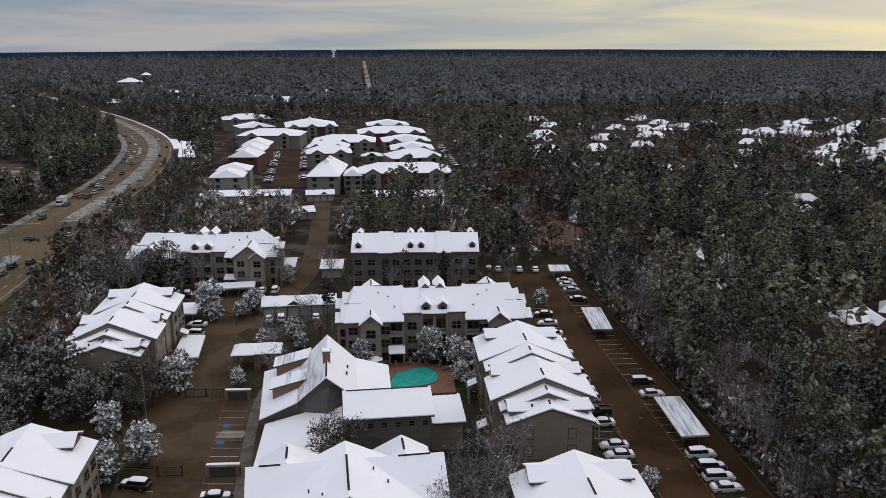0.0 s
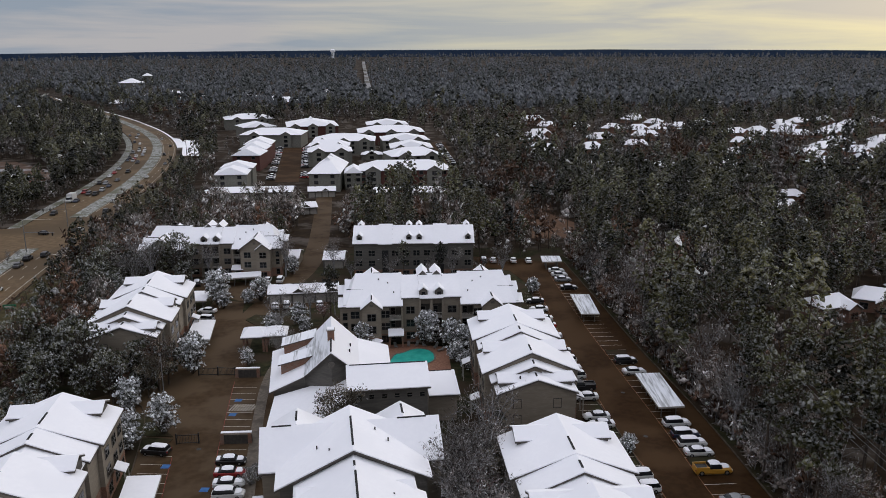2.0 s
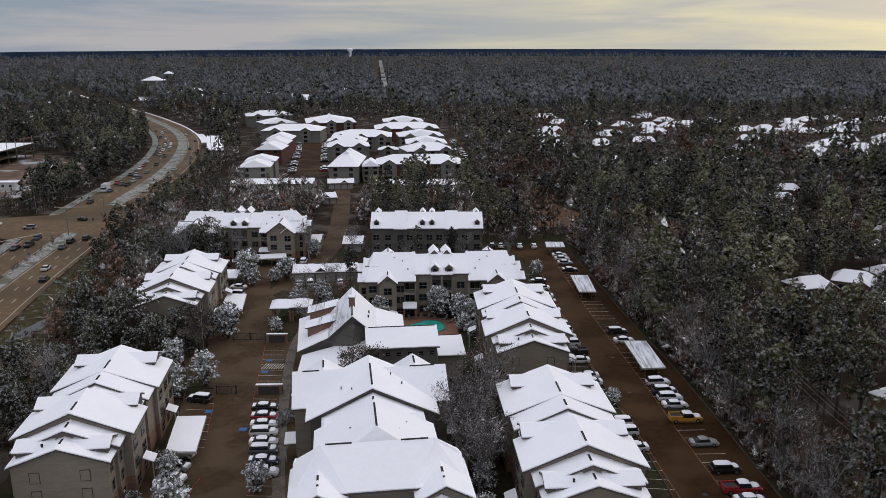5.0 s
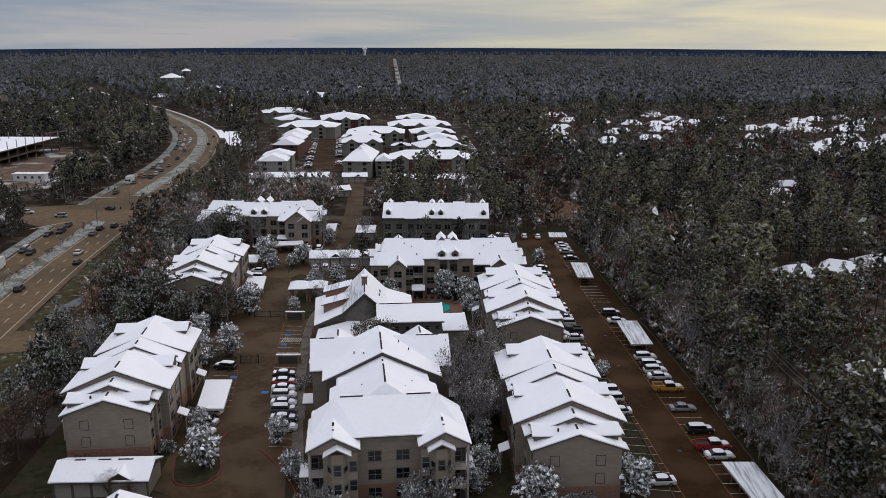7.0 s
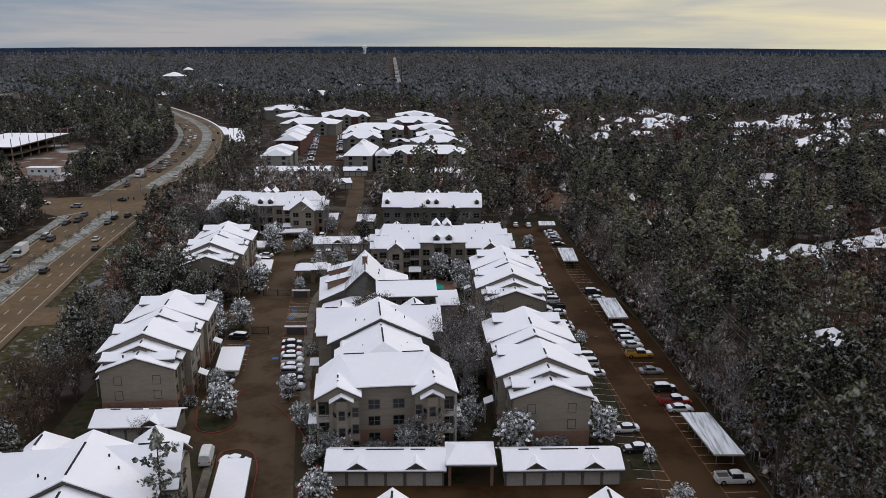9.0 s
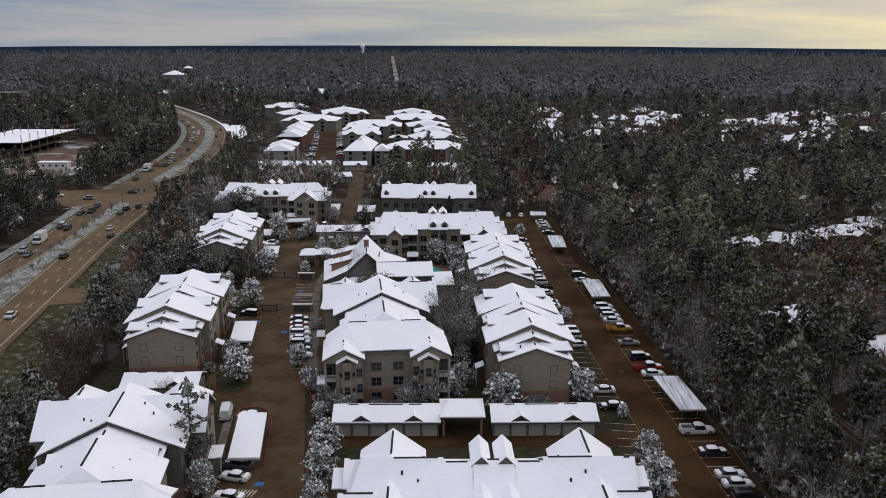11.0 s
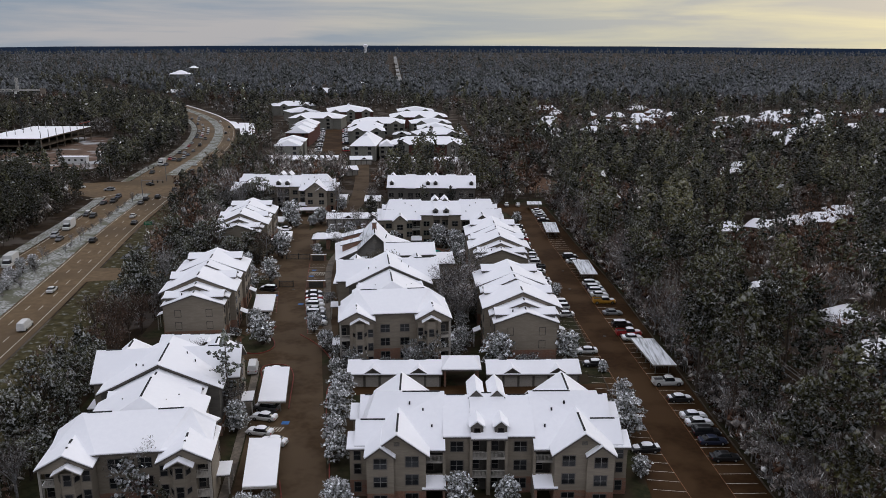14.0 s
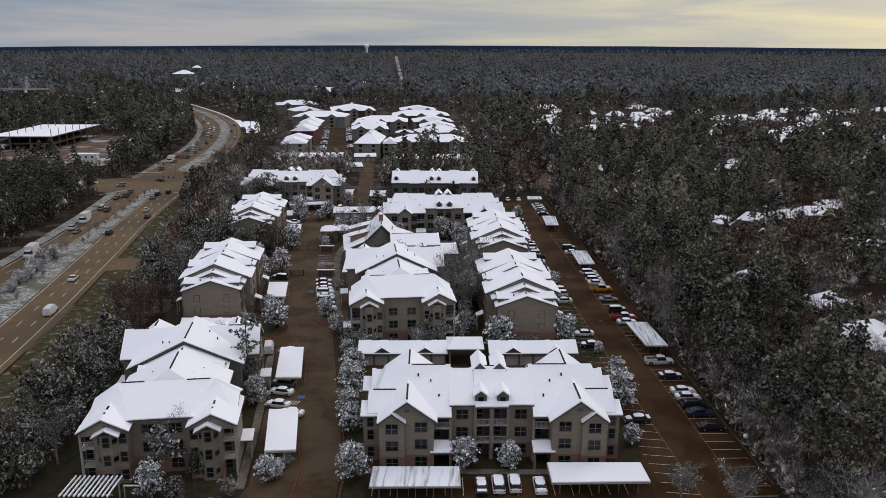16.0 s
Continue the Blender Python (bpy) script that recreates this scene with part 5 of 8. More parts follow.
    if snowy:
        part("snow", Mesh().slab([(-W * 0.72, y3 + 0.12, belt + 0.02), (W * 0.72, y3 + 0.12, belt + 0.02), (W * 0.74, (y3 + a) / 2, (belt + hood) / 2 + 0.03), (W * 0.5, a - 0.4, hood), (-W * 0.5, a - 0.4, hood), (-W * 0.74, (y3 + a) / 2, (belt + hood) / 2 + 0.03)], 0.02, 0.06).data("snow", SNOW), h)
        if kind == "sedan":
            part("snow", Mesh().slab([(-W * 0.75, -a + 0.15, tail + 0.03), (W * 0.75, -a + 0.15, tail + 0.03), (W * 0.75, -a + 0.7, tail + 0.05), (-W * 0.75, -a + 0.7, tail + 0.05)], 0.02, 0.07).data("snow", SNOW), h)
    if kind == "pickup":
        part("truck_bed", Mesh().box(-W * 0.8, W * 0.8, -a + 0.25, -0.85, belt + 0.01, belt + 0.06).data("truck_bed", DARK_METAL), h, "open dark load bed")
        for s in (-1, 1):
            part("bed_side", Mesh().box(s * W * 0.9 - 0.07, s * W * 0.9 + 0.07, -a + 0.1, -0.75, belt - 0.05, belt + 0.3).data("bed_side", p), h)
        part("tailgate", Mesh().box(-W * 0.85, W * 0.85, -a + 0.05, -a + 0.15, belt - 0.05, belt + 0.3).data("tailgate", p), h)
    if kind == "truck":
        part("cargo_box", Mesh().box(-1.22, 1.22, -a, a - 2.3, 0.9, 3.4).data("cargo_box", CAR_PAINT["white"]), h, "white box body")
    for s in (-1, 1):
        if light:
            for y in (-a + 0.95, a - 0.95):
                part("wheel", Mesh().tube((s * W * 0.78, y, 0.35), (s * W, y, 0.35), 0.35, 0.35, 10).data("wheel", TYRE), h)
            continue
        part("headlight", Mesh().box(s * W * 0.66 - 0.18, s * W * 0.66 + 0.18, a - 0.2, a - 0.02, hood - 0.4, hood - 0.24).data("headlight", LAMP_WHITE), h)
        part("tail_light", Mesh().box(s * W * 0.74 - 0.14, s * W * 0.74 + 0.14, -a - 0.01, -a + 0.12, tail - 0.32, tail - 0.14).data("tail_light", LAMP_RED), h)
        for y in (-a + 0.95, a - 0.95):
            r = 0.33 if kind in ("sedan", "suv") else 0.42
            wh = part("wheel", Mesh().tube((s * W * 0.78, y, r), (s * W * 1.0, y, r), r, r, 12).data("wheel", TYRE), h)
            part("rim", Mesh().tube((s * W * 0.99, y, r), (s * W * 1.015, y, r), r * 0.6, r * 0.55, 8).data("rim", RIM), wh)
    return h


def car(x, y, heading, kind="sedan", colour="white", snowy=True, group="parked cars", z=0.08):
    """heading: degrees from +y, anticlockwise."""
    key = (kind, colour, snowy, y > 240 or group != "parked cars")
    if key not in TEMPLATES:
        TEMPLATES[key] = car_template(*key)
        ob = TEMPLATES[key]
        ob.matrix_basis = pose(x, y, z, 0, 0, heading)
    else:
        ob = copy_thing(TEMPLATES[key], pose(x, y, z, 0, 0, heading))
    return tagged(ob, group=group)


# ---------------- trees ----------------
def quads_mesh(centres, sizes, seed, up=0.35, out=None, loose=0.45, slim=1.0, along=None):
    """Many small leaf clumps: one bent quad each; out turns them outwards, loose lets them tumble."""
    rng = np.random.default_rng(seed)
    n = len(centres)
    nrm = rng.normal(size=(n, 3))
    nrm[:, 2] = np.abs(nrm[:, 2]) + up
    if out is not None:
        nrm = out / np.maximum(np.linalg.norm(out, axis=1)[:, None], 1e-6) + rng.normal(size=(n, 3)) * loose
    nrm /= np.linalg.norm(nrm, axis=1)[:, None]
    t = np.cross(nrm, rng.normal(size=(n, 3)))
    if along is not None:
        t = along / np.maximum(np.linalg.norm(along, axis=1)[:, None], 1e-6) + rng.normal(size=(n, 3)) * 0.35
        nrm = np.cross(t, rng.normal(size=(n, 3)))
        nrm /= np.linalg.norm(nrm, axis=1)[:, None]
    t /= np.linalg.norm(t, axis=1)[:, None]
    b = np.cross(nrm, t)
    s = np.asarray(sizes)[:, None]
    ar = rng.uniform(0.35, 1.0, (n, 1)) * slim
    c = np.asarray(centres)
    v = np.stack([c - t * s - b * s * ar * 0.4, c - b * s * ar + nrm * s * 0.12, c + t * s - b * s * ar * 0.2, c + b * s * ar * 0.9 - nrm * s * 0.15], 1).reshape(-1, 3)
    return v, np.arange(4 * n).reshape(-1, 4)


GOLD = (1 + 5 ** 0.5) / 2
ICO = np.array([(-1, GOLD, 0), (1, GOLD, 0), (-1, -GOLD, 0), (1, -GOLD, 0), (0, -1, GOLD), (0, 1, GOLD), (0, -1, -GOLD), (0, 1, -GOLD), (GOLD, 0, -1), (GOLD, 0, 1), (-GOLD, 0, -1), (-GOLD, 0, 1)]) / math.hypot(1, GOLD)
ICO_FACES = np.array([(0, 11, 5), (0, 5, 1), (0, 1, 7), (0, 7, 10), (0, 10, 11), (1, 5, 9), (5, 11, 4), (11, 10, 2), (10, 7, 6), (7, 1, 8), (3, 9, 4), (3, 4, 2), (3, 2, 6), (3, 6, 8), (3, 8, 9), (4, 9, 5), (2, 4, 11), (6, 2, 10), (8, 6, 7), (9, 8, 1)])
GEM = np.array([(math.cos(1.2566 * i), math.sin(1.2566 * i), -0.12) for i in range(5)] + [(0, 0, 0.95), (0, 0, -0.8)])
CAP = GEM[:6] + np.array([(0, 0, -0.55)] * 5 + [(0, 0, 0)])
GEM_FACES = np.array([(i, (i + 1) % 5, 5) for i in range(5)] + [((i + 1) % 5, i, 6) for i in range(5)])


def tufts_mesh(centres, radii, seed, fine=True, rough=0.5, capped=False):
    """Ragged, flattened tufts of needles or leaves, each turned and dented in its own way."""
    rng = np.random.default_rng(seed)
    base, faces = (ICO, ICO_FACES) if fine else (CAP, GEM_FACES[:5]) if capped else (GEM, GEM_FACES)
    c, r = np.asarray(centres, dtype=float), np.asarray(radii, dtype=float)
    n, k = len(c), len(base)
    p = base[None] * rng.uniform(1 - rough, 1 + rough, (n, k, 1)) + rng.normal(0, 0.10, (n, k, 3))
    a, lean = rng.uniform(0, 6.283, n), rng.normal(0, 0.42, (n, 2))
    x, y = p[..., 0] * np.cos(a)[:, None] - p[..., 1] * np.sin(a)[:, None], p[..., 0] * np.sin(a)[:, None] + p[..., 1] * np.cos(a)[:, None]
    z = p[..., 2] + x * lean[:, :1] + y * lean[:, 1:]
    v = np.stack([x, y, z], 2) * r[:, None, :] + c[:, None, :]
    return v.reshape(-1, 3), (faces[None] + (np.arange(n) * k)[:, None, None]).reshape(-1, 3)


def as_tris(q):
    return np.concatenate([q[:, [0, 1, 2]], q[:, [0, 2, 3]]])


def joined(*pieces):
    """Several (corners, faces) as one, in triangles."""
    vs, fs, k = [], [], 0
    for v, f in pieces:
        vs.append(v)
        fs.append((as_tris(f) if f.shape[1] == 4 else f) + k)
        k += len(v)
    return np.concatenate(vs), np.concatenate(fs)


def heaped(rng, hearts, radii, per):
    """Points over the upper skins of flattened heaps, with the ways they face."""
    k = len(hearts)
    d = rng.normal(size=(k, per, 3))
    d[..., 2] = np.where(d[..., 2] < -0.3, -d[..., 2], d[..., 2])
    d /= np.linalg.norm(d, axis=2)[..., None]
    r = rng.uniform(0.55, 1.05, (k, per, 1))
    c = hearts[:, None, :] + d * r * radii[:, None, :]
    way = d / radii[:, None, :] * radii.mean(axis=1)[:, None, None]
    return c.reshape(-1, 3), way.reshape(-1, 3)


def to_mesh(name, v, f, mat):
    me = bpy.data.meshes.new(name)
    me.vertices.add(len(v))
    me.vertices.foreach_set("co", np.asarray(v, dtype=np.float32).ravel())
    k = f.shape[1]
    me.loops.add(f.size)
    me.loops.foreach_set("vertex_index", f.astype(np.int32).ravel())
    me.polygons.add(len(f))
    me.polygons.foreach_set("loop_start", np.arange(0, f.size, k, dtype=np.int32))
    me.polygons.foreach_set("use_smooth", np.ones(len(f), dtype=bool))
    me.update(calc_edges=True)
    me.materials.append(mat)
    return me


def pine_parts(seed, h, low=0.42, limbs=27, spread=0.155, fluff=1.0):
    """Tall pine: bare tapered trunk, irregular limbs that carry flat ragged tufts of needles, loose sprays round them."""
    rng = np.random.default_rng(seed)
    tr = Mesh()
    bend = rng.normal(0, 0.35, 2)
    pts = [Vector((bend[0] * (k / 4) ** 2, bend[1] * (k / 4) ** 2, h * k / 4)) for k in range(5)]
    for k in range(4):
        tr.tube(pts[k] - Vector((0, 0, 0.3 if k == 0 else 0)), pts[k + 1], 0.30 * (1 - k / 4.6), 0.30 * (1 - (k + 1) / 4.6), 6)
    hearts, radii = [], []
    for i in range(limbs):
        t = (i + rng.uniform(0, 0.8)) / limbs
        f = low + (0.97 - low) * t
        reach = spread * h * max(0.12, math.sin(math.pi * (0.20 + 0.72 * t))) ** 0.9 * rng.uniform(0.42, 1.12)
        az = i * 2.4 + rng.uniform(-0.6, 0.6)
        base = Vector((bend[0] * f * f, bend[1] * f * f, h * f))
        tip = base + Vector((math.cos(az) * reach, math.sin(az) * reach, rng.uniform(0.0, 0.35) * reach))
        tr.tube(base, tip, 0.07, 0.02, 3)
        for u in (0.32, 0.45, 0.56, 0.66, 0.75, 0.83, 0.9, 0.96, 1.0, 1.05) if reach > 1.5 else (0.5, 0.8, 1.0):
            big = rng.uniform(0.26, 0.54) * fluff
            p = base.lerp(tip, u) + Vector((rng.normal(0, 0.42), rng.normal(0, 0.42), rng.normal(0.1, 0.28)))
            hearts.append(tuple(p))
            radii.append((big, big, big * rng.uniform(0.5, 0.9)))
    for k in range(4):
        hearts.append((bend[0] + rng.normal(0, 0.35), bend[1] + rng.normal(0, 0.35), h - 0.6 * k))
        radii.append((0.45 + 0.12 * k, 0.45 + 0.12 * k, 0.55))
    hearts, radii = np.array(hearts), np.array(radii)
    c, way = heaped(rng, hearts, radii * 1.12, 2)
    return tr.data("trunk", BARK), joined(tufts_mesh(hearts, radii, seed + 2, fine=False, capped=True), quads_mesh(c, rng.uniform(0.18, 0.40, len(c)), seed + 1, slim=0.32, along=way))


def bare_parts(seed, h, twigs=700, spread=0.36, bark=None, leaf=1.5, slim=1.0):
    """Leafless broad tree: forking limbs and a haze of frosted twigs."""
    rng = np.random.default_rng(seed)
    tr = Mesh()
    fork = h * rng.uniform(0.25, 0.4)
    tr.tube((0, 0, -0.3), (0, 0, fork), 0.022 * h, 0.015 * h, 6)
    cs, ss, ways = [], [], []
    for i in range(7):
        az = i * 0.9 + rng.uniform(0, 0.8)
        out = h * spread * rng.uniform(0.5, 1.0)
        tip = Vector((math.cos(az) * out, math.sin(az) * out, h * rng.uniform(0.62, 1.0)))
        base = Vector((0, 0, fork * rng.uniform(0.75, 1.0)))
        mid = base.lerp(tip, 0.5) + Vector((0, 0, 0.08 * h))
        tr.tube(base, mid, 0.010 * h, 0.006 * h, 4)
        tr.tube(mid, tip, 0.006 * h, 0.002 * h, 3)
        for j in range(6):
            s = base.lerp(mid, rng.uniform(0.4, 1)) if j < 3 else mid.lerp(tip, rng.uniform(0, 0.8))
            e = s + Vector((rng.normal(0, 0.11 * h), rng.normal(0, 0.11 * h), rng.uniform(0.02, 0.2) * h))
            tr.tube(s, e, 0.0035 * h, 0.001 * h, 3)
            k = twigs // 42
            t = rng.uniform(0.3, 1.1, k)
            c = np.array(s)[None] * (1 - t[:, None]) + np.array(e)[None] * t[:, None]
            off = rng.normal(0, 0.040 * h, (k, 3))
            cs.append(c + off)
            ways.append(off * 1.6 + np.array(e - s)[None] * 0.35 + np.array([0, 0, 0.03 * h]))
            ss.append(rng.uniform(0.6, 1.4, k) * leaf)
    return tr.data("trunk", bark or PALE_BARK), quads_mesh(np.concatenate(cs), np.concatenate(ss), seed + 1, slim=slim, along=np.concatenate(ways))


def leafy_parts(seed, h, w, leaves=1500, heaps=20, foot=0.35, leaf=0.13, tufted=0, tuft=(0.18, 0.42)):
    """Small evergreen weighed down by snow: short stems, uneven heaps of laden leaves."""
    rng = np.random.default_rng(seed)
    tr = Mesh()
    if foot > 0.2:
        tr.tube((0, 0, -0.2), (0, 0, h * foot), 0.024 * h, 0.016 * h, 6)
    hearts, radii = [], []
    for i in range(heaps):
        f = (i + 0.5) / heaps
        az, z = i * 2.4 + rng.uniform(-0.5, 0.5), h * (foot + (0.88 - foot) * f ** 0.8)
        bulge = math.sin(math.pi * (0.18 + 0.74 * f)) ** 0.7
        out = w * bulge * rng.uniform(0.25, 0.85)
        tip = Vector((math.cos(az) * out, math.sin(az) * out, z))
        tr.tube((0, 0, h * foot * 0.9 if foot > 0.2 else -0.1), tip, 0.009 * h, 0.004 * h, 4)
        big = w * rng.uniform(0.24, 0.42)
        hearts.append(tuple(tip))
        radii.append((big, big, big * 0.75))
    c, way = heaped(rng, np.array(hearts), np.array(radii), leaves // heaps)
    c[:, 2] = np.maximum(c[:, 2], 0.08)
    if tufted:
        d, _ = heaped(rng, np.array(hearts), np.array(radii), tufted)
        size = rng.uniform(*tuft, len(d))
        return tr.data("stem", BARK), joined(tufts_mesh(d, np.stack([size, size, size * 0.8], 1), seed + 2, fine=False, capped=True), quads_mesh(c, rng.uniform(0.5, 1.4, len(c)) * leaf, seed + 1, slim=0.4, along=way))
    return tr.data("stem", BARK), quads_mesh(c, rng.uniform(0.5, 1.4, len(c)) * leaf, seed + 1, slim=0.5, along=way)


def tree_kit(name, parts, crown_mat, label, category, group):
    trunk, (v, f) = parts
    h = thing(name, pose(0, 0, -80), label, category, group)
    part("trunk" if "bush" not in name else "stem", trunk, h)
    part("crown", to_mesh("crown", v, f, crown_mat), h)
    return [h, False]


def plant(kit, x, y, scale=1.0, turn=0.0):
    ob, used = kit
    m = pose(x, y, height(x, y), 0, 0, turn) @ Matrix.Diagonal((scale, scale, scale, 1))
    if not used:
        kit[1] = True
        ob.matrix_basis = m
        return ob
    made = copy_thing(ob, pose(x, y, height(x, y), 0, 0, turn))
    made.scale = (scale, scale, scale)
    return made


PINES = [tree_kit("pine_tree", pine_parts(20 + i, h, lo), (PINE, PINE_DARK, PINE, PINE_OLIVE, PINE_DARK, PINE)[i], "tall dark green pine dusted with snow", "tree", "pines of the wood") for i, (h, lo) in enumerate(((23, 0.42), (20, 0.5), (25, 0.46), (17, 0.36), (21, 0.54), (19, 0.44)))]
BARES = [tree_kit("bare_tree", bare_parts(40 + i, h, 1450, leaf=0.27, slim=0.13), FROST, "leafless tree white with frost and snow", "tree", "frosted trees") for i, h in enumerate((13, 15, 11, 9))]
BROWNS = [tree_kit("russet_tree", bare_parts(60 + i, h, 1300, bark=BARK, leaf=0.25, slim=0.13), BROWN, "leafless russet-brown tree with a little snow", "tree", "russet trees") for i, h in enumerate((11, 9, 13))]
LADENS = [tree_kit("snowy_tree", leafy_parts(80 + i, h, h * 0.46, 700, 38, 0.14, 0.17, 17, (0.10, 0.25)), LADEN, "small garden tree heavy with snow", "tree", "garden trees") for i, h in enumerate((5.5, 6.5, 4.5))]
BUSHES = [tree_kit("snowy_bush", leafy_parts(90 + i, h, w, 1300, 16, 0.05, 0.11), LADEN, "evergreen garden bush heaped with snow", "bush", "garden bushes") for i, (h, w) in enumerate(((1.5, 1.1), (2.2, 1.5), (3.2, 1.7)))]
OAKS = [tree_kit("oak_tree", leafy_parts(70 + i, h, h * 0.36, 390, 30, 0.25, 0.24, 12, (0.14, 0.32)), OAK, "dark evergreen oak with snow on its leaves", "tree", "oaks") for i, h in enumerate((10, 8.5, 12))]
TWIGGY = [tree_kit("bare_tree", bare_parts(50 + i, h, 3800, 0.42, leaf=0.21, slim=0.13), FROST, "spreading leafless tree with finely frosted twigs", "tree", "frosted trees") for i, h in enumerate((8.5, 11))]
YOUNG = [tree_kit("young_pine", pine_parts(35 + i, h, 0.10, 32, 0.25, 0.66), mat, "young grey-green pine speckled with snow", "tree", "young pines") for i, (h, mat) in enumerate(((9, PINE_PALE), (7.5, OAK), (10, OAK), (8, PINE_PALE)))]
SPARSE = [tree_kit("pine_tree", pine_parts(33, 19, 0.28, 24, 0.17, 0.85), PINE_PALE, "open-crowned pine with snowy tufts beside the flats", "tree", "pines by the flats")]
LEAFY = [tree_kit("tawny_tree", bare_parts(57, 9.5, 4200, 0.36, bark=BARK, leaf=0.15, slim=0.55), TAWNY, "tawny tree keeping its winter leaves", "tree", "garden trees")]
REDS = [tree_kit("red_twig_tree", bare_parts(97, 6.5, 600, bark=BARK, leaf=0.2, slim=0.3), RED_LEAF, "small tree with red frosted twigs", "tree", "garden trees")]


def road_gap(x, y):
    """Signed offset from the highway's middle line, positive to its right."""
    best, side = 1e9, 0
    for (xa, ya), (xb, yb) in zip(SPINE[::3], SPINE[3::3]):
        dx, dy = xb - xa, yb - ya
        t = max(0, min(1, ((x - xa) * dx + (y - ya) * dy) / (dx * dx + dy * dy)))
        d = math.hypot(x - xa - t * dx, y - ya - t * dy)
        if d < best:
            best, side = d, 1 if (x - xa) * dy - (y - ya) * dx > 0 else -1
    return best * side


def inside(x, y, poly):
    hit = False
    for (xa, ya), (xb, yb) in zip(poly, poly[1:] + poly[:1]):
        if (ya > y) != (yb > y) and x < (xb - xa) * (y - ya) / (yb - ya) + xa:
            hit = not hit
    return hit


GROUNDS = [(-56, -30), (-56, -14), (-58, 14), (-64, 44), (-68, 64), (-72, 104), (-70, 112), (-74, 118), (-74, 132), (-80, 150), (-84, 176), (-94, 200), (-94, 226), (-58, 226), (-62, 300), (-120, 318), (-128, 400), (-195, 610), (-190, 640), (-40, 615), (-12, 545), (-2, 420), (2, 318), (-44, 318), (-44, 262), (-30, 226), (32, 229), (35, 190), (39, 150), (43.2, 120), (46.4, 80), (50, 30), (52.4, 3.5), (54, -30)]
OPEN = [GROUNDS, [(22, 252), (42, 252), (45, 282), (33, 304), (24, 280)], [(-140, 232), (-156, 222), (-178, 232), (-236, 272), (-300, 312), (-305, 322), (-236, 284), (-190, 262), (-150, 276)], [(-108, 104), (-74, 112), (-74, 128), (-110, 124)],
        [(-215, 565), (-180, 560), (-140, 475), (-170, 462)], [(-200, 304), (-240, 280), (-330, 340), (-330, 440), (-262, 450), (-204, 392), (-194, 340)],
        [(-118, 960), (-104, 960), (-350, 2900), (-385, 2900)]]
POLE_LINE = [(66, -30), (60.5, 22), (57.0, 62), (54.0, 105), (51.0, 150), (48.0, 198), (45.0, 246)]
HOUSE_SPOTS = []


def shades(x, y, far=46.0):
    """Whether a tall tree here would stand before a house or the clearing, as seen from over the flats."""
    for ex, ey in ((0, -5), (9, -100)):
        n = math.hypot(x - ex, y - ey)
        ux, uy = (x - ex) / n, (y - ey) / n
        for hx, hy, hw in HOUSE_SPOTS + [(33, 262, 8), (-219, 322, 12), (-250, 366, 10), (-268, 358, 12), (-212, 366, 12), (-228, 352, 12)]:
            if 0 < (hx - x) * ux + (hy - y) * uy < (95 if hx == -219 else 60 if -230 < hx < -210 else far) and abs((hx - x) * uy - (hy - y) * ux) < hw:
                return True
    return False


def free(x, y):
    if any(inside(x, y, p) for p in OPEN):
        return False
    if -70 < y < 1190:
        g = road_gap(x, y)
        if -20 < g < (24 if y < 200 else 20 if y < 430 else 17):
            return False
    return all(abs(x - hx) > hw or not -hw * 1.15 < y - hy < hw * 0.9 for hx, hy, hw in HOUSE_SPOTS)


# ---------------- the complex beyond the woods ----------------
def far_house(x0, y0, x1, y1, depth, label, mat, gables=2, ze=8.4, front_hip=0.0):
    """Block of flats with a hipped snowy roof, cross gables and rows of windows; given by its front eaves."""
    w = math.hypot(x1 - x0, y1 - y0) / 2
    h = thing("apartment_building", pose((x0 + x1) / 2, (y0 + y1) / 2, 0, 0, 0, math.degrees(math.atan2(y1 - y0, x1 - x0))), label, "apartment building", "blocks of flats beyond the woods")
    zr = ze + min(3.5, depth * 0.20) + front_hip * 0.1
    if depth > 1.6 * w:
        roof_planes(h, gable_y(0, w, -0.5, depth + 0.5, ze, zr, front_hip or w * 0.25, w * 0.8))
    else:
        hip = min(w * 0.7, depth * 0.45)
        roof_planes(h, gable_x(depth / 2, depth / 2 + 0.5, -w, w, ze, zr, hip, hip))
    part("wall", Mesh().box(-w + 0.5, w - 0.5, 0.3, depth - 0.3, 0, ze - 0.2).data("wall", mat), h)
    for i in range(gables):
        cx = -w + 2 * w * (i + 0.5) / gables
        roof_planes(h, gable_y(cx, min(4.0, w / gables), -1.3, depth * 0.4, ze - 0.1, ze + 2.2))
        part("wall", Mesh().prism(end_wall(cx, min(4.0, w / gables), ze - 0.1, ze + 2.2, 0.5), -0.9, 1.5).data("wall", BEIGE if mat is RED_BRICK else mat), h)
        for z in (1.6, 4.4, 7.1):
            window(h, WIN_TRIPLE, cx, -0.9, z, sash=y0 < 400)
    for i in range(2 if depth > 28 else 0):
        part("roof_gablet", Mesh().prism([(-1.2, zr - 1), (1.2, zr - 1), (1.2, zr), (0, zr + 1.0), (-1.2, zr)], depth * (0.35 + 0.3 * i), depth * (0.35 + 0.3 * i) + 3).data("roof_gablet", SNOW), h, "snowy gablet on the ridge")
    n = max(2, int(w / 2.6))
    for i in range(n):
        x = -w + 2 * w * (i + 0.5) / n
        if all(abs(x - (-w + 2 * w * (g + 0.5) / gables)) > 3.9 for g in range(gables)):
            for z in (1.6, 4.4, 7.1) if y0 < 480 else ():
                window(h, WIN_DOUBLE, x, 0.3, z, sash=False)
    return h


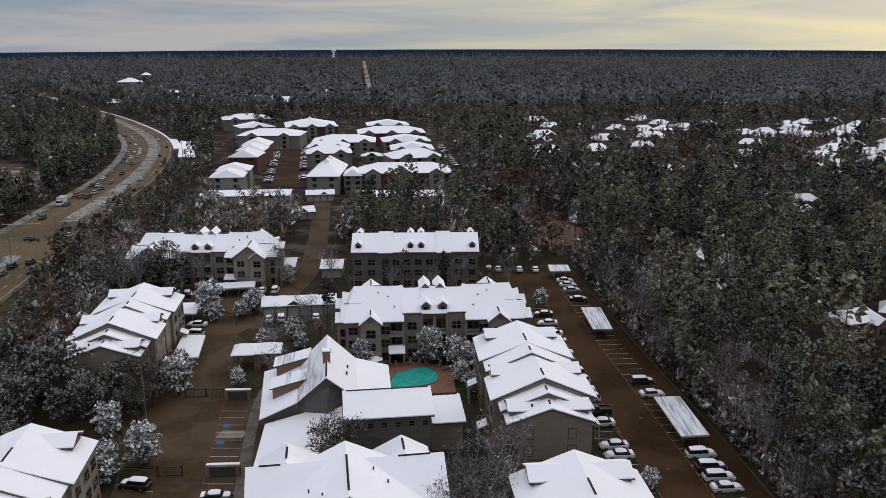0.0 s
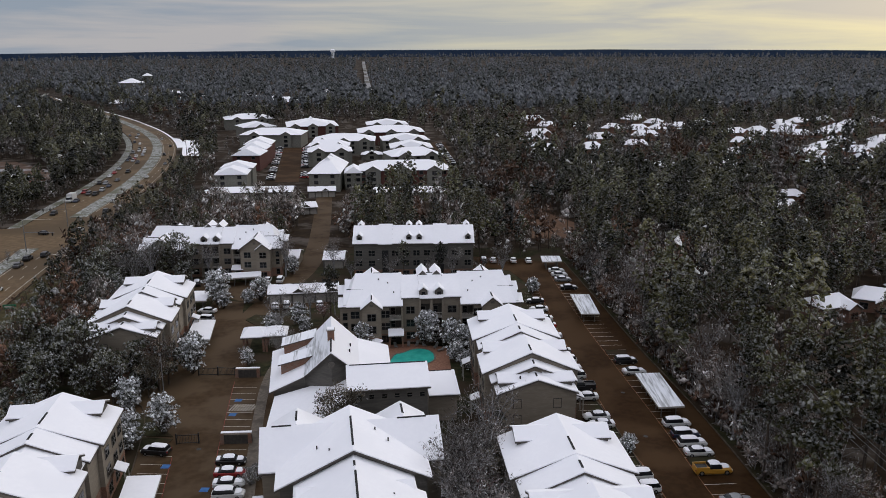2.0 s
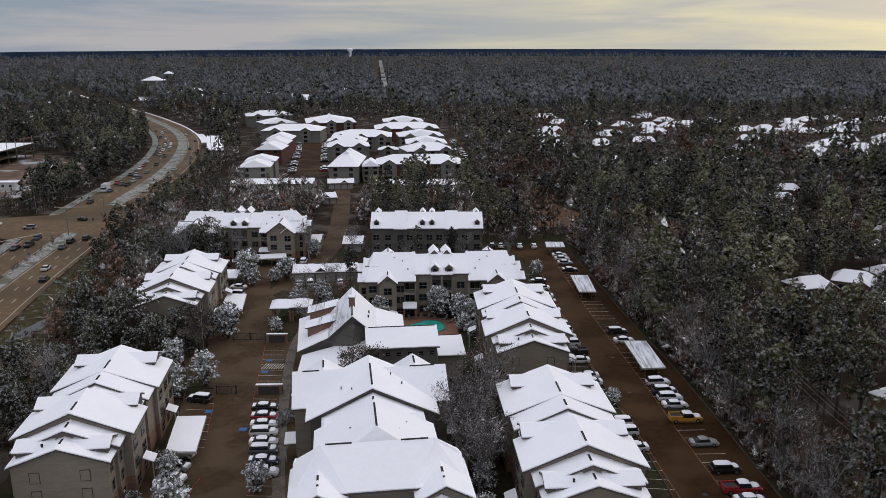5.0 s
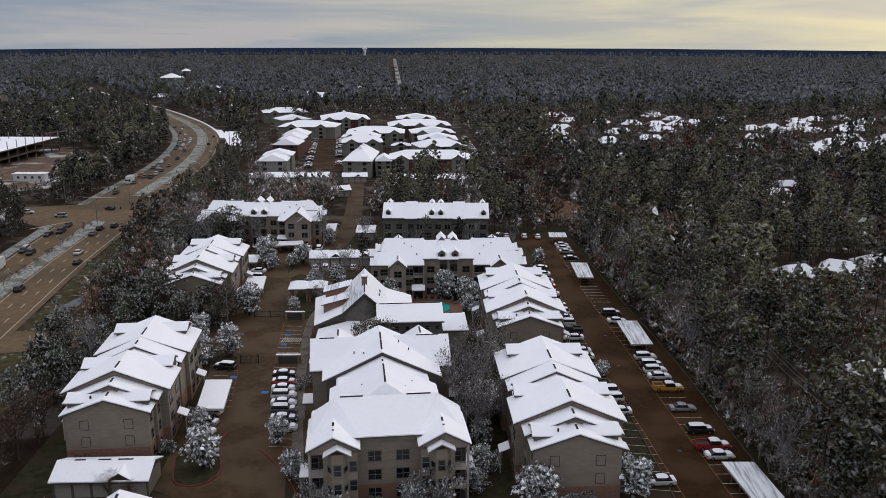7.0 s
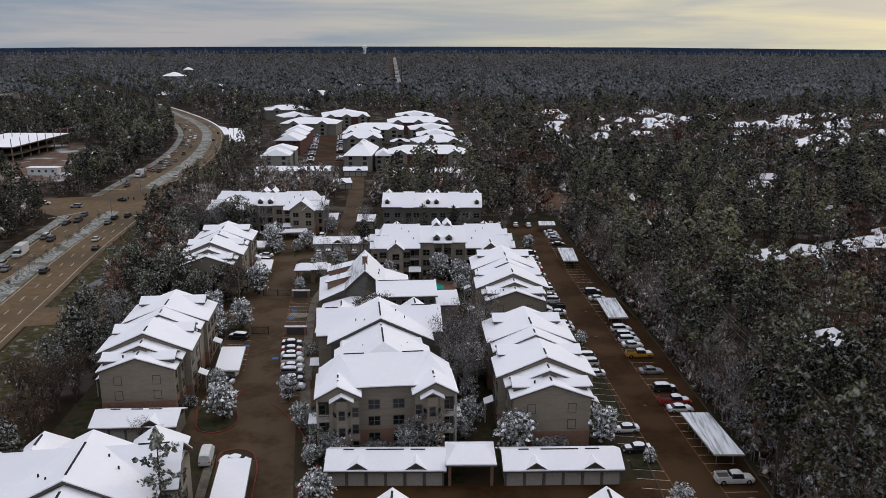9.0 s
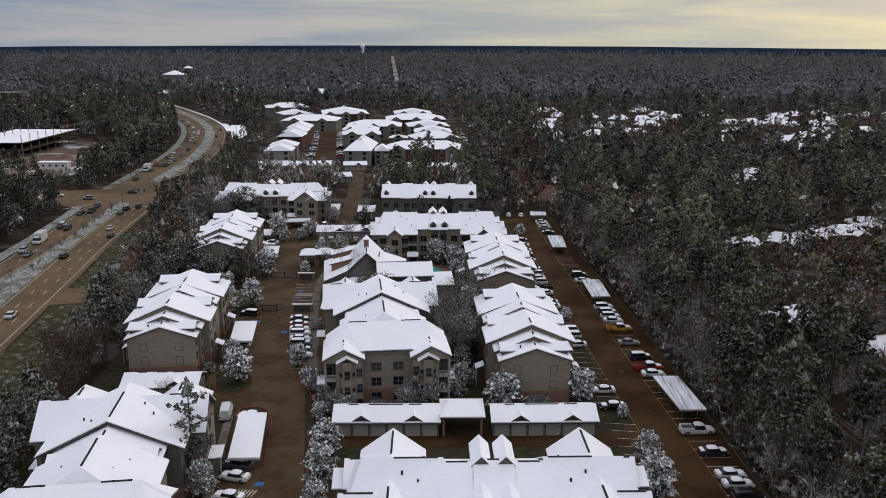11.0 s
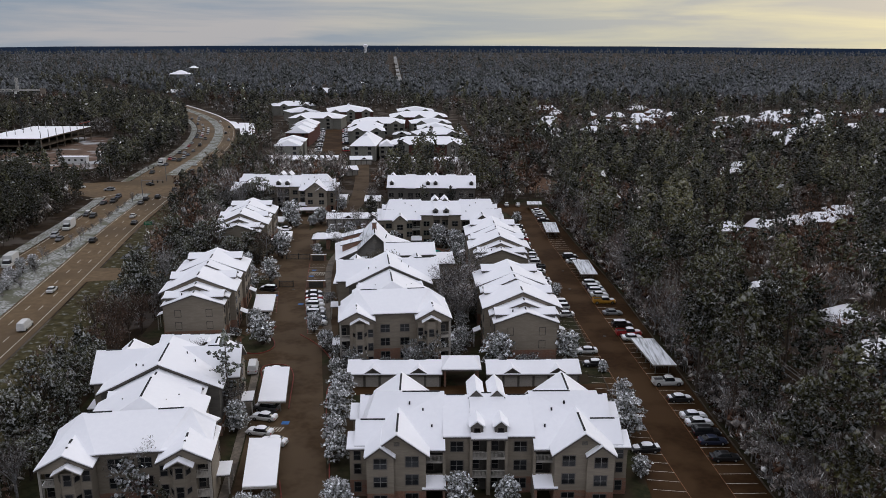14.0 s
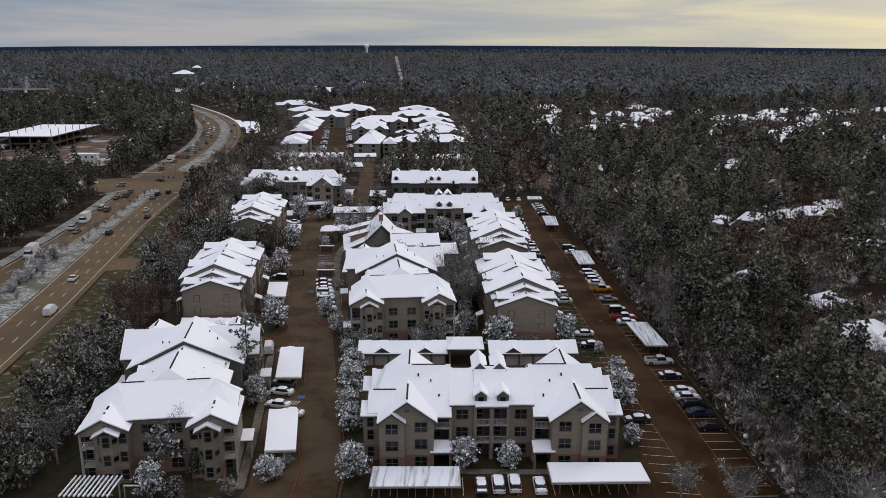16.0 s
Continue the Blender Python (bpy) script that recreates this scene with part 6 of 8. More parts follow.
BR, BG = "red brick and beige flats with a hipped snowy roof", "beige flats with a hipped snowy roof"
far_house(-70.1, 344, -55.2, 344.5, 36, "beige flats with a broad snowy hip over a blind end wall", BEIGE, gables=0, front_hip=16.0)
far_house(-54.6, 351, -46.0, 352, 14, "beige link block with a low snowy roof", BEIGE, gables=0, ze=7.6)
far_house(-48.5, 353, -5.7, 357, 20, BR, RED_BRICK, gables=3)
far_house(-37, 402, -9.5, 412, 20, BG, BEIGE)
far_house(-41, 438.5, -16.5, 441.5, 22, BG, BEIGE)
far_house(-49, 476.5, -20, 482, 24, BG, BEIGE)
far_house(-70.6, 525, -25.5, 532, 27, BR, RED_BRICK, gables=3)
far_house(-71, 580, -40, 585, 26, BR, RED_BRICK)
far_house(-92, 473, -53.5, 476.5, 25, BG, BEIGE, gables=3)
far_house(-90.5, 449, -66, 451, 15, BG, BEIGE)
far_house(-85, 421, -60.5, 425.5, 18, BG, BEIGE)
far_house(-128, 567, -91, 576, 40, BR, RED_BRICK, gables=3, front_hip=8.0)
far_house(-147.5, 510.5, -106, 511.5, 27, BG, BEIGE, gables=2)
far_house(-158, 560, -136, 573, 22, BG, BEIGE, gables=1)
far_house(-191, 627, -154, 640, 28, BG, BEIGE, gables=2)
far_house(-123, 407, -107.5, 407.5, 20, BR, RED_BRICK, gables=0)
far_house(-124.5, 426.5, -109, 427.5, 18, BR, RED_BRICK, gables=0, ze=9.2)
far_house(-126.5, 444, -110.5, 445.5, 20, BR, RED_BRICK, gables=0, ze=9.8)
far_house(-112, 340, -97, 342, 15, BG, BEIGE, gables=0)
far_house(-113.5, 354.5, -98, 356.5, 14, BG, BEIGE, gables=0, ze=9.2)
far_house(-59.5, 451, -46.5, 452, 8, "low beige pavilion with a snowy roof", BEIGE, gables=1, ze=3.2)
garage(pose(-93, 327, 0, 0, 0, 6), 13, "long row of garages with snow-covered roof at the wood's edge", gablets=(2, 8), depth=13)
garage(pose(-26, 327, 0, 0, 0, 5), 13, "long row of garages with snow-covered roof at the wood's edge", gablets=(3, 8), depth=13)
garage(pose(-61.6, 331, 0, 0, 0, 10), 4, "short row of garages with snow-covered roof", gablets=(2,))
garage(pose(-60, 294, 0, 0, 0, 20), 2, "gate house with a snow-covered roof by the lane", gablets=(0,), depth=9)
flat("car_park", [(-92, 372), (-80, 372), (-106, 512), (-118, 512)], ASPHALT, 0.07, "wet asphalt drive between far blocks", "car park")
flat("car_park", [(-2, 420), (-8, 418), (-22, 540), (-12, 545)], ASPHALT, 0.07, "wet asphalt car park beside far blocks", "car park")


FAR_PLOTS = [(-123, 335, -54, 370), (-128, 405, -106, 468), (-50, 350, -4, 380), (-93, 418, -6, 436), (-93, 437, -14, 466), (-150, 470, -17, 506), (-150, 509, -24, 560), (-195, 558, -34, 670)]
far_green = []
fg = random.Random(31)
for _ in range(1500):
    x, y = fg.uniform(-190, 0), fg.uniform(335, 640)
    on_drive = abs(x + 86 + (y - 372) * 0.186) < 13 or abs(x + 5 + (y - 420) * 0.115) < 7 or x < -100 - (y - 330) * 0.32
    if not on_drive and not any(a - 1 < x < c + 1 and b - 1.5 < y < b + 0.72 * (d - b) for a, b, c, d in FAR_PLOTS):
        far_green.append((x, y, fg.uniform(0.16, 0.42)))


# ---------------- houses among the trees ----------------
def cottage(x, y, w, d, turn, label="brick house with a snow-covered roof among trees", z=0.0):
    h = thing("house", pose(x, y, height(x, y), 0, 0, turn), label, "house", "houses among the trees")
    ze, zr = 3.2, 3.2 + d * 0.30
    roof_planes(h, gable_x(0, d / 2 + 0.5, -w / 2 - 0.5, w / 2 + 0.5, ze, zr, d * 0.32, d * 0.32))
    gx = w * 0.22
    roof_planes(h, gable_y(gx, w * 0.22, -d / 2 - 3.0, 0.0, ze, ze + w * 0.15))
    part("wall", Mesh().box(-w / 2, w / 2, -d / 2, d / 2, 0, ze - 0.1).data("wall", BRICK), h)
    part("wall", Mesh().prism(end_wall(gx, w * 0.22, ze, ze + w * 0.15, 0.4), -d / 2 - 2.6, -d / 2 + 1).data("wall", BRICK), h)
    if y < 390:
        window(h, WIN_DOUBLE, -w * 0.25, -d / 2, 1.6)
        window(h, WIN_DOUBLE, gx, -d / 2 - 2.6, 1.6)
    HOUSE_SPOTS.append((x, y, max(w, d) * 0.5))
    return h


for a in ((89, 174, 15, 11, 20), (103, 179, 15, 12, -28), (116, 186, 15, 12, 12), (128, 192, 18, 13, 8), (126, 147, 16, 12, 24), (90, 84, 15, 12, 35), (90, 59, 21, 16, 62), (78.5, 104, 13, 11, 30), (126, 298, 18, 13, -15), (138, 322, 15, 11, 10), (208, 398, 17, 12, 0), (140, 206, 16, 12, 0), (104, 62, 13, 11, 20)):
    cottage(a[0], a[1], a[2] * 0.64, a[3] * 0.66, a[4])
hr = random.Random(11)
for k in range(62):
    for _ in range(30):
        x, y = hr.uniform(45, 420), hr.uniform(395, 690)
        if x > 40 + (y - 395) * 0.05 and x < y * 0.72 and all(math.hypot(x - hx, y - hy) > 19 for hx, hy, hw in HOUSE_SPOTS):
            cottage(x, y, hr.uniform(13, 19), hr.uniform(10, 13), hr.uniform(-40, 40))
            break
for k in range(16):
    cottage(hr.uniform(-420, -170), hr.uniform(900, 1150), hr.uniform(14, 26), hr.uniform(11, 14), hr.uniform(-40, 40), "distant house with a snow-covered roof")


# ---------------- forest ----------------
EDGE = [(53, -20), (51.9, 3.5), (49.5, 30), (46, 80), (42.8, 120), (38.7, 150), (34.7, 190), (31.5, 232)]


def at_x(line, y):
    return next((xa + (xb - xa) * (y - ya) / (yb - ya) for (xa, ya), (xb, yb) in zip(line, line[1:]) if ya <= y <= yb), line[-1][0])


rw = random.Random(3)
count = {"pine": 0, "bare": 0, "russet": 0, "oak": 0}
mid_pine, mid_bare, mid_russet = [], [], []
spots = {}
# wood beside the long car park, and the belt along the highway
for _ in range(26000):
    x, y = rw.uniform(-108, 175), rw.uniform(-18, 300)
    belt = x < -40
    if not free(x, y) or (belt and road_gap(x, y) < 31):
        continue
    gap = 3.2 if belt else 5.2
    cell = (int(x // 4), int(y // 4))
    if any((x - a) ** 2 + (y - b) ** 2 < gap * gap for i in (-1, 0, 1) for j in (-1, 0, 1) for a, b in spots.get((cell[0] + i, cell[1] + j), ())):
        continue
    spots.setdefault(cell, []).append((x, y))
    # the power line keeps a narrow lane free of tall trees, and so does the ground on its near side
    if y < 160 and -5.0 < x - at_x(POLE_LINE, y) < 2.0:
        (mid_russet if rw.random() < 0.6 else mid_bare).append((x, y, rw.uniform(0.25, 0.5)))
        continue
    # pines stand in groups above a grey canopy of leafless trees
    kind = min(1, max(0, 0.5 + 1.25 * noise.noise((x * 0.05, y * 0.05, 1.5)) + rw.gauss(0, 0.2)))
    size = rw.uniform(0.7, 1.25)
    if not belt and kind < 0.6 and shades(x, y, 31 if y < 118 else 44):
        pick = rw.random()
        if pick < 0.3:
            mid_pine.append((x, y, rw.uniform(0.28, 0.45)))
        elif pick < 0.9:
            (mid_russet if pick < 0.6 else mid_bare).append((x, y, rw.uniform(0.28, 0.5)))
        continue
    front = (not belt and x < 80 and y < 118) or (belt and y < 115)
    if belt and y < 215:
        if kind < 0.52 and count["oak"] < 290:
            count["oak"] += 1
            plant(rw.choice(OAKS if rw.random() < 0.35 else YOUNG), x, y, size * 0.95, rw.uniform(0, 360))
            continue
        kind = 0.05 + kind if kind > 0.93 else 0.5 + kind * 0.5
    if kind < (0.40 if x < 57 else 0.76 if y < 60 else 0.72 if x < 92 and y < 125 else 0.60 if x < 92 else 0.4):
        if front and count["pine"] < 300:
            count["pine"] += 1
            plant(rw.choice(PINES), x, y, size * (0.6 if belt else 0.9), rw.uniform(0, 360))
        else:
            mid_pine.append((x, y, size * (0.45 if belt else 0.95)))
    elif kind < 0.84:
        if front and count["bare"] < 290:
            count["bare"] += 1
            plant(rw.choice(BARES), x, y, size * rw.uniform(0.55, 1.0), rw.uniform(0, 360))
        else:
            mid_bare.append((x, y, size * rw.uniform(0.6, 1.0)))
    elif front and count["russet"] < 250:
        count["russet"] += 1
        plant(rw.choice(BROWNS), x, y, size * rw.uniform(0.6, 1.0), rw.uniform(0, 360))
    else:
        mid_russet.append((x, y, size * rw.uniform(0.6, 1.0)))


def light_trunk(h):
    a = 2.094 * np.arange(3)
    ring = np.stack([np.cos(a), np.sin(a), 0 * a], 1)
    return np.concatenate([ring * 0.2, ring * 0.06 + np.array([0, 0, h * 0.93])]), np.array([[0, 1, 4, 3], [1, 2, 5, 4], [2, 0, 3, 5]])


def low_pine(seed, h, n, r, base, big, sprays=0, capped=False, squash=(0.5, 0.85)):
    """A light pine for the distance: n ragged tufts on an egg-shaped, uneven crown."""
    rng = np.random.default_rng(seed)
    t = (np.arange(n) + rng.uniform(0, 0.9, n)) / n
    reach = r * np.maximum(0.1, np.sin(math.pi * (0.2 + 0.74 * t))) ** 0.9 * rng.uniform(0.3, 1.05, n)
    az = 2.4 * np.arange(n) + rng.uniform(-0.6, 0.6, n)
    c = np.stack([np.cos(az) * reach, np.sin(az) * reach, h * (base + (0.98 - base) * t)], 1)
    wide = big * rng.uniform(0.65, 1.3, n)
    made = [tufts_mesh(c, np.stack([wide, wide, wide * rng.uniform(*squash, n)], 1), seed + 1, fine=False, capped=capped)]
    if sprays:
        k = rng.integers(n, size=sprays)
        way = rng.normal(size=(sprays, 3))
        way /= np.linalg.norm(way, axis=1)[:, None]
        made.append(quads_mesh(c[k] + way * wide[k][:, None] * 0.9, big * rng.uniform(0.35, 0.7, sprays), seed + 3, slim=0.3, along=way))
    return joined(*made), light_trunk(h)


def low_bare(seed, h, n, r, base, size, slim, core=6):
    """A light leafless tree: a sheaf of thin twigs fanning out from uneven heaps."""
    rng = np.random.default_rng(seed)
    heaps = max(5, n // 9)
    f = np.sort(rng.uniform(base, 0.95, heaps))
    reach = r * np.sin(math.pi * (0.25 + 0.65 * (f - base) / (1 - base))) * rng.uniform(0.25, 0.95, heaps)
    az = 2.4 * np.arange(heaps) + rng.uniform(-0.5, 0.5, heaps)
    hc = np.stack([np.cos(az) * reach, np.sin(az) * reach, f * h], 1)
    wide = r * rng.uniform(0.26, 0.42, heaps)
    c, way = heaped(rng, hc, np.stack([wide, wide, wide], 1), n // heaps)
    lean = way + (c - np.array([0, 0, h * base * 0.6])) / h * 1.2
    twigs = quads_mesh(c, rng.uniform(0.6, 1.3, len(c)) * size, seed + 1, slim=slim, along=lean)
    pick = rng.choice(heaps, min(core, heaps), replace=False)
    heart = tufts_mesh(hc[pick] * 0.9, np.stack([wide[pick] * 0.7] * 3, 1), seed + 2, fine=False)
    return joined(twigs, heart), light_trunk(h)


def scatter(name, kits, places, crown_mat, trunk_mat, label):
    """Joins copies of light trees into one crown mesh and one trunk mesh."""
    rng = np.random.default_rng(len(places))
    cv, cf, tv, tf = [], [], [], []
    nc = nt = 0
    for x, y, s in places:
        (v, q), (u, w) = kits[rng.integers(len(kits))]
        a = rng.uniform(0, 6.283)
        r = np.array([[math.cos(a), -math.sin(a), 0], [math.sin(a), math.cos(a), 0], [0, 0, 1]]) * s
        o = np.array([x, y, height(x, y)])
        cv.append(v @ r.T + o)
        cf.append(q + nc)
        nc += len(v)
        if trunk_mat:
            tv.append(u @ r.T + o)
            tf.append(as_tris(w) + nt)
            nt += len(u)
    ob = new(name, to_mesh(name, np.concatenate(cv), np.concatenate(cf), crown_mat))
    tagged(ob, label, "forest", "", "stuff")
    if trunk_mat:
        part("trunks", to_mesh("trunks", np.concatenate(tv), np.concatenate(tf), trunk_mat), ob)
    return ob


def fill(n, y0, y1, near_ok, seed):
    """Tree places over the view's widening wedge, thinner with distance."""
    rr = random.Random(seed)
    out = []
    while n > 0:
        n -= 1
        y = y0 + (y1 - y0) * math.sqrt(rr.uniform((y0 / y1) ** 2, 1)) if y0 > 300 else rr.uniform(y0, y1)
        y = min(y, y1)
        half = 0.66 * (y + 110) + 30
        x = rr.uniform(-half, half)
        if not near_ok(x, y) or not free(x, y):
            continue
        out.append((x, y, rr.uniform(0.75, 1.2)))
    return out


PINE_LO = [low_pine(200 + i, h, 30, 3.0, 0.40, 0.95, capped=True, squash=(0.6, 1.0)) for i, h in enumerate((22, 19, 25, 17, 20, 23))]
BARE_LO = [low_bare(220 + i, h, 40, 3.9, 0.22, 1.0, 0.24, 5) for i, h in enumerate((13, 11, 15, 12))]
PINE_MID = [low_pine(260 + i, h, 84, 3.1, 0.38, 0.60, 40, True) for i, h in enumerate((23, 19, 25, 17, 21))]
BARE_MID = [low_bare(270 + i, h, 180, 3.6, 0.20, 0.6, 0.15) for i, h in enumerate((13, 11, 15, 12))]
FAR_LO = [low_pine(240 + i, h, 6, 3.2, 0.45, 1.75, capped=True, squash=(0.9, 1.5)) for i, h in enumerate((20, 16, 24, 18))]


scatter("garden_trees", BARE_LO, far_green[::2], FROST, BARK, "small frosted trees between the far blocks of flats")
scatter("garden_evergreens", PINE_LO, [(x, y, s * 0.7) for x, y, s in far_green[1::2]], OAK, BARK, "small evergreens between the far blocks of flats")


def not_near(x, y):
    return not (-108 < x < 175 and y < 300)


def wedge(n, y0, y1, seed):
    """Places that thin out with the distance, over the view's widening wedge."""
    rr = random.Random(seed)
    out = []
    for _ in range(n):
        y = y0 * (y1 / y0) ** rr.random()
        x = rr.uniform(-1, 1) * (0.64 * (y + 110) + 20)
        if not_near(x, y) and free(x, y):
            out.append((x, y, rr.uniform(0.72, 1.2)))
    return out


# trees that lean out over the edge of the long car park
for k in range(74):
    y = -10 + k * 3.1 + rw.uniform(-1.2, 1.2)
    x = at_x(EDGE, y) + (rw.uniform(1.4, 3.0) if k % 2 else rw.uniform(3.5, 7.0))
    plant(rw.choice((BARES, BARES, OAKS, BROWNS, BARES, PINES, BROWNS)[k % 7]), x, y, rw.uniform(0.72, 1.08), rw.uniform(0, 360))
# low growth along the wood's edge and under its trees
under = []
for k in range(1000):
    y = rw.uniform(-14, 230)
    x = at_x(EDGE, y) + (abs(rw.gauss(0, 1)) * 34 if k % 2 else rw.uniform(0.8, 4.0))
    if free(x, y):
        under.append((x, y, rw.uniform(0.24, 0.44) if k % 2 else rw.uniform(0.35, 0.75)))
for _ in range(500):
    x, y = rw.uniform(-106, -58), rw.uniform(-16, 215)
    if free(x, y):
        under.append((x, y, rw.uniform(0.28, 0.5)))
SHRUB = [low_bare(290 + i, h, 54, 3.8, 0.08, 0.9, 0.2, 4) for i, h in enumerate((12, 10, 14))]
scatter("frosted_undergrowth", SHRUB, [p for i, p in enumerate(under) if i % 3], FROST, PALE_BARK, "frosted shrubs along the edge of the wood")
scatter("russet_undergrowth", SHRUB, [p for i, p in enumerate(under) if i % 3 == 0], BROWN, BARK, "russet shrubs along the edge of the wood")
for i, mat in enumerate((PINE, PINE_DARK, PINE_OLIVE)):
    scatter("pine_wood", PINE_MID, mid_pine[i::3], mat, BARK, ("dark green", "blackish green", "olive green")[i] + " pines of the near wood dusted with snow")
scatter("frosted_wood", BARE_MID, mid_bare, FROST, BARK, "leafless trees of the near wood white with frost")
scatter("russet_wood", BARE_MID, mid_russet, BROWN, BARK, "russet undergrowth of the near wood")


def kind_at(p):
    """Pines, frosted or russet trees, in patches."""
    k = 0.5 + 0.9 * noise.noise((p[0] * 0.022, p[1] * 0.014, 4.0)) + (p[2] - 0.96) * 0.9
    return 0 if k < 0.45 else 1 if k < 0.86 else 2


mid = wedge(6800, 170, 820, 21) + [p for p in fill(900, -20, 330, not_near, 24)] + [p for p in fill(4200, 120, 560, lambda x, y: x < -120 and road_gap(x, y) < 0, 25)]
# the trees between the highway and the flats are young and low
def young(x, y):
    g = road_gap(x, y) if y < 1400 else 1e6
    if y < 420 and 0 < g < 60:
        return 0.42
    if -130 < x < 8 and 262 < y < 335:
        return 0.4
    if x < -165 and 215 < y < 300 and g < 0:
        return 0.6
    return min(1.0, 0.62 + max(0.0, -g - 20) / 220) if y > 560 and -200 < g < 0 else 0.85 if g < 0 else 1.0


mid = [(x, y, s * young(x, y)) if -180 < x < 0 or not shades(x, y, 60 if y < 390 else 44) else (x, y, s * (0.42 if x > 0 else 0.2)) for x, y, s in mid]
# tall pines close to both sides of the highway's far bend
for _ in range(1700):
    y = rw.uniform(430, 1400)
    i = min(range(len(SPINE)), key=lambda k: abs(SPINE[k][1] - y))
    x = SPINE[i][0] + rw.choice((-1, 1)) * rw.uniform(20, 110)
    if free(x, y):
        mid.append((x, y, rw.uniform(0.6, 0.95)))
near_left = [p for p in mid if p[0] < -110 and p[1] < 270]
mid = [p for p in mid if p not in near_left]
scatter("left_wood", PINE_MID, [(x, y, s * 0.8) for x, y, s in near_left[::2]], PINE_DARK, BARK, "green pines beyond the highway dusted with snow")
scatter("left_frosted_wood", BARE_MID, near_left[1::2], FROST, BARK, "frosted leafless trees beyond the highway")
wall = []
for _ in range(9000):
    x, y = rw.uniform(-330, -120), rw.uniform(100, 600)
    if len(wall) < 620 and free(x, y) and not shades(x, y, 34) and -62 < road_gap(x, y) < -20:
        wall.append((x, y, rw.uniform(0.55, 0.9) if y < 420 else rw.uniform(0.5, 0.75)))
scatter("roadside_pines", PINE_MID, [p for p in wall if p[1] < 270], PINE_DARK, BARK, "green roadside pines along the highway dusted with snow")
wall = [p for p in wall if p[1] >= 270]
scatter("roadside_pines", PINE_LO, wall[::2], PINE, BARK, "green roadside pines along the highway dusted with snow")
scatter("dark_roadside_pines", PINE_LO, wall[1::2], PINE_DARK, BARK, "dark roadside pines along the highway")
hem = []
for _ in range(9000):
    x, y = rw.uniform(-260, -95), rw.uniform(40, 420)
    if len(hem) < 520 and free(x, y) and -34 < road_gap(x, y) < -20:
        hem.append((x, y, rw.uniform(0.26, 0.5)))
scatter("frosted_hem", SHRUB, hem[::2], FROST, BARK, "frosted shrubs under the roadside pines")
scatter("evergreen_hem", SHRUB, hem[1::2], OAK, BARK, "evergreen shrubs under the roadside pines")
thicket = []
for _ in range(2400):
    x, y = rw.uniform(-150, 130), rw.uniform(205, 420)
    if free(x, y):
        thicket.append((x, y, rw.uniform(0.25, 0.42) if -130 < x < 8 and y > 268 else rw.uniform(0.4, 0.8)))
scatter("frosted_thicket", BARE_LO, thicket[::2], FROST, BARK, "frosted young trees between the blocks of flats")
scatter("evergreen_thicket", PINE_LO, [(x, y, s * 0.8) for x, y, s in thicket[1::4]], PINE_DARK, BARK, "dark young pines between the blocks of flats")
scatter("russet_thicket", BARE_LO, thicket[3::4], BROWN, BARK, "russet young trees between the blocks of flats")
for i, mat in enumerate((PINE, PINE_DARK, PINE_OLIVE, PINE_DARK)):
    scatter("pine_forest", PINE_LO, [p for p in mid if kind_at(p) == 0][i::4], mat, BARK, ("dark green", "blackish green", "olive green", "blackish green")[i] + " pine forest dusted with snow")
scatter("frosted_forest", BARE_LO, [p for p in mid if kind_at(p) == 1], FROST, BARK, "leafless forest white with frost")
scatter("russet_forest", BARE_LO, [p for p in mid if kind_at(p) == 2], BROWN, BARK, "leafless russet forest with a little snow")
far = [p for p in wedge(15000, 760, 3650, 22) if math.hypot(p[0], p[1]) < 3660]
far = [(x, y, s * young(x, y) * (0.3 if y < 1250 and shades(x, y, 110) else 1.0)) for x, y, s in far if not (-560 < x < -440 and 1080 < y < 1205)]
scatter("far_pine_forest", FAR_LO, [p for p in far if kind_at(p) == 0], PINE_FAR, None, "far dark pine forest, greyed for haze, reaching the skyline")
scatter("far_frosted_forest", FAR_LO, [(x, y, s * 0.85) for x, y, s in far if kind_at((x, y, s))], FROST_FAR, None, "far frosted forest, greyed for haze, reaching the skyline")

# the last ridge at the skyline; its haze is put into the blue colour
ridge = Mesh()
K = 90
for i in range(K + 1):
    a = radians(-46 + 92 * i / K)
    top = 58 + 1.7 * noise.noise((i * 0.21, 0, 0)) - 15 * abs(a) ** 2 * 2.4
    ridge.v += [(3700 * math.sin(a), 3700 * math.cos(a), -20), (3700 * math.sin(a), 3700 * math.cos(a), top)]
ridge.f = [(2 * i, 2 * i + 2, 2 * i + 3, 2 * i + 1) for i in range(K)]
setting("backdrop", ridge, material("haze_blue_far_forest", (0.034, 0.056, 0.100), (0.046, 0.070, 0.118), 0.01, 1.0, spec=0.0), "far forest on the skyline, coloured dark blue for haze", "far forest")


# ---------------- bays, gates and fences ----------------
def at_line(line, y):
    """The x of a polyline at a given y."""
    for (xa, ya), (xb, yb) in zip(line, line[1:]):
        if min(ya, yb) <= y <= max(ya, yb):
            return xa + (xb - xa) * (y - ya) / (yb - ya)
    return line[-1][0]


EAST_IN = [(48.1, -14), (46.5, 2), (43.5, 32), (36.4, 94.5), (34.8, 112.6), (29.2, 162.5), (25.0, 212)]
WEST_IN = [(42.2, -14), (39.1, 10), (37.4, 23.4), (28.9, 98.6), (26.9, 109.8), (22.5, 160), (20.5, 196)]
BAYS_IN = [(-31.0, 70), (-37.3, 94.5), (-39.3, 103.2), (-42.2, 118.9), (-44.5, 131.7)]
LEFT_IN = [(-42.0, 84), (-44.5, 94.4), (-46.7, 104.3)]


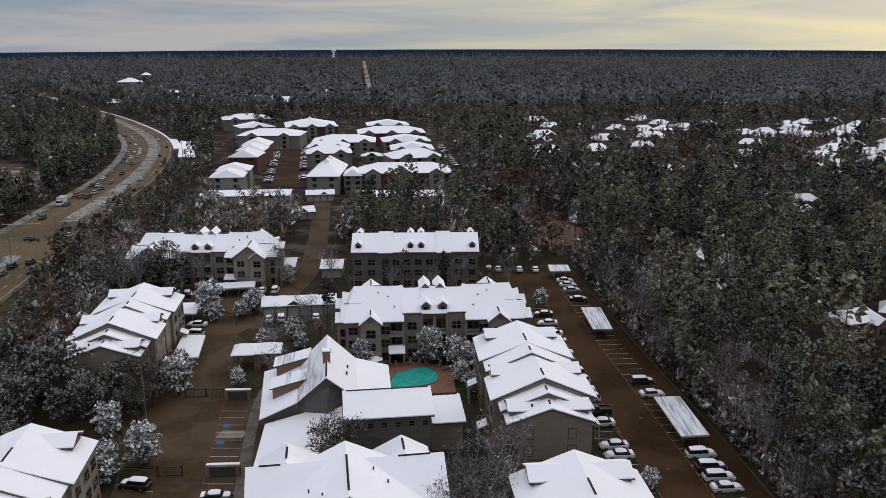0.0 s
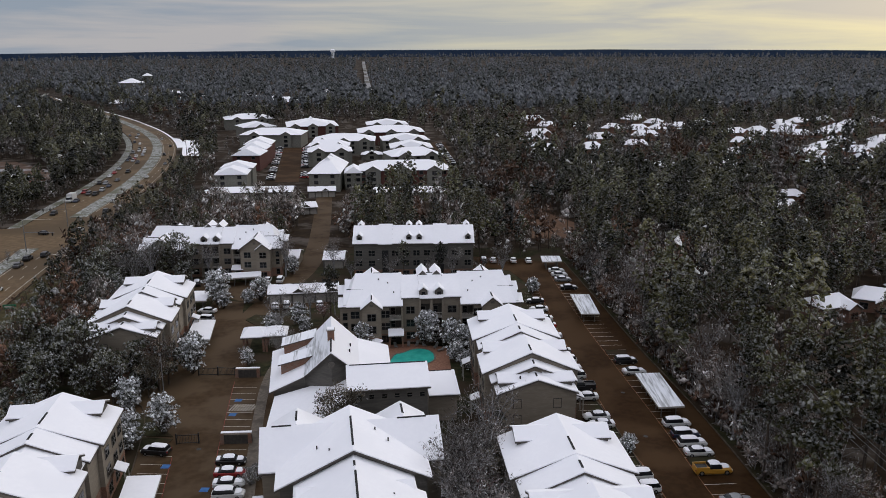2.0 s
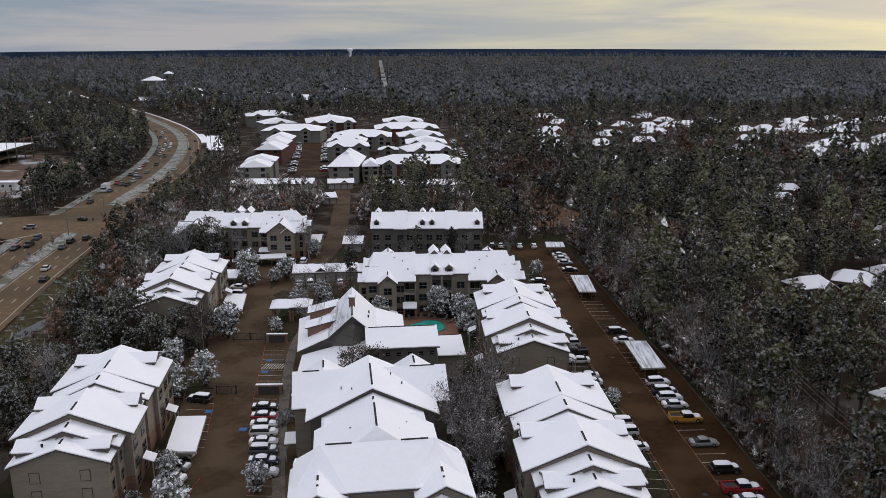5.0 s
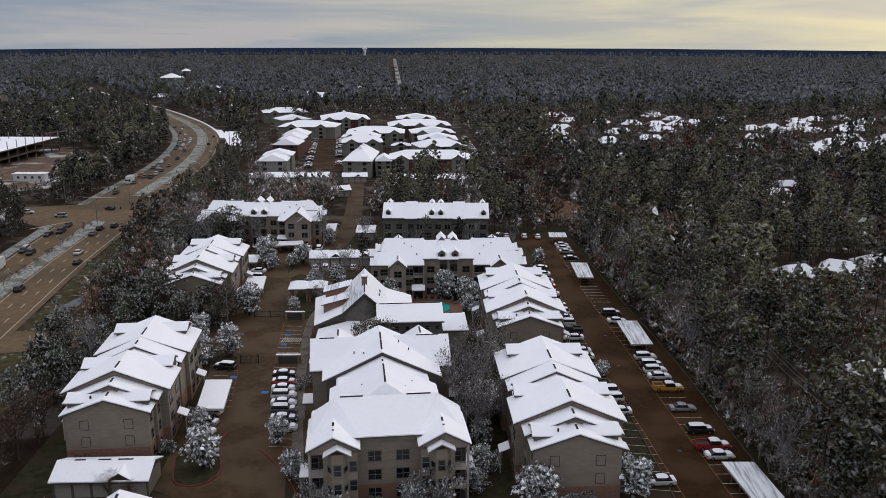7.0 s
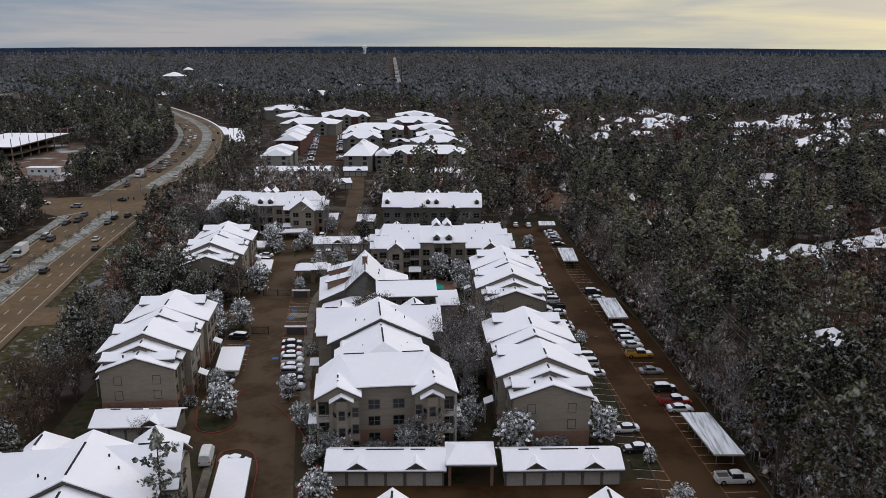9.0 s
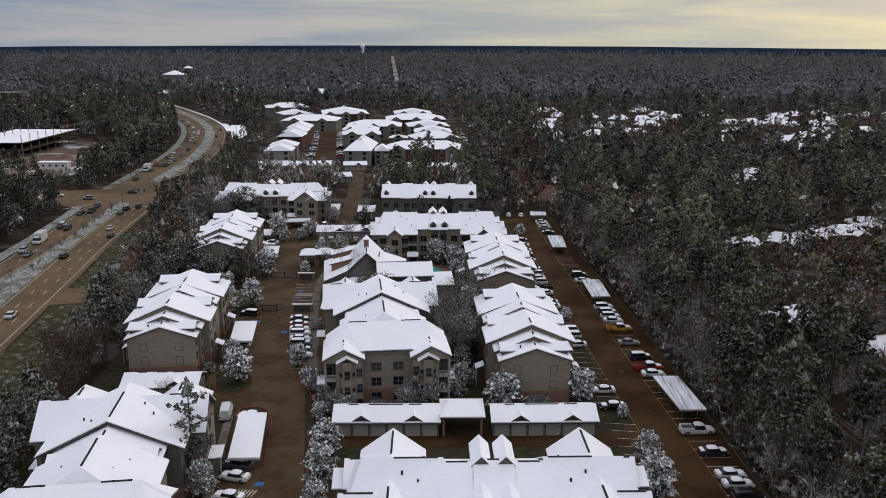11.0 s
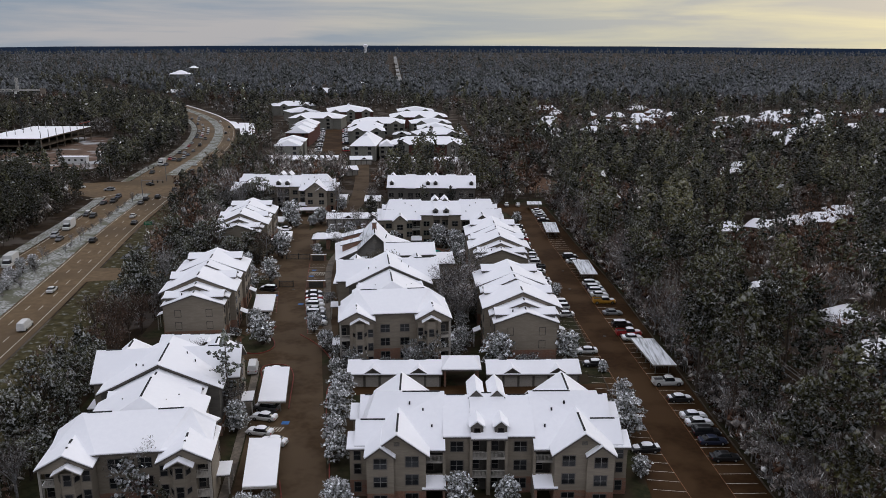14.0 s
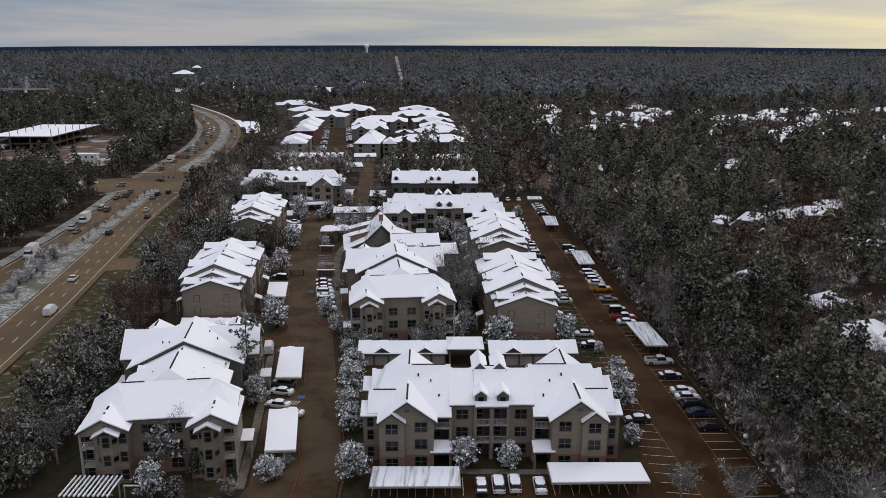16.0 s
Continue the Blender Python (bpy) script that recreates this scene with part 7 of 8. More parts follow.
def bays(name, line, depth, y0, y1, slope, paint_mat, skip=(), pitch=2.72):
    """Bay lines of one parking row: depth towards +x (or -x), slope: rise in y per metre of depth."""
    lines, edge = Mesh(), Mesh()
    y = y0
    while y < y1:
        x = at_line(line, y)
        if not any(a < y < b for a, b in skip):
            xe = x + depth
            lines.slab([(x, y - 0.055, 0.086), (xe, y - 0.055 + slope * depth, 0.086), (xe, y + 0.055 + slope * depth, 0.086), (x, y + 0.055, 0.086)][::1 if depth > 0 else -1], 0.008)
        y += pitch
    y = y0
    while y < y1 - 1:
        xa, xb = at_line(line, y), at_line(line, y + 4)
        edge.slab([(xa - 0.06, y, 0.0835), (xa + 0.06, y, 0.0835), (xb + 0.06, y + 4, 0.0835), (xb - 0.06, y + 4, 0.0835)], 0.006)
        y += 4
    setting(name, lines, PAINT_WHITE, "worn white parking bay lines", "road marking")
    setting(name + "_edge", edge, paint_mat, "worn orange line along the parking bays", "road marking")


bays("bay_lines", EAST_IN, 4.9, -8, 208, 0.09, PAINT_ORANGE)
bays("bay_lines", WEST_IN, -4.9, -8, 192, -0.07, PAINT_ORANGE)
bays("bay_lines", BAYS_IN, 4.6, 72, 131, 0.02, PAINT_RED)
bays("bay_lines", LEFT_IN, -4.8, 86, 103, -0.04, PAINT_RED)
front_lines = Mesh()
for i in range(15):
    x = -7.4 + i * 2.66
    y = 2.0 + x * 0.08
    front_lines.slab([(x - 0.06, y - 5.0, 0.084), (x + 0.06, y - 5.0, 0.084), (x - 0.34, y, 0.084), (x - 0.46, y, 0.084)], 0.006)
setting("bay_lines", front_lines, PAINT_WHITE, "worn white parking bay lines", "road marking")
hatch = Mesh()
for i in range(9):
    x = -42.0 + i * 0.5
    hatch.slab([(x, 119.0, 0.087), (x + 0.22, 119.0, 0.087), (x + 0.62, 121.7, 0.087), (x + 0.40, 121.7, 0.087)], 0.008)
for i in range(8):
    x = -29.4 + i * 0.52
    hatch.slab([(x, 25.2, 0.087), (x + 0.22, 25.2, 0.087), (x + 0.62, 27.0, 0.087), (x + 0.40, 27.0, 0.087)], 0.008)
setting("hatched_bay", hatch, PAINT_WHITE, "white hatched access aisle", "road marking")
for x, y in ((-41.4, 123.4), (-40.8, 117.4), (-46.2, 99.2), (-25.4, 28.6), (22.3, -4.6), (-38.0, 92.6)):
    mark = setting("accessible_bay_mark", Mesh().slab([(x - 0.65, y - 0.6, 0.088), (x + 0.65, y - 0.6, 0.088), (x + 0.65, y + 0.6, 0.088), (x - 0.65, y + 0.6, 0.088)], 0.008), PAINT_BLUE, "blue accessible parking mark", "road marking")
for x, y, r in ((-35.3, 91.6, 0.3), (35.5, 75.2, 0.4), (31.0, 110.5, 0.4), (-30.8, 47.5, 0.4), (30.6, 128.0, 0.4), (-42.8, 104.8, 0.4)):
    setting("drain_cover", Mesh().tube((x, y, 0.07), (x, y, 0.09), r, r, 12), DARK_METAL, "dark iron drain cover in the asphalt", "drain cover")
# grass islands in the long car park
for y, d in ((51.2, 1), (102.6, 1), (148.5, 1), (6.0, 1), (53.5, -1), (106.5, -1)):
    x = at_line(EAST_IN if d > 0 else WEST_IN, y)
    me = Mesh().slab([(x + d * 0.3, y - 1.3, 0.2), (x + d * 4.6, y - 1.2, 0.2), (x + d * 4.6, y + 1.4, 0.2), (x + d * 0.3, y + 1.1, 0.2)][::d], 0.2)
    tagged(new("grass_island", me.data("grass_island", GRASS)), "small grass island with a kerb in the car park", "island", "", "structure")
for pts in ([(-62.2, 116.8), (-56, 117.2), (-53, 113.5), (-48.4, 108.8), (-54.4, 109.1), (-61, 111)], [(-47.5, 163), (-44, 166), (-45.5, 171), (-50.5, 172), (-52, 168)], [(-62, 104), (-49, 104.5), (-48.2, 108), (-54, 108.6), (-61, 108)]):
    tagged(new("grass_island", Mesh().slab([(x, y, 0.2) for x, y in pts], 0.2).data("grass_island", GRASS)), "kerbed planting island of dark grass", "island", "", "structure")
walk_me = strip(Mesh(), smooth_line([(-25.0, 62), (-30.5, 84), (-33.6, 100), (-37.0, 118), (-39.2, 133), (-39.0, 143)]), -0.2, 1.7, 0.12, 0.12)
setting("pavement", walk_me, CONCRETE, "grey concrete footpath beside the flats", "footpath")
setting("pavement", strip(Mesh(), smooth_line([(-26.8, -3), (-30.2, 18), (-34.6, 40), (-37, 52)]), -1.0, 0.4, 0.12, 0.12), CONCRETE, "grey concrete footpath beside the carports", "footpath")
setting("pavement", strip(Mesh(), smooth_line([(-9, 3.4), (8, 4.4), (33, 6.0)]), -0.7, 0.7, 0.12, 0.12), CONCRETE, "grey concrete footpath before the front building", "footpath")


def gate_wall(x0, y0, x1, y1, label="dark masonry gate wall capped with snow"):
    L = math.hypot(x1 - x0, y1 - y0)
    h = thing("gate_wall", pose((x0 + x1) / 2, (y0 + y1) / 2, 0, 0, 0, math.degrees(math.atan2(y1 - y0, x1 - x0))), label, "wall")
    part("wall", Mesh().box(-L / 2, L / 2, -0.5, 0.5, 0, 1.7).data("wall", GAP), h)
    part("coping", Mesh().box(-L / 2 - 0.1, L / 2 + 0.1, -0.55, 0.55, 1.7, 1.82).data("coping", CONCRETE), h)
    part("snow", Mesh().box(-L / 2, L / 2, -0.1, 0.5, 1.825, 1.92).data("snow", SNOW), h)
    for s in (-1, 1):
        part("pier", Mesh().box(s * (L / 2 - 0.25) - 0.3, s * (L / 2 - 0.25) + 0.3, -0.6, -0.5, 0, 1.95).data("pier", BRICK), h)


gate_wall(-39.7, 107.0, -34.7, 107.4)
gate_wall(-44.8, 134.2, -40.1, 134.5)


def bar_gate(x0, y0, x1, y1, label="dark steel bar gate across the drive"):
    L = math.hypot(x1 - x0, y1 - y0)
    h = thing("metal_gate", pose(x0, y0, 0.08, 0, 0, math.degrees(math.atan2(y1 - y0, x1 - x0))), label, "gate")
    for z in (0.12, 1.5):
        part("rail", Mesh().box(0, L, -0.05, 0.05, z, z + 0.1).data("rail", DARK_METAL), h)
    for i in range(int(L / 0.25) + 1):
        part("picket", Mesh().box(i * 0.25 - 0.02, i * 0.25 + 0.02, -0.02, 0.02, 0.2, 1.5).data("picket", DARK_METAL), h)
    for x in (0, L):
        part("post", Mesh().box(x - 0.1, x + 0.1, -0.1, 0.1, -0.08, 1.9).data("post", DARK_METAL), h)


bar_gate(-47.0, 106.4, -43.4, 106.8)
bar_gate(-52.5, 134.8, -48.7, 134.9)
bar_gate(-48.7, 135.1, -45.2, 134.9)


def lamp_post(x, y, hgt, label, arm=True, mat=METAL):
    h = thing("street_lamp", pose(x, y, 0), label, "street lamp")
    part("pole", Mesh().tube((0, 0, 0), (0, 0, hgt), 0.11, 0.06, 8).data("pole", mat), h)
    part("base", Mesh().tube((0, 0, 0), (0, 0, 0.5), 0.25, 0.22, 8).data("base", CONCRETE), h)
    if arm:
        part("arm", Mesh().tube((0, 0, hgt - 0.1), (1.4, 0, hgt + 0.15), 0.05, 0.04, 6).data("arm", mat), h)
        part("lamp_head", Mesh().box(1.2, 1.9, -0.16, 0.16, hgt + 0.08, hgt + 0.22).data("lamp_head", mat), h)


lamp_post(-54.4, 121.3, 10.5, "tall pale steel flood-light pole", False)
lamp_post(-31.2, 127.0, 5.0, "short dark lamp post on the footpath", mat=DARK_METAL)


def signal_mast(x, y, turn, reach):
    """Traffic signals on a cantilever mast."""
    h = thing("traffic_signal", pose(x, y, 0, 0, 0, turn), "steel traffic signal mast over the highway", "traffic signal")
    part("pole", Mesh().tube((0, 0, 0), (0, 0, 7.2), 0.18, 0.12, 8).data("pole", METAL), h)
    part("arm", Mesh().tube((0, 0, 6.6), (reach, 0, 7.0), 0.10, 0.06, 8).data("arm", METAL), h)
    for i in range(3):
        x2 = reach * (0.5 + 0.22 * i)
        part("signal_head", Mesh().box(x2 - 0.18, x2 + 0.18, -0.15, 0.15, 6.0, 7.0).data("signal_head", DARK_METAL), h)
    part("lamp_pole", Mesh().tube((0, 0, 7.2), (0, 0, 10.2), 0.1, 0.07, 8).data("lamp_pole", METAL), h)


signal_mast(-145.5, 271, 190, 11)
signal_mast(-140.5, 233, -10, 11)
signal_mast(-172.5, 270, -80, 11)
signal_mast(-119.5, 243, 100, 10)
sg = thing("road_sign", pose(-111, 171, 0, 0, 0, 5), "green road sign with pale bars beside the highway", "road sign")
part("panel", Mesh().box(-1.6, 1.6, -0.04, 0.04, 1.6, 2.8).data("panel", material("green_sign", (0.01, 0.13, 0.06), (0.015, 0.16, 0.08), 3.0, 0.5)), sg)
for z in (1.9, 2.3):
    part("text_bar", Mesh().box(-1.2, 1.1, -0.06, -0.045, z, z + 0.16).data("text_bar", PAINT_WHITE), sg)
for x in (-1.1, 1.1):
    part("post", Mesh().box(x - 0.05, x + 0.05, 0.05, 0.13, 0, 2.7).data("post", METAL), sg)
setting("pond", Mesh().slab([(x, y, 0.09) for x, y in ((-103.0, 131), (-100.6, 132), (-99.4, 140), (-99.8, 148), (-102.4, 147), (-103.6, 139))], 0.1), material("puddle_water", (0.03, 0.032, 0.035), (0.04, 0.042, 0.045), 0.4, 0.1), "dark drainage pond in the verge", "pond")


# ---------------- parked cars ----------------
def heading(line, y, d):
    """Nose direction of a car parked square to a row's line; d: +1 east of the line, -1 west of it."""
    a = math.degrees(math.atan2(at_line(line, y + 2) - at_line(line, y - 2), 4))
    return -90 - a if d > 0 else 90 - a


EAST = ((142.6, "suv", "black", 1), (137.0, "sedan", "white", 1), (114.4, "suv", "white", 1), (110.4, "suv", "blue", 1), (107.4, "suv", "white", 1), (104.4, "sedan", "white", 1), (98.9, "pickup", "yellow", 1), (90.3, "sedan", "silver", 0), (81.9, "suv", "black", 1), (76.2, "pickup", "red", 1), (73.2, "sedan", "white", 1), (49.4, "pickup", "white", 0), (42.2, "sedan", "black", 1), (35.3, "sedan", "white", 1), (32.6, "sedan", "white", 1), (29.2, "suv", "black", 0), (26.2, "sedan", "blue", 0), (20.9, "sedan", "black", 0), (211.4, "sedan", "white", 1), (207.2, "sedan", "white", 1), (202.4, "sedan", "silver", 1), (194.5, "sedan", "black", 1))
for y, kind, colour, snowy in EAST:
    car(at_line(EAST_IN, y) + 2.5, y, heading(EAST_IN, y, 1), kind, colour, bool(snowy))
WEST = ((168.9, "sedan", "white", 1), (164.0, "sedan", "red", 1), (157.0, "sedan", "silver", 1), (147.8, "sedan", "black", 1), (142.7, "suv", "white", 1), (138.5, "sedan", "white", 1), (134.6, "suv", "white", 1), (129.2, "pickup", "black", 0), (124.9, "sedan", "white", 1), (116.9, "sedan", "white", 1), (113.8, "sedan", "white", 1), (96.8, "suv", "white", 1), (93.4, "suv", "white", 1), (88.1, "sedan", "white", 1), (64.7, "sedan", "white", 1), (57.9, "sedan", "black", 1), (22.8, "sedan", "black", 1), (33.0, "sedan", "white", 1), (176.0, "sedan", "white", 1), (182.5, "sedan", "black", 1))
for y, kind, colour, snowy in WEST:
    car(at_line(WEST_IN, y) - 2.5, y, heading(WEST_IN, y, -1), kind, colour, bool(snowy))
for y, kind, colour in ((100.0, "sedan", "black"), (96.4, "sedan", "red"), (93.3, "sedan", "white"), (90.3, "suv", "white"), (87.1, "sedan", "white"), (84.3, "suv", "grey"), (81.0, "sedan", "blue"), (77.4, "suv", "white")):
    car(at_line(BAYS_IN, y) + 2.4, y + 0.3, -84, kind, colour, True)
for x, y, a, kind, colour, snowy in ((-49.2, 103.2, 82, "suv", "black", 1), (-45.2, 83.0, 80, "suv", "white", 1), (-44.6, 79.0, 80, "sedan", "silver", 1), (-44.0, 75.6, 80, "sedan", "white", 1), (-37.6, 50.6, 12, "van", "white", 0), (-32.9, 49.6, 80, "sedan", "white", 1), (-28.6, 24.2, 80, "sedan", "white", 1), (-29.4, 29.6, 80, "sedan", "white", 1), (-30.0, 33.2, 80, "suv", "grey", 1), (-25.4, 21.0, 80, "sedan", "white", 1), (-24.2, 2.6, 80, "sedan", "white", 1), (-62.9, 173.4, 84, "sedan", "white", 1), (-61.7, 167.2, 84, "suv", "silver", 1), (-60.4, 162.6, 84, "sedan", "white", 1), (-54.3, 200.4, 4, "sedan", "white", 1), (-50.9, 200.8, 4, "suv", "white", 1)):
    car(x, y, a, kind, colour, bool(snowy))
for x, y, colour, kind in ((8.4, -0.6, "black", "sedan"), (10.9, 0.0, "white", "suv"), (13.3, 0.4, "white", "suv"), (17.0, 0.2, "white", "sedan")):
    car(x, y, 4, kind, colour, kind != "van", z=0.08)
for x, y, a, kind, colour in ((6.7, 222.6, 2, "suv", "black"), (9.6, 222.8, 2, "sedan", "white"), (15.7, 222.6, 2, "sedan", "white"), (20.3, 222.4, 2, "sedan", "white"), (-75.8, 196.5, 15, "suv", "white"), (-73.2, 197.0, 15, "suv", "black"), (-47.0, 177.6, 12, "sedan", "white"), (-44.2, 178.2, 12, "suv", "white"), (-36.0, 179.0, 12, "sedan", "silver")):
    car(x, y, a, kind, colour, True)
hc = random.Random(5)
for i in range(22):
    y = 378 + i * 6.0
    for s in (-1, 1):
        if hc.random() < 0.75:
            car(-86 - (y - 372) * 0.186 + s * 8.5, y, 90 + hc.choice((-1, 1)) * 4, hc.choice(("sedan", "suv")), hc.choice(("white", "black", "silver", "grey", "red")), True)
for i in range(12):
    y = 430 + i * 8.5
    car(-4 - (y - 420) * 0.115, y, 84, hc.choice(("sedan", "suv")), hc.choice(("white", "black", "silver")), True)


# ---------------- traffic standing on the highway ----------------
def on_road(y, d):
    best = min(range(1, len(SPINE) - 1), key=lambda i: abs(SPINE[i][1] - y))
    (xa, ya), (xb, yb) = SPINE[best - 1], SPINE[best + 1]
    a = math.atan2(-(xb - xa), yb - ya)
    x = at_line(SPINE, y)
    return x + d * math.cos(a), y + d * math.sin(a), math.degrees(a)


used = []
for i in range(64):
    y, d = hc.choice((hc.uniform(285, 410), hc.uniform(285, 560), hc.uniform(150, 230), hc.uniform(400, 620))), hc.choice((-6.2, -9.6, -12.6))
    if any(abs(y - a) < 8 and d == b for a, b in used):
        continue
    used.append((y, d))
    if y < 240:
        d = between(L_OUT, y) + (1.9 if d < -7 else 5.2)
    x, yy, a = on_road(y, d)
    car(x, yy, a + 180, hc.choice(("sedan", "suv", "sedan", "suv", "pickup")), hc.choice(("white", "black", "silver", "grey", "silver", "blue", "white", "black", "white", "black", "red")), False, "traffic on the highway", 0.11)
for y, d, kind, colour in ((96, 10.2, "sedan", "white"), (150, 6.4, "suv", "black"), (176, 13.6, "sedan", "black"), (188, 10.2, "sedan", "white"), (222, 6.4, "suv", "black"), (226, 10.2, "suv", "black"), (214, 6.4, "sedan", "grey"), (244, 13.0, "sedan", "black"), (262, 10.0, "sedan", "silver"), (296, 9.6, "suv", "black"), (318, 6.4, "sedan", "white"), (352, 9.8, "suv", "black"), (383, 6.4, "sedan", "white"), (430, 9.8, "sedan", "silver"), (470, 6.4, "suv", "black"), (512, 9.6, "sedan", "black"), (556, 6.4, "sedan", "white"), (68, 13.4, "van", "white")):
    x, yy, a = on_road(y, d)
    car(x, yy, a, kind, colour, False, "traffic on the highway", 0.11)
for y, d in ((124, -10.0), (171, -7.4), (322, -12.2)):
    x, yy, a = on_road(y, d)
    car(x, yy, a + 180, "truck", "white", False, "traffic on the highway", 0.11)
for x, y, a, kind, colour in ((-160, 243, 100, "suv", "silver"), (-148, 258, 60, "sedan", "black"), (-176, 248, -70, "suv", "white")):
    car(x, y, a, kind, colour, False, "traffic on the highway", 0.11)


# ---------------- garden planting ----------------
gr = random.Random(17)
for x, y, s in ((-20.5, 52.2, 1.7), (-17.2, 51.8, 1.8), (-11.1, 53.6, 1.1), (-5.4, 55.4, 1.8), (-2.4, 56.2, 2.3), (-19.0, 52.8, 1.5), (-4.0, 55.2, 1.6), (2.5, 63.0, 1.2), (16.2, 55.6, 0.9), (17.8, 55.8, 0.9), (-23.6, 61.0, 1.4), (-47.4, 69.0, 1.5), (-45.8, 78.0, 1.2), (3.0, 60.0, 1.2), (4.6, 66.0, 1.3), (-45.6, 143.6, 0.9), (-22.0, 4.0, 0.9), (-28.0, -4.6, 1.0), (-25.2, 104.0, 1.2), (-31.5, 94.0, 1.0), (-30.8, 96.5, 1.0), (-13.6, 54.0, 0.55), (-13.0, 55.0, 0.6), (-12.2, 55.8, 0.55), (-11.2, 56.3, 0.6), (-10.1, 56.6, 0.6), (-9.0, 56.8, 0.55), (-7.9, 57.0, 0.6), (-6.8, 57.2, 0.55), (14.6, 57.0, 1.0), (16.4, 57.2, 1.1), (19.0, 57.4, 0.9), (-0.6, 147.2, 1.6)):
    plant(gr.choice(BUSHES), x, y, s, gr.uniform(0, 360))
for x, y, s in ((-13.9, 15.8, 0.95), (-15.2, 20.5, 0.9), (-11.0, 1.5, 0.9), (5.6, 5.2, 1.0), (12.6, 5.8, 1.0), (33.6, 38.2, 0.9), (32.6, 27.0, 1.25), (32.9, 15.0, 0.8), (32.4, 54.4, 0.6), (26.9, 104.7, 0.65), (11.4, 55.6, 1.45), (25.6, 60.6, 1.5), (-25.4, 63.0, 0.85), (-20.9, 50.4, 0.75), (-16.9, 54.6, 0.85), (-6.4, 56.5, 0.8), (-2.9, 58.2, 1.0), (3.1, 74.8, 0.8), (0.4, 69.6, 0.7), (3.2, 66.7, 0.85), (2.4, 61.7, 0.75), (-62.5, 180.0, 1.5), (-52.1, 183.2, 1.2), (-43.9, 139.9, 0.6), (-54.1, 135.8, 1.3), (-60.4, 120.0, 1.35), (-50.4, 109.8, 1.15), (-54.6, 103.7, 1.0), (-17.4, 38.2, 1.1), (-40.2, 2.4, 1.35), (-15.9, 28.2, 1.1), (-10.9, 0.5, 1.0), (-23.4, -0.8, 0.7), (-32.8, 25.3, 0.9), (-39.0, -6.3, 0.9), (-30.3, 73.0, 0.8), (-39.6, 64.6, 1.3), (-44.6, 76.2, 0.8), (-22.6, 0.4, 0.75), (-33.0, 25.0, 0.9), (-60.1, 119.0, 1.05), (-54.8, 106.2, 0.95)):
    plant(gr.choice(LADENS), x, y, s, gr.uniform(0, 360))
for x, y, s in ((-59.9, 177.1, 0.95), (-54.8, 181.0, 0.9), (-49.0, 208.0, 0.9), (-43.0, 158.0, 1.0), (-7.3, 152.0, 1.3), (-1.9, 151.0, 1.25), (1.6, 151.0, 1.2), (3.0, 146.0, 1.2), (-1.2, 143.0, 1.0), (-21.0, 150.0, 1.0), (19.0, 191.0, 1.0), (-36.0, 160.0, 0.9), (-38.5, 165.5, 1.0), (1.0, 138.5, 0.8)):
    plant(gr.choice(LADENS), x, y, s, gr.uniform(0, 360))
for x, y, s in ((-33.9, 136.5, 0.85), (-36.5, 139.0, 0.75), (-59.2, 130.6, 0.85), (-0.8, 84.0, 1.0), (1.2, 88.5, 1.05), (3.6, 80.0, 0.95), (0.2, 94.5, 0.9), (2.5, 74.0, 0.9), (4.4, 98.0, 0.95), (0.6, 77.5, 0.85), (3.0, 92.0, 0.9), (-40.5, 155.0, 0.8), (-36.5, 169.0, 0.75), (-31.0, 172.0, 0.7), (-19.7, 199.0, 0.75), (-9.0, 199.5, 0.8), (-2.5, 200.0, 0.75), (5.0, 200.0, 0.7), (11.5, 203.0, 0.8), (-93, 196, 0.9), (-88, 199, 0.95), (-84, 193, 0.9), (-80, 199.5, 1.0), (-76, 201, 0.85), (-90, 203, 1.0), (-86, 187, 0.8), (-50.4, 206, 0.8), (-71, 201, 0.7), (-95, 206, 1.0), (-50.5, 110.0, 0.5), (-57.0, 213.0, 0.8), (-36.5, 206.0, 0.7), (-30.5, 199.0, 0.7)):
    plant(gr.choice(BARES), x, y, s, gr.uniform(0, 360))
for x, y, s in ((-30.3, 138.8, 1.0), (-38.5, 1.6, 0.9), (1.8, 80.0, 1.25), (3.2, 86.0, 1.2), (-32.5, 165.0, 0.9), (-28.5, 158.0, 0.7)):
    plant(REDS[0], x, y, s, gr.uniform(0, 360))
for x, y, s in ((-32.2, -6.5, 0.42), (6.0, 103.5, 0.5), (-32.0, 172.0, 0.62), (-6.0, 197.5, 0.6), (-16.0, 199.0, 0.5)):
    plant(gr.choice(PINES), x, y, s, gr.uniform(0, 360))
for x, y, s in ((-85, 132, 1.0), (-79, 126, 0.9), (-72, 127, 1.3), (-66, 124.5, 1.2), (-61, 127.0, 1.15), (-57, 130.5, 1.05), (-55.5, 137, 0.75), (-56.2, 142.5, 0.7), (-69, 121, 1.0), (-76, 121, 1.1), (6.4, 90.0, 1.0), (5.6, 84.0, 0.85), (-64, 121.5, 0.9), (-83, 139, 0.9), (-58.5, 124.2, 0.6), (-82, 147, 0.9), (-63.5, 130, 0.6), (-34.5, -8, 0.6), (-28, -11.5, 0.5), (-82, 198, 1.35), (-98, 198, 1.1), (-88, 196, 1.2), (-78, 198.5, 1.3), (-92.5, 198.5, 1.2), (-75.5, 194, 1.0)):
    plant(gr.choice(OAKS), x, y, s, gr.uniform(0, 360))
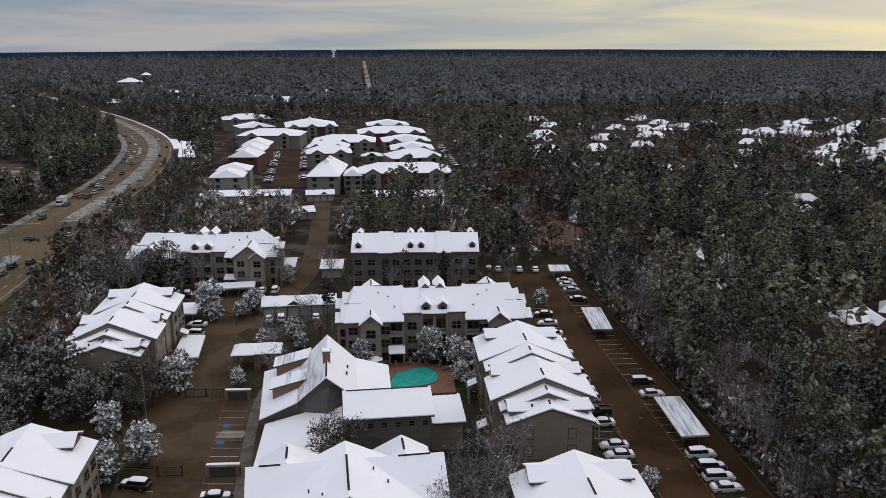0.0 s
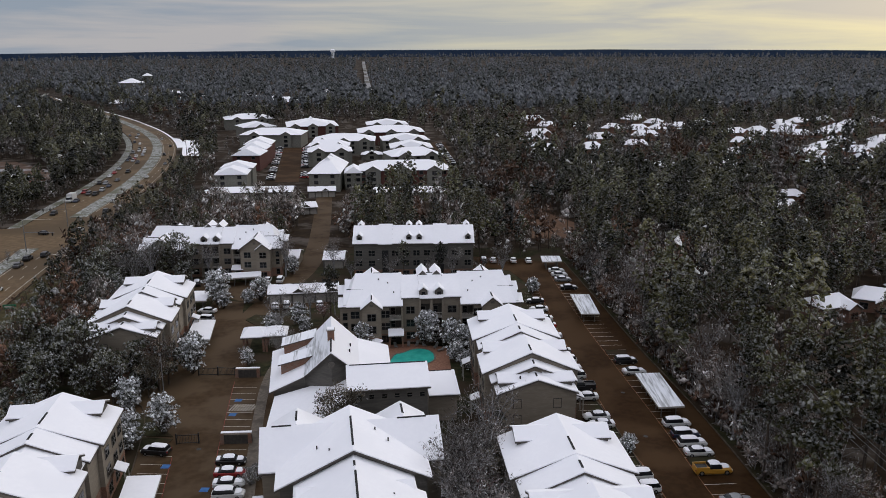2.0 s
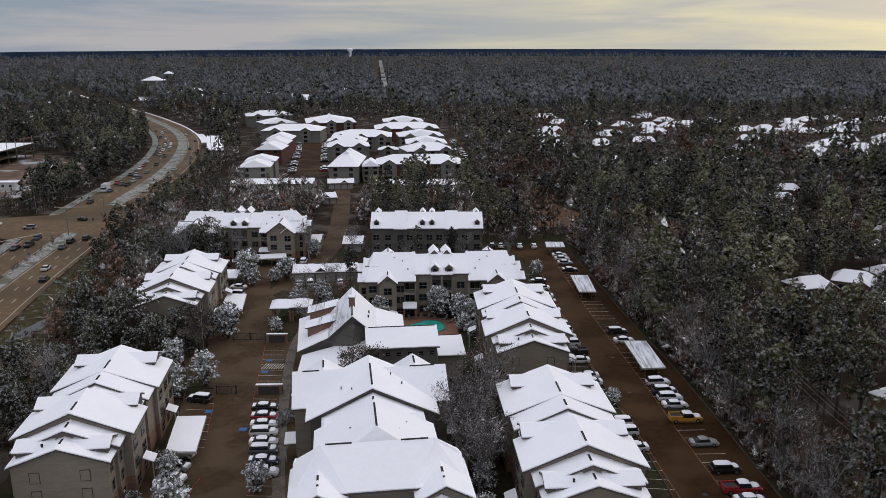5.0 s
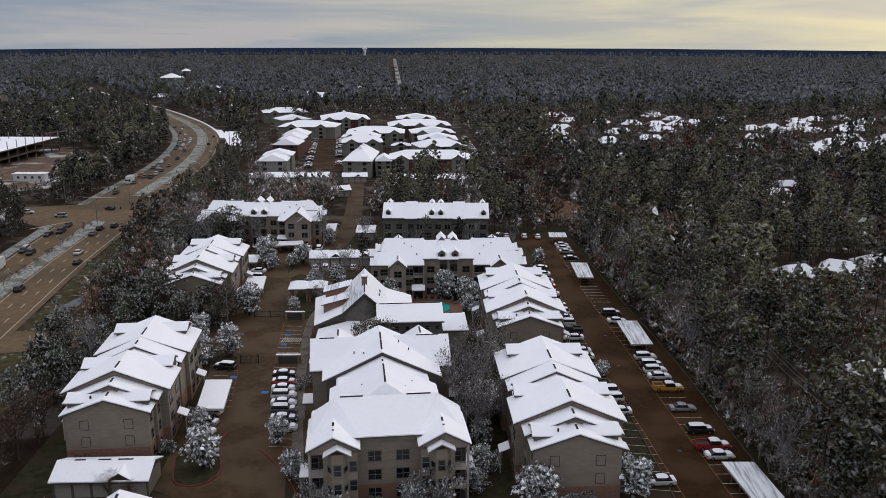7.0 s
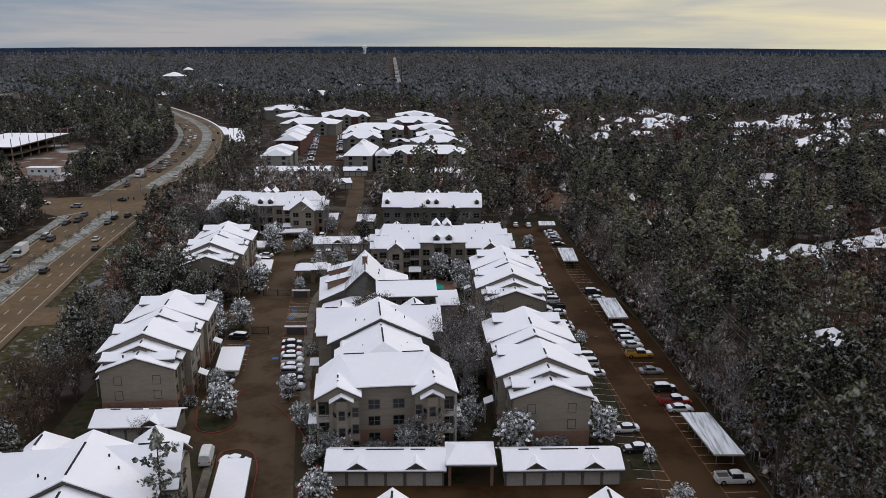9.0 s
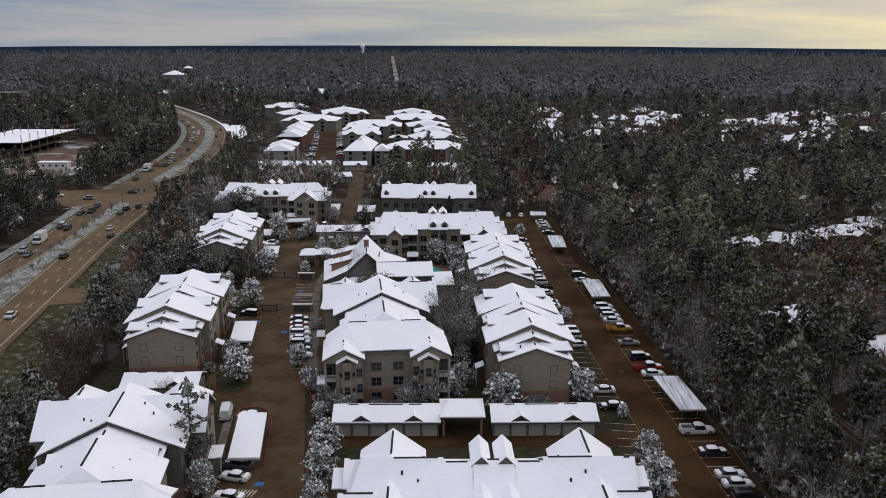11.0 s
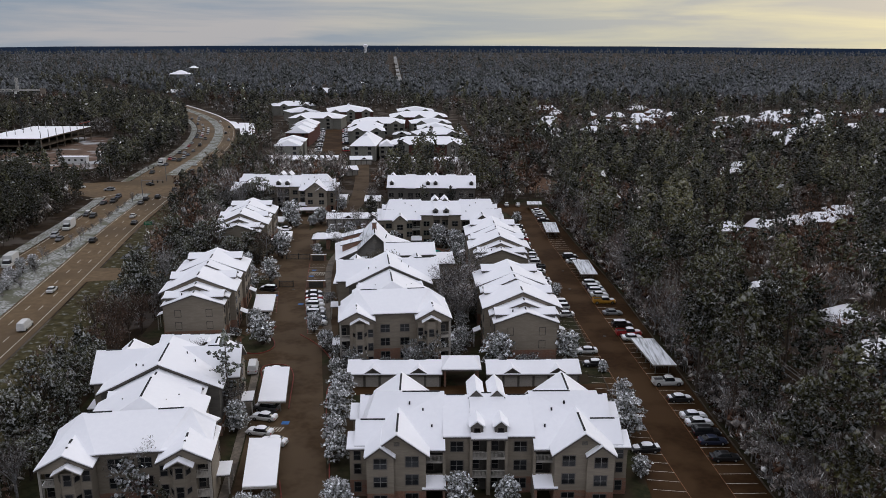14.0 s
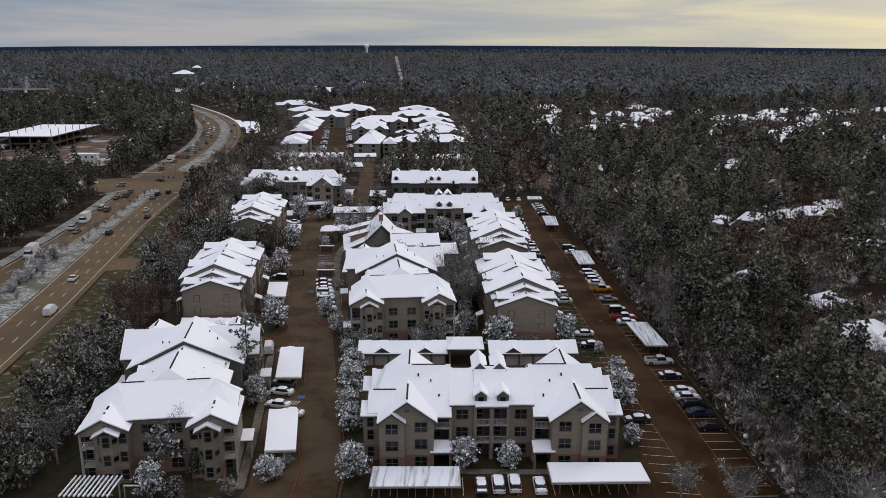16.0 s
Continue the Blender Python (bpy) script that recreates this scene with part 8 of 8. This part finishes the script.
for x, y, s in ((-57.5, 127.0, 0.95), (-66, 128.5, 0.8), (-60, 129.8, 0.8), (-80, 119, 0.6), (-57.5, 61.5, 0.42), (-50.0, 54.5, 0.4), (-46.5, 53.8, 0.35)):
    plant(gr.choice(BROWNS), x, y, s, gr.uniform(0, 360))


for x, y, s in ((0.4, 82.0, 1.1), (2.6, 89.0, 1.2), (0.6, 96.5, 1.1), (3.4, 76.0, 1.0), (-1.4, 90.5, 1.05), (4.6, 94.0, 1.0), (36.6, -3.2, 0.85), (43.8, -5.6, 0.75), (-35.2, 28.6, 1.05), (-40.0, 3.0, 0.95), (53.5, -4.0, 1.0), (52.8, 3.5, 0.9), (55.5, 9.0, 1.1), (52.0, 14.5, 0.9), (53.4, 22.0, 1.05), (50.6, 31.0, 0.9)):
    plant(gr.choice(TWIGGY), x, y, s, gr.uniform(0, 360))
for x, y, s in ((80, 35, 0.8), (84, 62, 0.9), (78, 66, 0.85), (90, 36, 0.9), (97, 41, 0.8), (83, 84, 0.9), (96, 62, 0.8), (90, 88, 0.9), (79, 47, 0.7), (84, 52, 0.6)):
    plant(gr.choice(BARES), x, y, s, gr.uniform(0, 360))
plant(SPARSE[0], -34.9, 27.6, 0.9, 40)
for x, y, s in ((-19.5, 104.0, 1.3), (-57.5, 124.5, 0.9), (6.2, 97.0, 1.0), (5.8, 88.0, 1.05)):
    plant(LEAFY[0], x, y, s, gr.uniform(0, 360))
# small bare shrubs on the highway's median
for k in range(30):
    y = 70 + k * 5.4 + gr.uniform(-2, 2)
    x, yy, a = on_road(y, gr.uniform(l_in(y) + 1.2, 2.6))
    plant(gr.choice(BARES), x, yy, gr.uniform(0.18, 0.32), gr.uniform(0, 360))
for k in range(16):
    y = 78 + k * 2.6 + gr.uniform(-1, 1)
    x, yy, a = on_road(y, gr.uniform(l_in(y) + 1.0, l_in(y) + 5.0))
    plant(gr.choice(LADENS), x, yy, gr.uniform(0.5, 0.8), gr.uniform(0, 360))

# ---------------- pool furniture ----------------
def lounger(x, y, a):
    h = thing("sun_lounger", pose(x, y, 0.09, 0, 0, a), "pale sun lounger dusted with snow", "sun lounger", "pool furniture")
    part("seat", Mesh().box(-0.32, 0.32, -0.9, 0.4, 0.28, 0.36).data("seat", SASH), h)
    part("backrest", Mesh().slab([(-0.32, 0.4, 0.36), (0.32, 0.4, 0.36), (0.32, 0.95, 0.8), (-0.32, 0.95, 0.8)], 0.06).data("backrest", SASH), h)
    for dx in (-0.27, 0.27):
        for dy in (-0.8, 0.3):
            part("leg", Mesh().box(dx - 0.03, dx + 0.03, dy - 0.03, dy + 0.03, 0, 0.28).data("leg", METAL), h)


for x, y, a in ((-17.0, 150.2, 10), (-14.4, 151.0, 15), (-11.6, 151.8, 0), (-9.8, 152.0, -10), (-8.2, 151.6, 20), (-5.6, 150.8, -20), (-4.4, 148.8, -50), (-18.2, 147.6, 60)):
    lounger(x, y, a)
um = thing("parasol", pose(-18.4, 149.0, 0.09), "open white parasol covered with snow", "parasol")
part("pole", Mesh().tube((0, 0, 0), (0, 0, 2.4), 0.04, 0.04, 6).data("pole", METAL), um)
part("canopy", Mesh().tube((0, 0, 2.1), (0, 0, 2.75), 1.5, 0.05, 10).data("canopy", SNOW), um)

# ---------------- pergola by the drive ----------------
pg = thing("pergola", pose(-46.4, -8.4, 0, 0, 0, 4), "white-beamed timber pergola beside bushes", "pergola")
for x in (-3.0, 3.0):
    for y in (-2.0, 2.0):
        part("post", Mesh().box(x - 0.1, x + 0.1, y - 0.1, y + 0.1, 0, 2.7).data("post", TRIM), pg)
for y in (-2.0, 2.0):
    part("beam", Mesh().box(-3.8, 3.8, y - 0.08, y + 0.08, 2.7, 2.95).data("beam", SASH), pg)
for i in range(11):
    x = -3.3 + i * 0.66
    part("rafter", Mesh().box(x - 0.09, x + 0.09, -2.7, 2.7, 2.95, 3.15).data("rafter", SNOW), pg)
bn = thing("trellis_screen", pose(-40.6, -6.6, 0, 0, 0, 4), "white-topped timber screen beside the pergola", "screen")
part("top_rail", Mesh().box(-2, 2, -0.1, 0.1, 2.2, 2.35).data("top_rail", SNOW), bn)
for x in (-1.9, 1.9):
    part("post", Mesh().box(x - 0.08, x + 0.08, -0.08, 0.08, 0, 2.2).data("post", TRIM), bn)

# ---------------- far landmarks ----------------
wt = thing("water_tower", pose(-560, 3504, height(-560, 3504)), "white bulb-shaped water tower on the skyline", "water tower")
part("tank", Mesh().tube((0, 0, 26), (0, 0, 34), 11, 11, 16).data("tank", SNOW), wt)
part("stem", Mesh().tube((0, 0, 0), (0, 0, 26), 5, 7, 12).data("stem", SNOW), wt)
part("cap", Mesh().tube((0, 0, 34), (0, 0, 37), 11, 4, 16).data("cap", SNOW), wt)
dm = thing("pavilion", pose(-503, 1208, height(-503, 1208)), "round pavilion with a broad white conical roof", "pavilion")
part("roof", Mesh().tube((0, 0, 15), (0, 0, 21), 19, 2, 20).data("roof", SNOW), dm)
part("wall", Mesh().tube((0, 0, 0), (0, 0, 15), 16, 16, 20).data("wall", BEIGE), dm)
d2 = thing("pavilion", pose(-536, 1356, height(-536, 1356)), "small tower with a white conical roof", "pavilion")
part("roof", Mesh().tube((0, 0, 20), (0, 0, 24), 9, 1.5, 12).data("roof", SNOW), d2)
part("wall", Mesh().tube((0, 0, 0), (0, 0, 20), 7, 7, 12).data("wall", BEIGE), d2)
# cleared strip for a power line, running to the skyline
cut_me = Mesh()
for i in range(24):
    ya, yb = 960 + i * 80, 960 + (i + 1) * 80
    xa, xb = -111 - (ya - 960) * 0.126, -111 - (yb - 960) * 0.126
    cut_me.slab([(xa - 5, ya, height(xa, ya) + 4), (xa + 5, ya, height(xa, ya) + 4), (xb + 5, yb, height(xb, yb) + 4), (xb - 5, yb, height(xb, yb) + 4)], 4)
setting("clearing", cut_me, material("pale_dry_grass", (0.10, 0.092, 0.078), (0.20, 0.19, 0.175), 0.03, 0.95, c3=(0.26, 0.26, 0.26), scale3=0.01, amount3=0.5), "pale cleared strip through the forest", "clearing")
for y, d in ((1010, -7), (1010, 7), (1180, -7), (1180, 7), (1420, -7), (1420, 7)):
    x = -111 - (y - 960) * 0.126 + d
    tw = thing("power_pole", pose(x, y, height(x, y)), "tall dark power pole beside the cleared strip", "power pole", "power poles")
    part("pole", Mesh().tube((0, 0, 0), (0, 0, 30), 0.7, 0.45, 6).data("pole", BARK), tw)
    part("cross_arm", Mesh().box(-5, 5, -0.3, 0.3, 26, 26.8).data("cross_arm", BARK), tw)
# building site left of the highway: open skeleton with a snowy slab
bs = thing("building_shell", pose(-281, 397, 0, 0, 0, 95), "unfinished concrete building shell with snowy top slab", "building site")
for z in (4.2, 8.4):
    sl = part("floor_slab", Mesh().box(-37, 37, -20, 20, z - 0.5, z).data("floor_slab", OLD_KERB), bs)
    if z > 8:
        part("snow", Mesh().box(-36.6, 36.6, -19.6, 19.6, z + 0.005, z + 0.15).data("snow", SNOW), sl)
for i in range(8):
    for y in (-19, -6, 6, 19):
        part("column", Mesh().box(-36 + i * 10.3 - 0.3, -36 + i * 10.3 + 0.3, y - 0.3, y + 0.3, 0, 8.0).data("column", CONCRETE), bs)
        if y in (-19, 6):
            part("steel_post", Mesh().box(-36 + i * 10.3 - 0.16, -36 + i * 10.3 + 0.16, y - 0.16, y + 0.16, 8.5, 12.8).data("steel_post", METAL), bs)
part("back_wall", Mesh().box(-30, 30, 10, 10.4, 0, 7.9).data("back_wall", SIDING_DARK), bs)
part("red_beam", Mesh().box(20, 36, -19.3, -18.9, 11.6, 12.1).data("red_beam", PAINT_RED), bs)
def lattice(me, a, b, w, bays, tall=1.0, t=0.16):
    """An open truss from a to b: four chords with zigzag braces."""
    a, b = Vector(a), Vector(b)
    d = (b - a).normalized()
    u = d.orthogonal().normalized() if abs(d.z) > 0.9 else d.cross(Vector((0, 0, 1))).normalized()
    v = d.cross(u)
    rim = [u * w + v * w * tall, -u * w + v * w * tall, -u * w - v * w * tall, u * w - v * w * tall]
    for r in rim:
        me.tube(a + r, b + r, t, t, 4)
    for k in range(bays):
        p, q = a.lerp(b, k / bays), a.lerp(b, (k + 1) / bays)
        for i in range(4):
            me.tube(p + rim[(i + k) % 4], q + rim[(i + k + 1) % 4], t * 0.6, t * 0.6, 3)
    return me


CRANE_STEEL = material("pale_crane_steel", (0.34, 0.33, 0.30), (0.46, 0.45, 0.42), 1.0, 0.6)
cr = thing("tower_crane", pose(-298, 409.5, 0, 0, 0, 198), "pale steel tower crane over the building site", "crane")
part("mast", lattice(Mesh(), (0, 0, 0), (0, 0, 33), 0.6, 16, 1.0, 0.1).data("mast", DARK_METAL), cr, "dark lattice mast")
part("jib", lattice(Mesh(), (0, 0, 34), (46, 0, 34), 0.7, 22, 0.8).data("jib", CRANE_STEEL), cr)
part("counter_jib", lattice(Mesh(), (0, 0, 34), (-15, 0, 34), 0.7, 7, 0.5).data("counter_jib", CRANE_STEEL), cr)
part("counterweight", Mesh().box(-16.5, -13.5, -1.2, 1.2, 31.6, 35.0).data("counterweight", CONCRETE), cr)
part("tower_head", lattice(Mesh(), (0, 0, 33), (0, 0, 42), 0.6, 5).data("tower_head", CRANE_STEEL), cr)
part("cab", Mesh().box(0.7, 1.9, -0.7, 0.7, 31.6, 33.1).data("cab", CAR_PAINT["white"]), cr)
for x in (26, -14):
    part("tie_bar", Mesh().tube((0, 0, 42), (x, 0, 34.6), 0.08, 0.08, 4).data("tie_bar", METAL), cr)
st = thing("site_hut", pose(-219, 324, 0, 0, 0, 4), "long white site hut with a snowy roof", "hut")
part("wall", Mesh().box(-7.5, 7.5, -2, 2, 0, 3.4).data("wall", CAR_PAINT["white"]), st, "white sheet walls")
part("roof", Mesh().box(-7.8, 7.8, -2.3, 2.3, 3.4, 3.75).data("roof", SNOW), st)
for k in range(4):
    part("window", Mesh().box(-5.6 + k * 3.4, -4.4 + k * 3.4, -2.04, -1.99, 1.3, 2.4).data("window", DARK_METAL), st, "dark hut window")
sv = random.Random(12)
for x, y, a, kind in ((-207, 330, 84, "sedan"), (-236, 322, 100, "pickup"), (-240, 326, 96, "sedan"), (-231, 338, 20, "sedan"), (-246, 330, 80, "suv"), (-216, 352, 170, "pickup")):
    car(x, y, a, kind, "white", True, "cars on the building site")
for k in range(9):
    pl = thing("timber_pile", pose(-204 - sv.uniform(0, 20), 362 + sv.uniform(-9, 12), 0.06, 0, 0, sv.uniform(0, 180)), "pile of pale boards dusted with snow on the soil", "timber pile", "building materials")
    for i in range(6):
        x, z = sv.uniform(-0.7, 0.7), 0.3 * (i // 2)
        part("board", Mesh().box(x - 0.45, x + 0.45, -2.2 + sv.uniform(-0.4, 0.4), 2.2 + sv.uniform(-0.4, 0.4), z, z + 0.28).data("board", (SNOW, BEIGE, PAINT_RED)[min(2, i // 2 + k % 2)]), pl)

flat("building_site", [(-200, 300), (-250, 276), (-325, 335), (-325, 430), (-262, 445), (-204, 392), (-194, 340)], material("site_soil", (0.085, 0.05, 0.032), (0.16, 0.105, 0.075), 0.12, 0.95, 0.05, c3=(0.42, 0.43, 0.44), scale3=0.06, amount3=0.3), 0.05, "brown churned soil of a building site", "building site")


# ---------------- power line through the wood ----------------
for x, y in POLE_LINE:
    p = thing("power_pole", pose(x, y, 0), "dark timber power pole in the wood", "power pole", "power poles")
    part("pole", Mesh().tube((0, 0, 0), (0, 0, 12.6), 0.17, 0.11, 7).data("pole", BARK), p)
    part("cross_arm", Mesh().box(-1.2, 1.2, -0.07, 0.07, 11.6, 11.8).data("cross_arm", BARK), p)
for d in (-1.1, 0.0, 1.1):
    for (xa, ya), (xb, yb) in zip(POLE_LINE, POLE_LINE[1:]):
        w = Mesh()
        ring = []
        for k in range(7):
            t = k / 6
            x, y, z = xa + (xb - xa) * t + d, ya + (yb - ya) * t, 11.85 - 1.3 * 4 * t * (1 - t) + (0.2 if d == 0 else 0)
            ring.append([(x - 0.03, y, z), (x + 0.03, y, z), (x, y, z + 0.05)])
        tagged(new("power_cable", loft(ring, METAL, "power_cable")), "grey power cable sagging between poles", "cable", "power cables")
